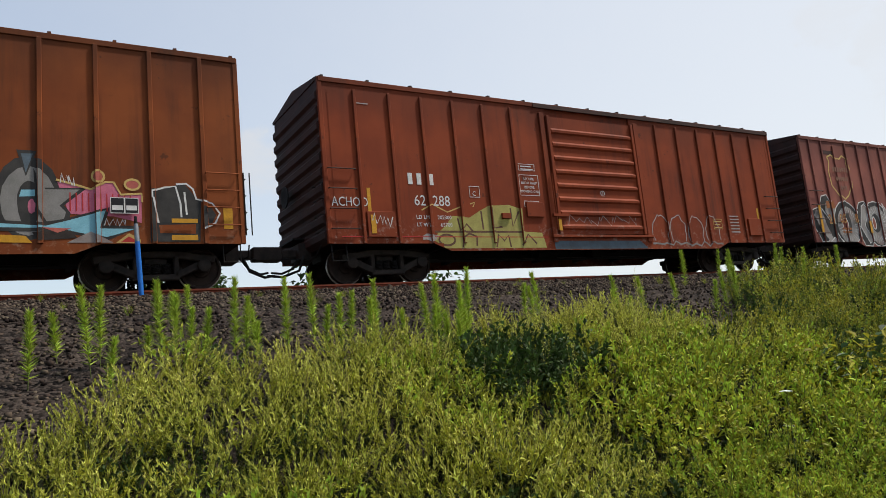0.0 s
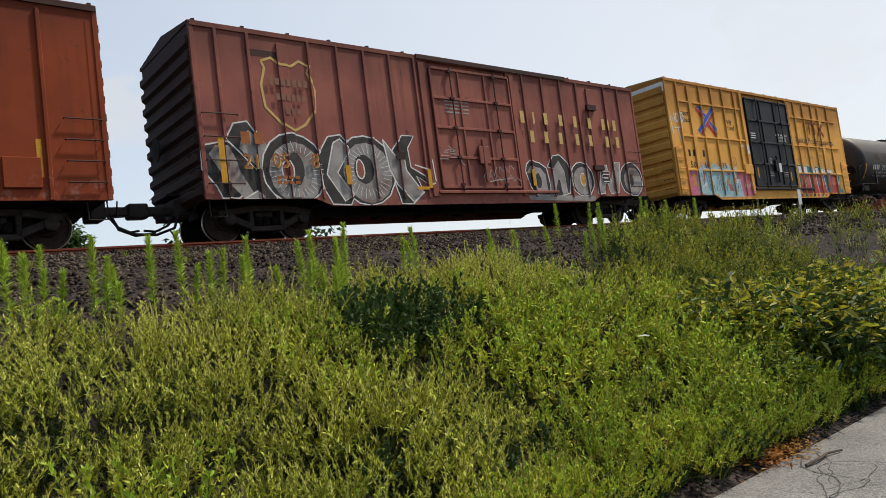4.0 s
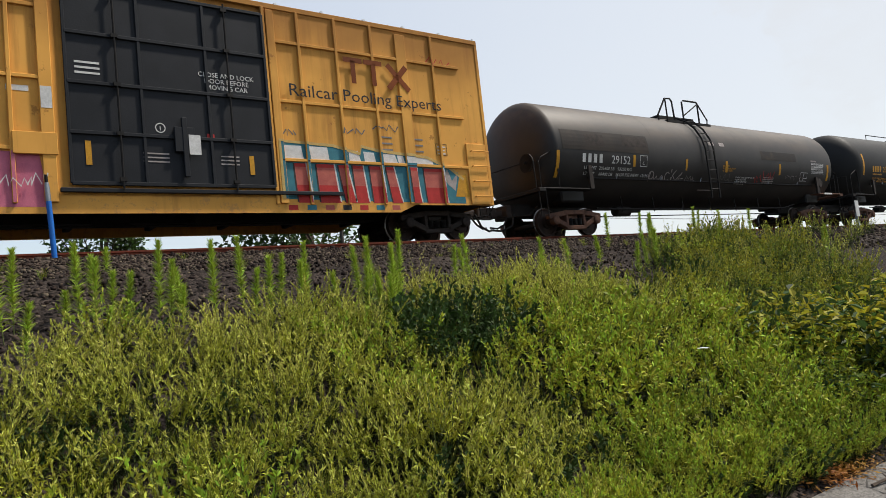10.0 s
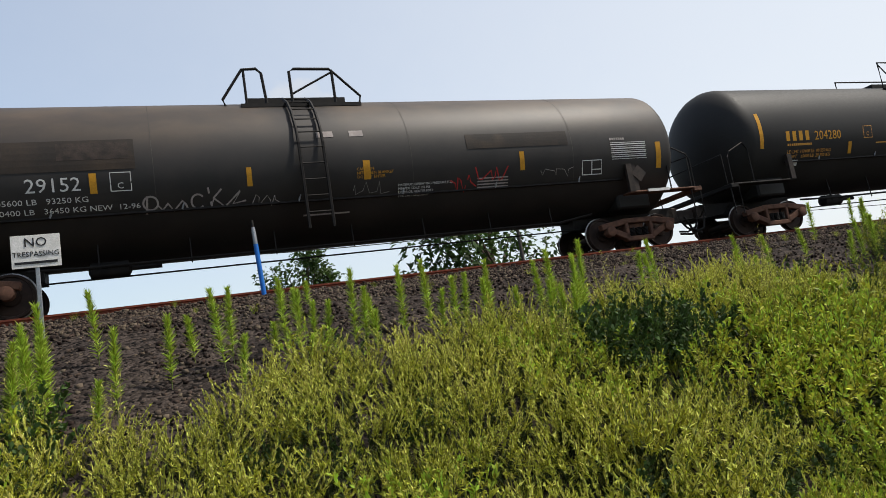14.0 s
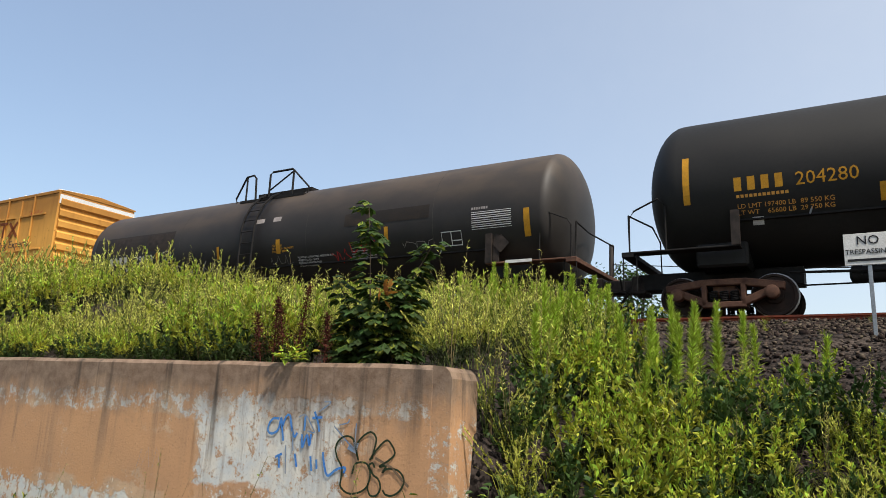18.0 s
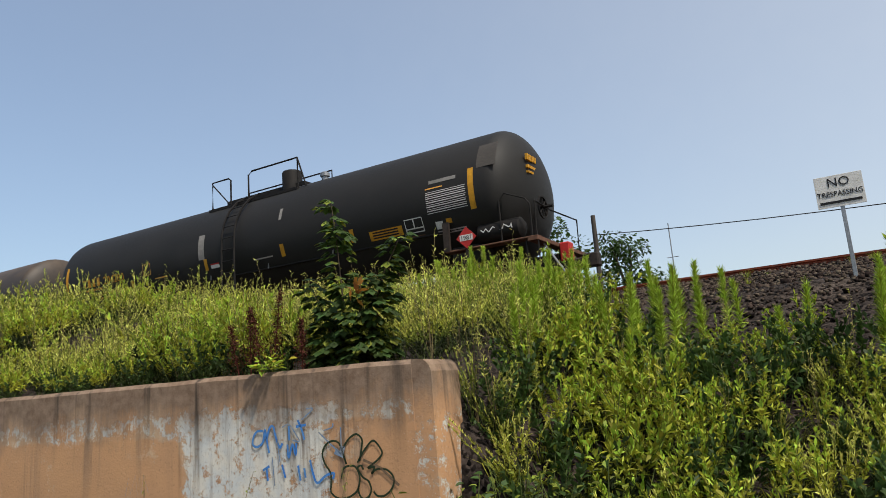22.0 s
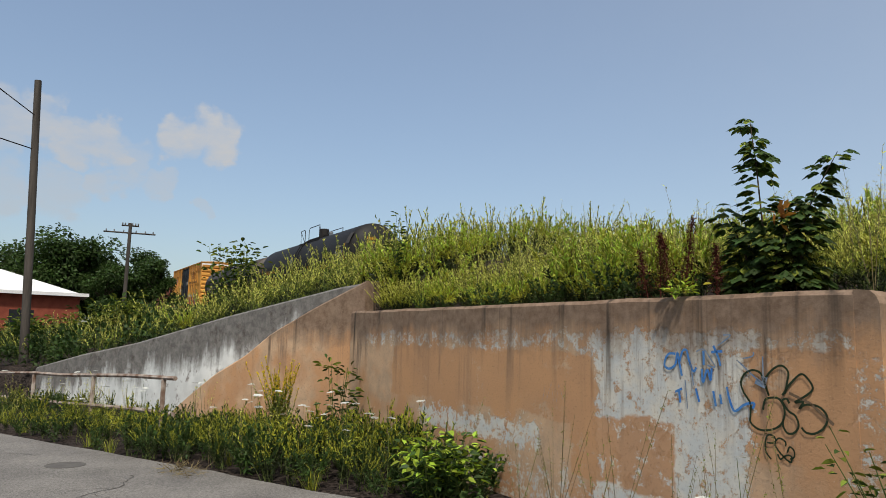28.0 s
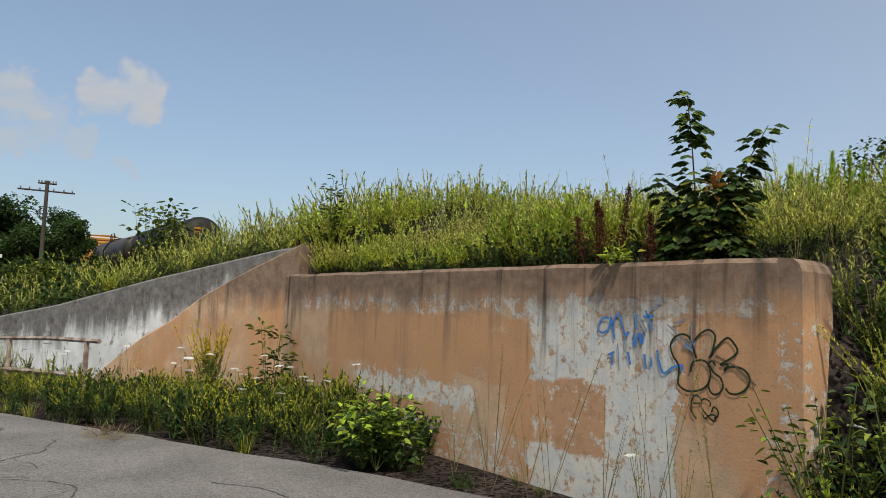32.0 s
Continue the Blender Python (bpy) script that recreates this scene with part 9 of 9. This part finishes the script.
UMBELS = [umbel(h, 300 + i) for i, h in enumerate((0.6, 0.75, 0.9))]
uspots = [(5.4, 6.4, 0.5), (5.35, 4.9, 0.2), (6.2, 3.95, 0.45), (6.4, 4.1, 0.35), (-2.55, 4.3, 0.05), (-3.3, 3.7, 0.0), (-3.6, 3.8, 0.0)]
for i in range(52):
    x = R0.uniform(-15, -7)
    lo, hi = toe(x) + 0.2, wall_front(x) - 0.8
    if hi > lo:
        uspots.append((x, R0.uniform(lo, hi), None))
for i, (x, y, up) in enumerate(uspots):
    m_ = pose(x, y, (ground_z(x, y) if up is not None else 0) - 0.02 + (up or 0) * 0.4, R0.uniform(-8, 8), R0.uniform(-8, 8), R0.uniform(0, 360))
    if i < 3:
        UMBELS[i].matrix_basis = m_
    else:
        copy_thing(UMBELS[i % 3], m_)


# thin dry stalks before the wall
def dry_stalk(h, seed):
    rng = np.random.default_rng(seed)
    ob = new("dry_stalk")
    tagged(ob, "thin branching weed stalk before the wall", "plant", "dry stalks before the wall")
    hp = Heap()
    for i in range(5):
        a = rng.uniform(0, 6.28)
        d = np.array([math.cos(a) * 0.25, math.sin(a) * 0.25, 1])
        ln = h * rng.uniform(0.6, 1.0)
        pts = [np.array([0, 0, h * 0.15]) * (i > 0) + d * ln * t for t in (0, 0.5, 1)]
        v, q = stem(pts, 0.003, 0.001)
        hp.add((v, q, np.zeros(len(q), int)), 0, 0, 0)
        n = 20
        t = rng.uniform(0.2, 1, n)
        base = np.outer(t * ln, d) + np.array([0, 0, h * 0.15]) * (i > 0)
        v, q = leaves(rng, base, rng.normal(size=(n, 3)), rng.uniform(0.012, 0.03, n), rng.uniform(0.006, 0.01, n))
        hp.add((v, q, np.ones(len(q), int)), 0, 0, 0)
    p = new("stalk", hp.mesh("stalk", ("tan", "mid")))
    p.parent = ob
    return ob


STALKS = [dry_stalk(h, 400 + i) for i, h in enumerate((0.9, 1.15, 0.7))]
for i, (x, y) in enumerate(((-5.4, 3.9), (-5.2, 3.8), (-4.9, 3.95), (-3.9, 3.75), (-3.6, 3.9), (-3.3, 3.8), (-3.45, 3.6), (-4.4, 3.7), (-5.6, 3.7), (-7.0, 3.9), (-3.1, 3.9))):
    m_ = pose(x, y, -0.02, R0.uniform(-6, 6), R0.uniform(-6, 6), R0.uniform(0, 360))
    if i < 3:
        STALKS[i].matrix_basis = m_
    else:
        copy_thing(STALKS[i % 3], m_)

# dead fern litter on the asphalt
hp = Heap()
rngl = np.random.default_rng(9)
n = 800
b = np.stack([rngl.normal(7.3, 0.27, n), rngl.normal(3.50, 0.11, n), rngl.uniform(0.02, 0.14, n)], -1)
v, q = leaves(rngl, b, rngl.normal(size=(n, 3)) * (1, 1, 0.25), rngl.uniform(0.04, 0.1, n), rngl.uniform(0.008, 0.02, n), 0.1)
hp.add((v, q, np.zeros(len(q), int)), 0, 0, 0)
tagged(new("leaf_litter", hp.mesh("leaf_litter", ("autumn",))), "heap of dead rust-coloured fern leaves on the asphalt edge", "litter", kind="stuff")
hp = Heap()
n = 260
b = np.stack([rngl.normal(-9.0, 0.24, n), rngl.normal(1.45, 0.12, n), rngl.uniform(0.02, 0.05, n)], -1)
v, q = leaves(rngl, b, rngl.normal(size=(n, 3)) * (1, 1, 0.5) + (0, 0, 0.3), rngl.uniform(0.07, 0.2, n), rngl.uniform(0.004, 0.01, n), 0.1)
hp.add((v, q, np.zeros(len(q), int)), 0, 0, 0)
tagged(new("dry_grass_tuft", hp.mesh("dry_grass_tuft", ("tan",))), "dead brown grass in a crack of the asphalt", "grass", kind="stuff")

twig = new("dead_stick")
twig.location = (7.4, 3.12, 0.03)
tagged(twig, "short dark dead stick lying on the asphalt", "stick")
bm = bmesh.new()
tube(bm, [(-0.28, 0.03, 0), (-0.1, 0, 0.015), (0.12, 0.02, 0.01), (0.3, -0.03, 0)], 0.014, 6, 0.6)
tube(bm, [(-0.05, 0.0, 0.01), (0.06, 0.09, 0.02)], 0.008, 5, 0.5)
part("wood", bm, M["bark"], twig)

# ---- ballast stones ----
oct_v = np.array([(1, 0, 0), (-1, 0, 0), (0, 1, 0), (0, -1, 0), (0, 0, 1), (0, 0, -1)], float)
cube_v = np.array([(x, y, z) for x in (-1, 1) for y in (-1, 1) for z in (-1, 1)], float)
cube_q = np.array([(0, 1, 3, 2), (4, 6, 7, 5), (0, 4, 5, 1), (2, 3, 7, 6), (0, 2, 6, 4), (1, 5, 7, 3)])
hp = Heap()
rs = np.random.default_rng(21)
STONES = [(cube_v * rs.uniform(0.55, 1.0, (8, 3)), cube_q, np.zeros(6, int)) for i in range(12)]


def stones(n, x0, x1, y0, y1, lo, hi):
    for i in range(n):
        x, y = rs.uniform(x0, x1), rs.uniform(y0, y1)
        s = rs.uniform(lo, hi) * (1.6 if rs.random() < 0.04 else 1)
        hp.add(STONES[rs.integers(12)], x, y, ground_z(x, y) - 0.01 + s * 0.3, rs.uniform(0, 6.28), s, (rs.uniform(-0.5, 0.5), rs.uniform(-0.5, 0.5)))


stones(17000, -6, 14, 6.4, 13.6, 0.009, 0.024)
stones(3500, -12, 18, 12.0, 14.9, 0.014, 0.03)
stones(2000, 26, 60, 9.5, 14.9, 0.03, 0.06)
stones(4500, 13.5, 27, 8.4, 14.4, 0.014, 0.034)
stones(250, -3, 6, 7, 12, 0.025, 0.035)
tagged(new("ballast_stones", hp.mesh("ballast_stones", ("stone",))), "dark brown ballast stones and cinders", "gravel", kind="stuff")


# ---- distance ----
def tree(x, y, z, h, rad, seed, label="leafy green tree beyond the track", keys=("dark", "mid", "bark"), count=6500):
    rng = np.random.default_rng(seed)
    ob = new("tree")
    ob.location = (x, y, z)
    tagged(ob, label, "tree")
    bm = bmesh.new()
    tube(bm, [(0, 0, -0.5), (0.1, 0, h * 0.3), (0.0, 0.1, h * 0.6), (0.1, 0, h * 0.85)], 0.03 * h, 8, 0.25)
    centres = []
    for i in range(24):
        a, k = rng.uniform(0, 6.28), rng.uniform(0.22, 0.95)
        rr = rad * rng.uniform(0.35, 0.9) * (1.15 - 0.75 * max(0, k - 0.5))
        e = (rr * math.cos(a), rr * math.sin(a), h * k + 0.06 * h)
        tube(bm, [(0, 0, h * k * 0.62), (e[0] * 0.5, e[1] * 0.5, h * k * 0.85), e], 0.010 * h, 5, 0.3)
        centres.append((*e, rad * rng.uniform(0.28, 0.5)))
    part("trunk", bm, M["bark"], ob, "grey-brown trunk and limbs")
    c = np.array(centres)
    pick = rng.integers(0, len(c), count)
    off = unit(rng.normal(size=(count, 3))) * (rng.random((count, 1)) ** 0.4) * c[pick, 3:4] * (1, 1, 0.75)
    b = c[pick, :3] + off
    L = rng.uniform(0.05, 0.09, count) * rad + 0.10
    v, q = leaves(rng, b, rng.normal(size=(count, 3)) * (1, 1, 0.5) + off * 0.6, L, L * 0.6, 0.3)
    hp = Heap()
    hp.add((v, q, (rng.random(len(q)) < 0.3).astype(int)), 0, 0, 0)
    p = new("crown", hp.mesh("crown", keys[:2]))
    p.parent = ob
    return ob


for i, (x, y, h, rad) in enumerate(((20.5, 40, 10.8, 4.8), (8.5, 40, 8.0, 2.3), (-18.5, 45, 11.4, 3.4), (-13.2, 46, 9.6, 2.6), (-23, 47, 9.0, 2.4), (-75, -5, 8.0, 4.2), (-76, -0.5, 8.5, 4.4), (-77, 4.2, 7.0, 3.2), (-78, 7.6, 7.6, 2.4), (-80, -11, 8.4, 5), (-70, 4.4, 5.6, 2.4), (-74, 1.5, 8.8, 4.0), (-72, 8.5, 6.2, 2.2))):
    tree(x, y, ground_z(x, y), h, rad, 500 + i, keys=("dark", "dark"), count=8000 if x < -60 else 4500)


def pole(x, y, z0, top, r, label, arms=(), lean=0.0):
    p = new("utility_pole")
    p.location = (x, y, z0)
    tagged(p, label, "utility pole")
    bm = bmesh.new()
    tube(bm, [(0, 0, -0.5), (0, lean * 0.5, (top - z0) * 0.5), (0, lean, top - z0)], r, 12, 0.75)
    part("shaft", bm, M["wood"], p, smooth=True)
    for z, w, ang in arms:
        bm = bmesh.new()
        c, s = math.cos(ang), math.sin(ang)
        tube(bm, [(-c * w / 2, -s * w / 2, z), (c * w / 2, s * w / 2, z)], 0.06, 4)
        part("crossarm", bm, M["wood"], p)
        for k in (-0.45, -0.3, -0.12, 0.12, 0.3, 0.45):
            bm = bmesh.new()
            lathe(bm, [(0.05, 0.02), (0.1, 0.05), (0.2, 0.05), (0.22, 0.02)], 8, "z", (c * w * k, s * w * k, z))
            part("insulator", bm, M["galv"], p)
    return p


pole(-24.0, -0.44, 0.0, 9.0, 0.13, "weathered grey wooden utility pole without a crossarm", lean=-0.40)
pole(-58, 5.0, 1.0, 9.95, 0.16, "old wooden utility pole with crossarms", ((8.2, 3.6, 1.45), (8.75, 1.2, 1.45)))
pole(-12.6, 38, 0.5, 10.85, 0.17, "weathered utility pole behind the track", lean=0.1)
pole(21.5, 38, 0.5, 9.0, 0.14, "weathered utility pole behind the track")
mast = new("antenna_mast")
mast.location = (-13.4, 60, 0.5)
tagged(mast, "thin grey antenna mast in the distance", "mast")
bm = bmesh.new()
tube(bm, [(0, 0, 0), (0, 0, 13.7)], 0.05, 5)
tube(bm, [(-0.5, 0, 10.8), (0.5, 0, 10.8)], 0.03, 4)
part("mast_tube", bm, M["galv"], mast)


def wire(a, b, sag, r=0.018):
    w = new("overhead_wire")
    tagged(w, "thin dark overhead wire", "wire")
    a, b = Vector(a), Vector(b)
    bm = bmesh.new()
    tube(bm, [a.lerp(b, k / 12) - Vector((0, 0, sag * 4 * (k / 12) * (1 - k / 12))) for k in range(13)], r, 4)
    part("cable", bm, M["steel_dark"], w)


wire((-12.6, 38, 9.7), (21.5, 38, 8.6), 0.6, 0.025)
wire((21.5, 38, 8.6), (120, 38, 8.6), 1.0, 0.025)
wire((-24, -0.74, 6.9), (-14, -14, 9.2), 0.4)
wire((-24, -0.78, 7.9), (-13, -11, 13.5), 0.4)


def brick_building():
    b = new("brick_building")
    b.location = (-62, -13.4, 0.25)
    tagged(b, "low red-brick building with a white pitched roof", "building")
    boxes("wall", [(-16, 0, -14, 15.6, -0.5, 4.2)], M["brick"], b)
    bm = bmesh.new()
    vs = [bm.verts.new(p) for p in ((0.5, -14.5, 4.4), (0.5, 16.2, 4.2), (-16.5, 16.2, 4.2), (-16.5, -14.5, 4.4), (-8, -4, 9.2), (-8, 4, 8.2))]
    for f in ((0, 1, 5, 4), (1, 2, 5), (2, 3, 4, 5), (3, 0, 4), (3, 2, 1, 0)):
        bm.faces.new([vs[i] for i in f])
    part("roof", bm, M["roofwhite"], b, "white coated roof")
    boxes("fascia", [(0.45, 0.6, -14.5, 16.2, 4.15, 4.4)], M["roofwhite"], b)
    for k in range(6):
        w = boxes("window", [(0.0, 0.03, -11 + k * 4.4, -9.4 + k * 4.4, 1.6, 3.0)], M["black_door"], b)
        boxes("sill", [(0.0, 0.1, -11.1 + k * 4.4, -9.3 + k * 4.4, 1.5, 1.6)], M["roofwhite"], w)


def mill_building():
    b = new("mill_building")
    b.matrix_world = pose(105.7, 34.5, 0, 0, 0, -5.6)
    tagged(b, "old red-brick mill with a grey loading door", "building")
    boxes("wall", [(0, 60, 0, 5, 0, 10.6)], M["brick"], b)
    boxes("roof", [(-0.5, 60.5, -0.5, 5.5, 10.6, 11.1)], M["dark_end"], b, "dark flat roof edge")
    boxes("roof_monitor", [(11.5, 19.5, 1.0, 4.5, 11.1, 12.3)], M["galv"], b, "pale roof lantern", bevel=0.05)
    bm = bmesh.new()
    prism(bm, [(11.0, 12.3), (20.0, 12.3), (18.5, 13.0), (15.5, 13.2)], 0.7, 4.8)
    part("monitor_roof", bm, M["dark_end"], b)
    boxes("loading_door", [(11.2, 17.0, -0.06, 0.02, 4.5, 9.9)], M["farconcrete"], b, "grey steel loading door")
    boxes("door_frame", [(17.1, 20.0, -0.1, 0.02, 4.5, 9.9)], M["galv"], b, "pale concrete door surround")
    for k in range(5):
        for z in (6.3, 8.3):
            w = boxes("window", [(2.4 + k * 1.35, 3.2 + k * 1.35, -0.05, 0.02, z, z + 1.5)], M["black_door"], b)
            boxes("sill", [(2.3 + k * 1.35, 3.3 + k * 1.35, -0.1, 0.02, z - 0.12, z)], M["galv"], w)
    for k in range(10):
        for z in (6.3, 8.3):
            boxes("window", [(21.5 + k * 3, 23.2 + k * 3, -0.05, 0.02, z, z + 1.6)], M["black_door"], b)
    for x in (1.2, 9.8, 20.6):
        boxes("pilaster", [(x, x + 0.6, -0.18, 0.02, 0, 10.6)], M["brick"], b)


brick_building()
mill_building()

# ---- lot details ----
M["iron"] = mat("dusty_cast_iron", (0.13, 0.12, 0.108), (0.10, 0.092, 0.083), 0.85, scale=6, fine=60)
M["crack"] = mat("tar_crack", (0.09, 0.083, 0.075), None, 0.95, scale=5, fine=60)


def manhole():
    m = new("manhole_cover")
    m.location = (-9.93, 0.29, 0.012)
    tagged(m, "round iron manhole cover sunk in the asphalt", "manhole")
    bm = bmesh.new()
    lathe(bm, [(-0.03, 0.22), (0.006, 0.22), (0.006, 0.20), (0.003, 0.195), (0.003, 0.05), (0.006, 0.02)], 28, "z")
    part("cover", bm, M["iron"], m)


manhole()


def cracks():
    r_ = random.Random(12)
    bm = bmesh.new()

    def run(x, y, a, n, w):
        prev = None
        for i in range(n):
            c, s = math.cos(a), math.sin(a)
            ww = w * r_.uniform(0.4, 1.3)
            cur = [bm.verts.new((x - s * ww, y + c * ww, 0.0185)), bm.verts.new((x + s * ww, y - c * ww, 0.0185))]
            if prev:
                bm.faces.new((prev[0], cur[0], cur[1], prev[1]))
            prev = cur
            x, y = x + c * 0.07, y + s * 0.07
            a += r_.uniform(-0.5, 0.5) - 0.10 * a
            if r_.random() < 0.08 and n > 14:
                run(x, y, a + r_.choice((-1, 1)) * 0.9, n // 3, w * 0.7)

    for x, y, a, n in ((5.4, 2.7, 0.25, 70), (7.5, 2.4, 0.1, 80), (6.2, 1.6, -0.4, 40), (-12, -1.5, 0.5, 40), (-9, 0.9, 0.3, 30), (-7.4, 0.2, 1.0, 24), (-6.5, 1.8, 0.5, 20)):
        run(x, y, a, n, 0.006)
    ob = part("asphalt_cracks", bm, M["crack"], road)
    return tagged(ob, "dark branching cracks", kind="stuff")


cracks()


# ---- motion ----
def motions():
    for car, x in moving:
        rows = []
        for t, s in TRAVEL:
            at, mid = track_at(x + s), track_at(x + s + 8.0)
            rows.append((t, pose(x + s, TRACK_Y + at[0], RAIL_Z + at[1], 0, -math.degrees(math.atan(mid[3])), math.degrees(math.atan(mid[2])))))
        walk(car, rows)
    times = [i * 32 / 294 for i in range(295)]
    gone = [float(np.interp(t, [r[0] for r in TRAVEL], [r[1] for r in TRAVEL])) for t in times]
    for ws, at in spinning:
        walk(ws, [(t, pose(*at, 0, math.degrees(s / 0.42), 0)) for t, s in zip(times, gone)])


motions()
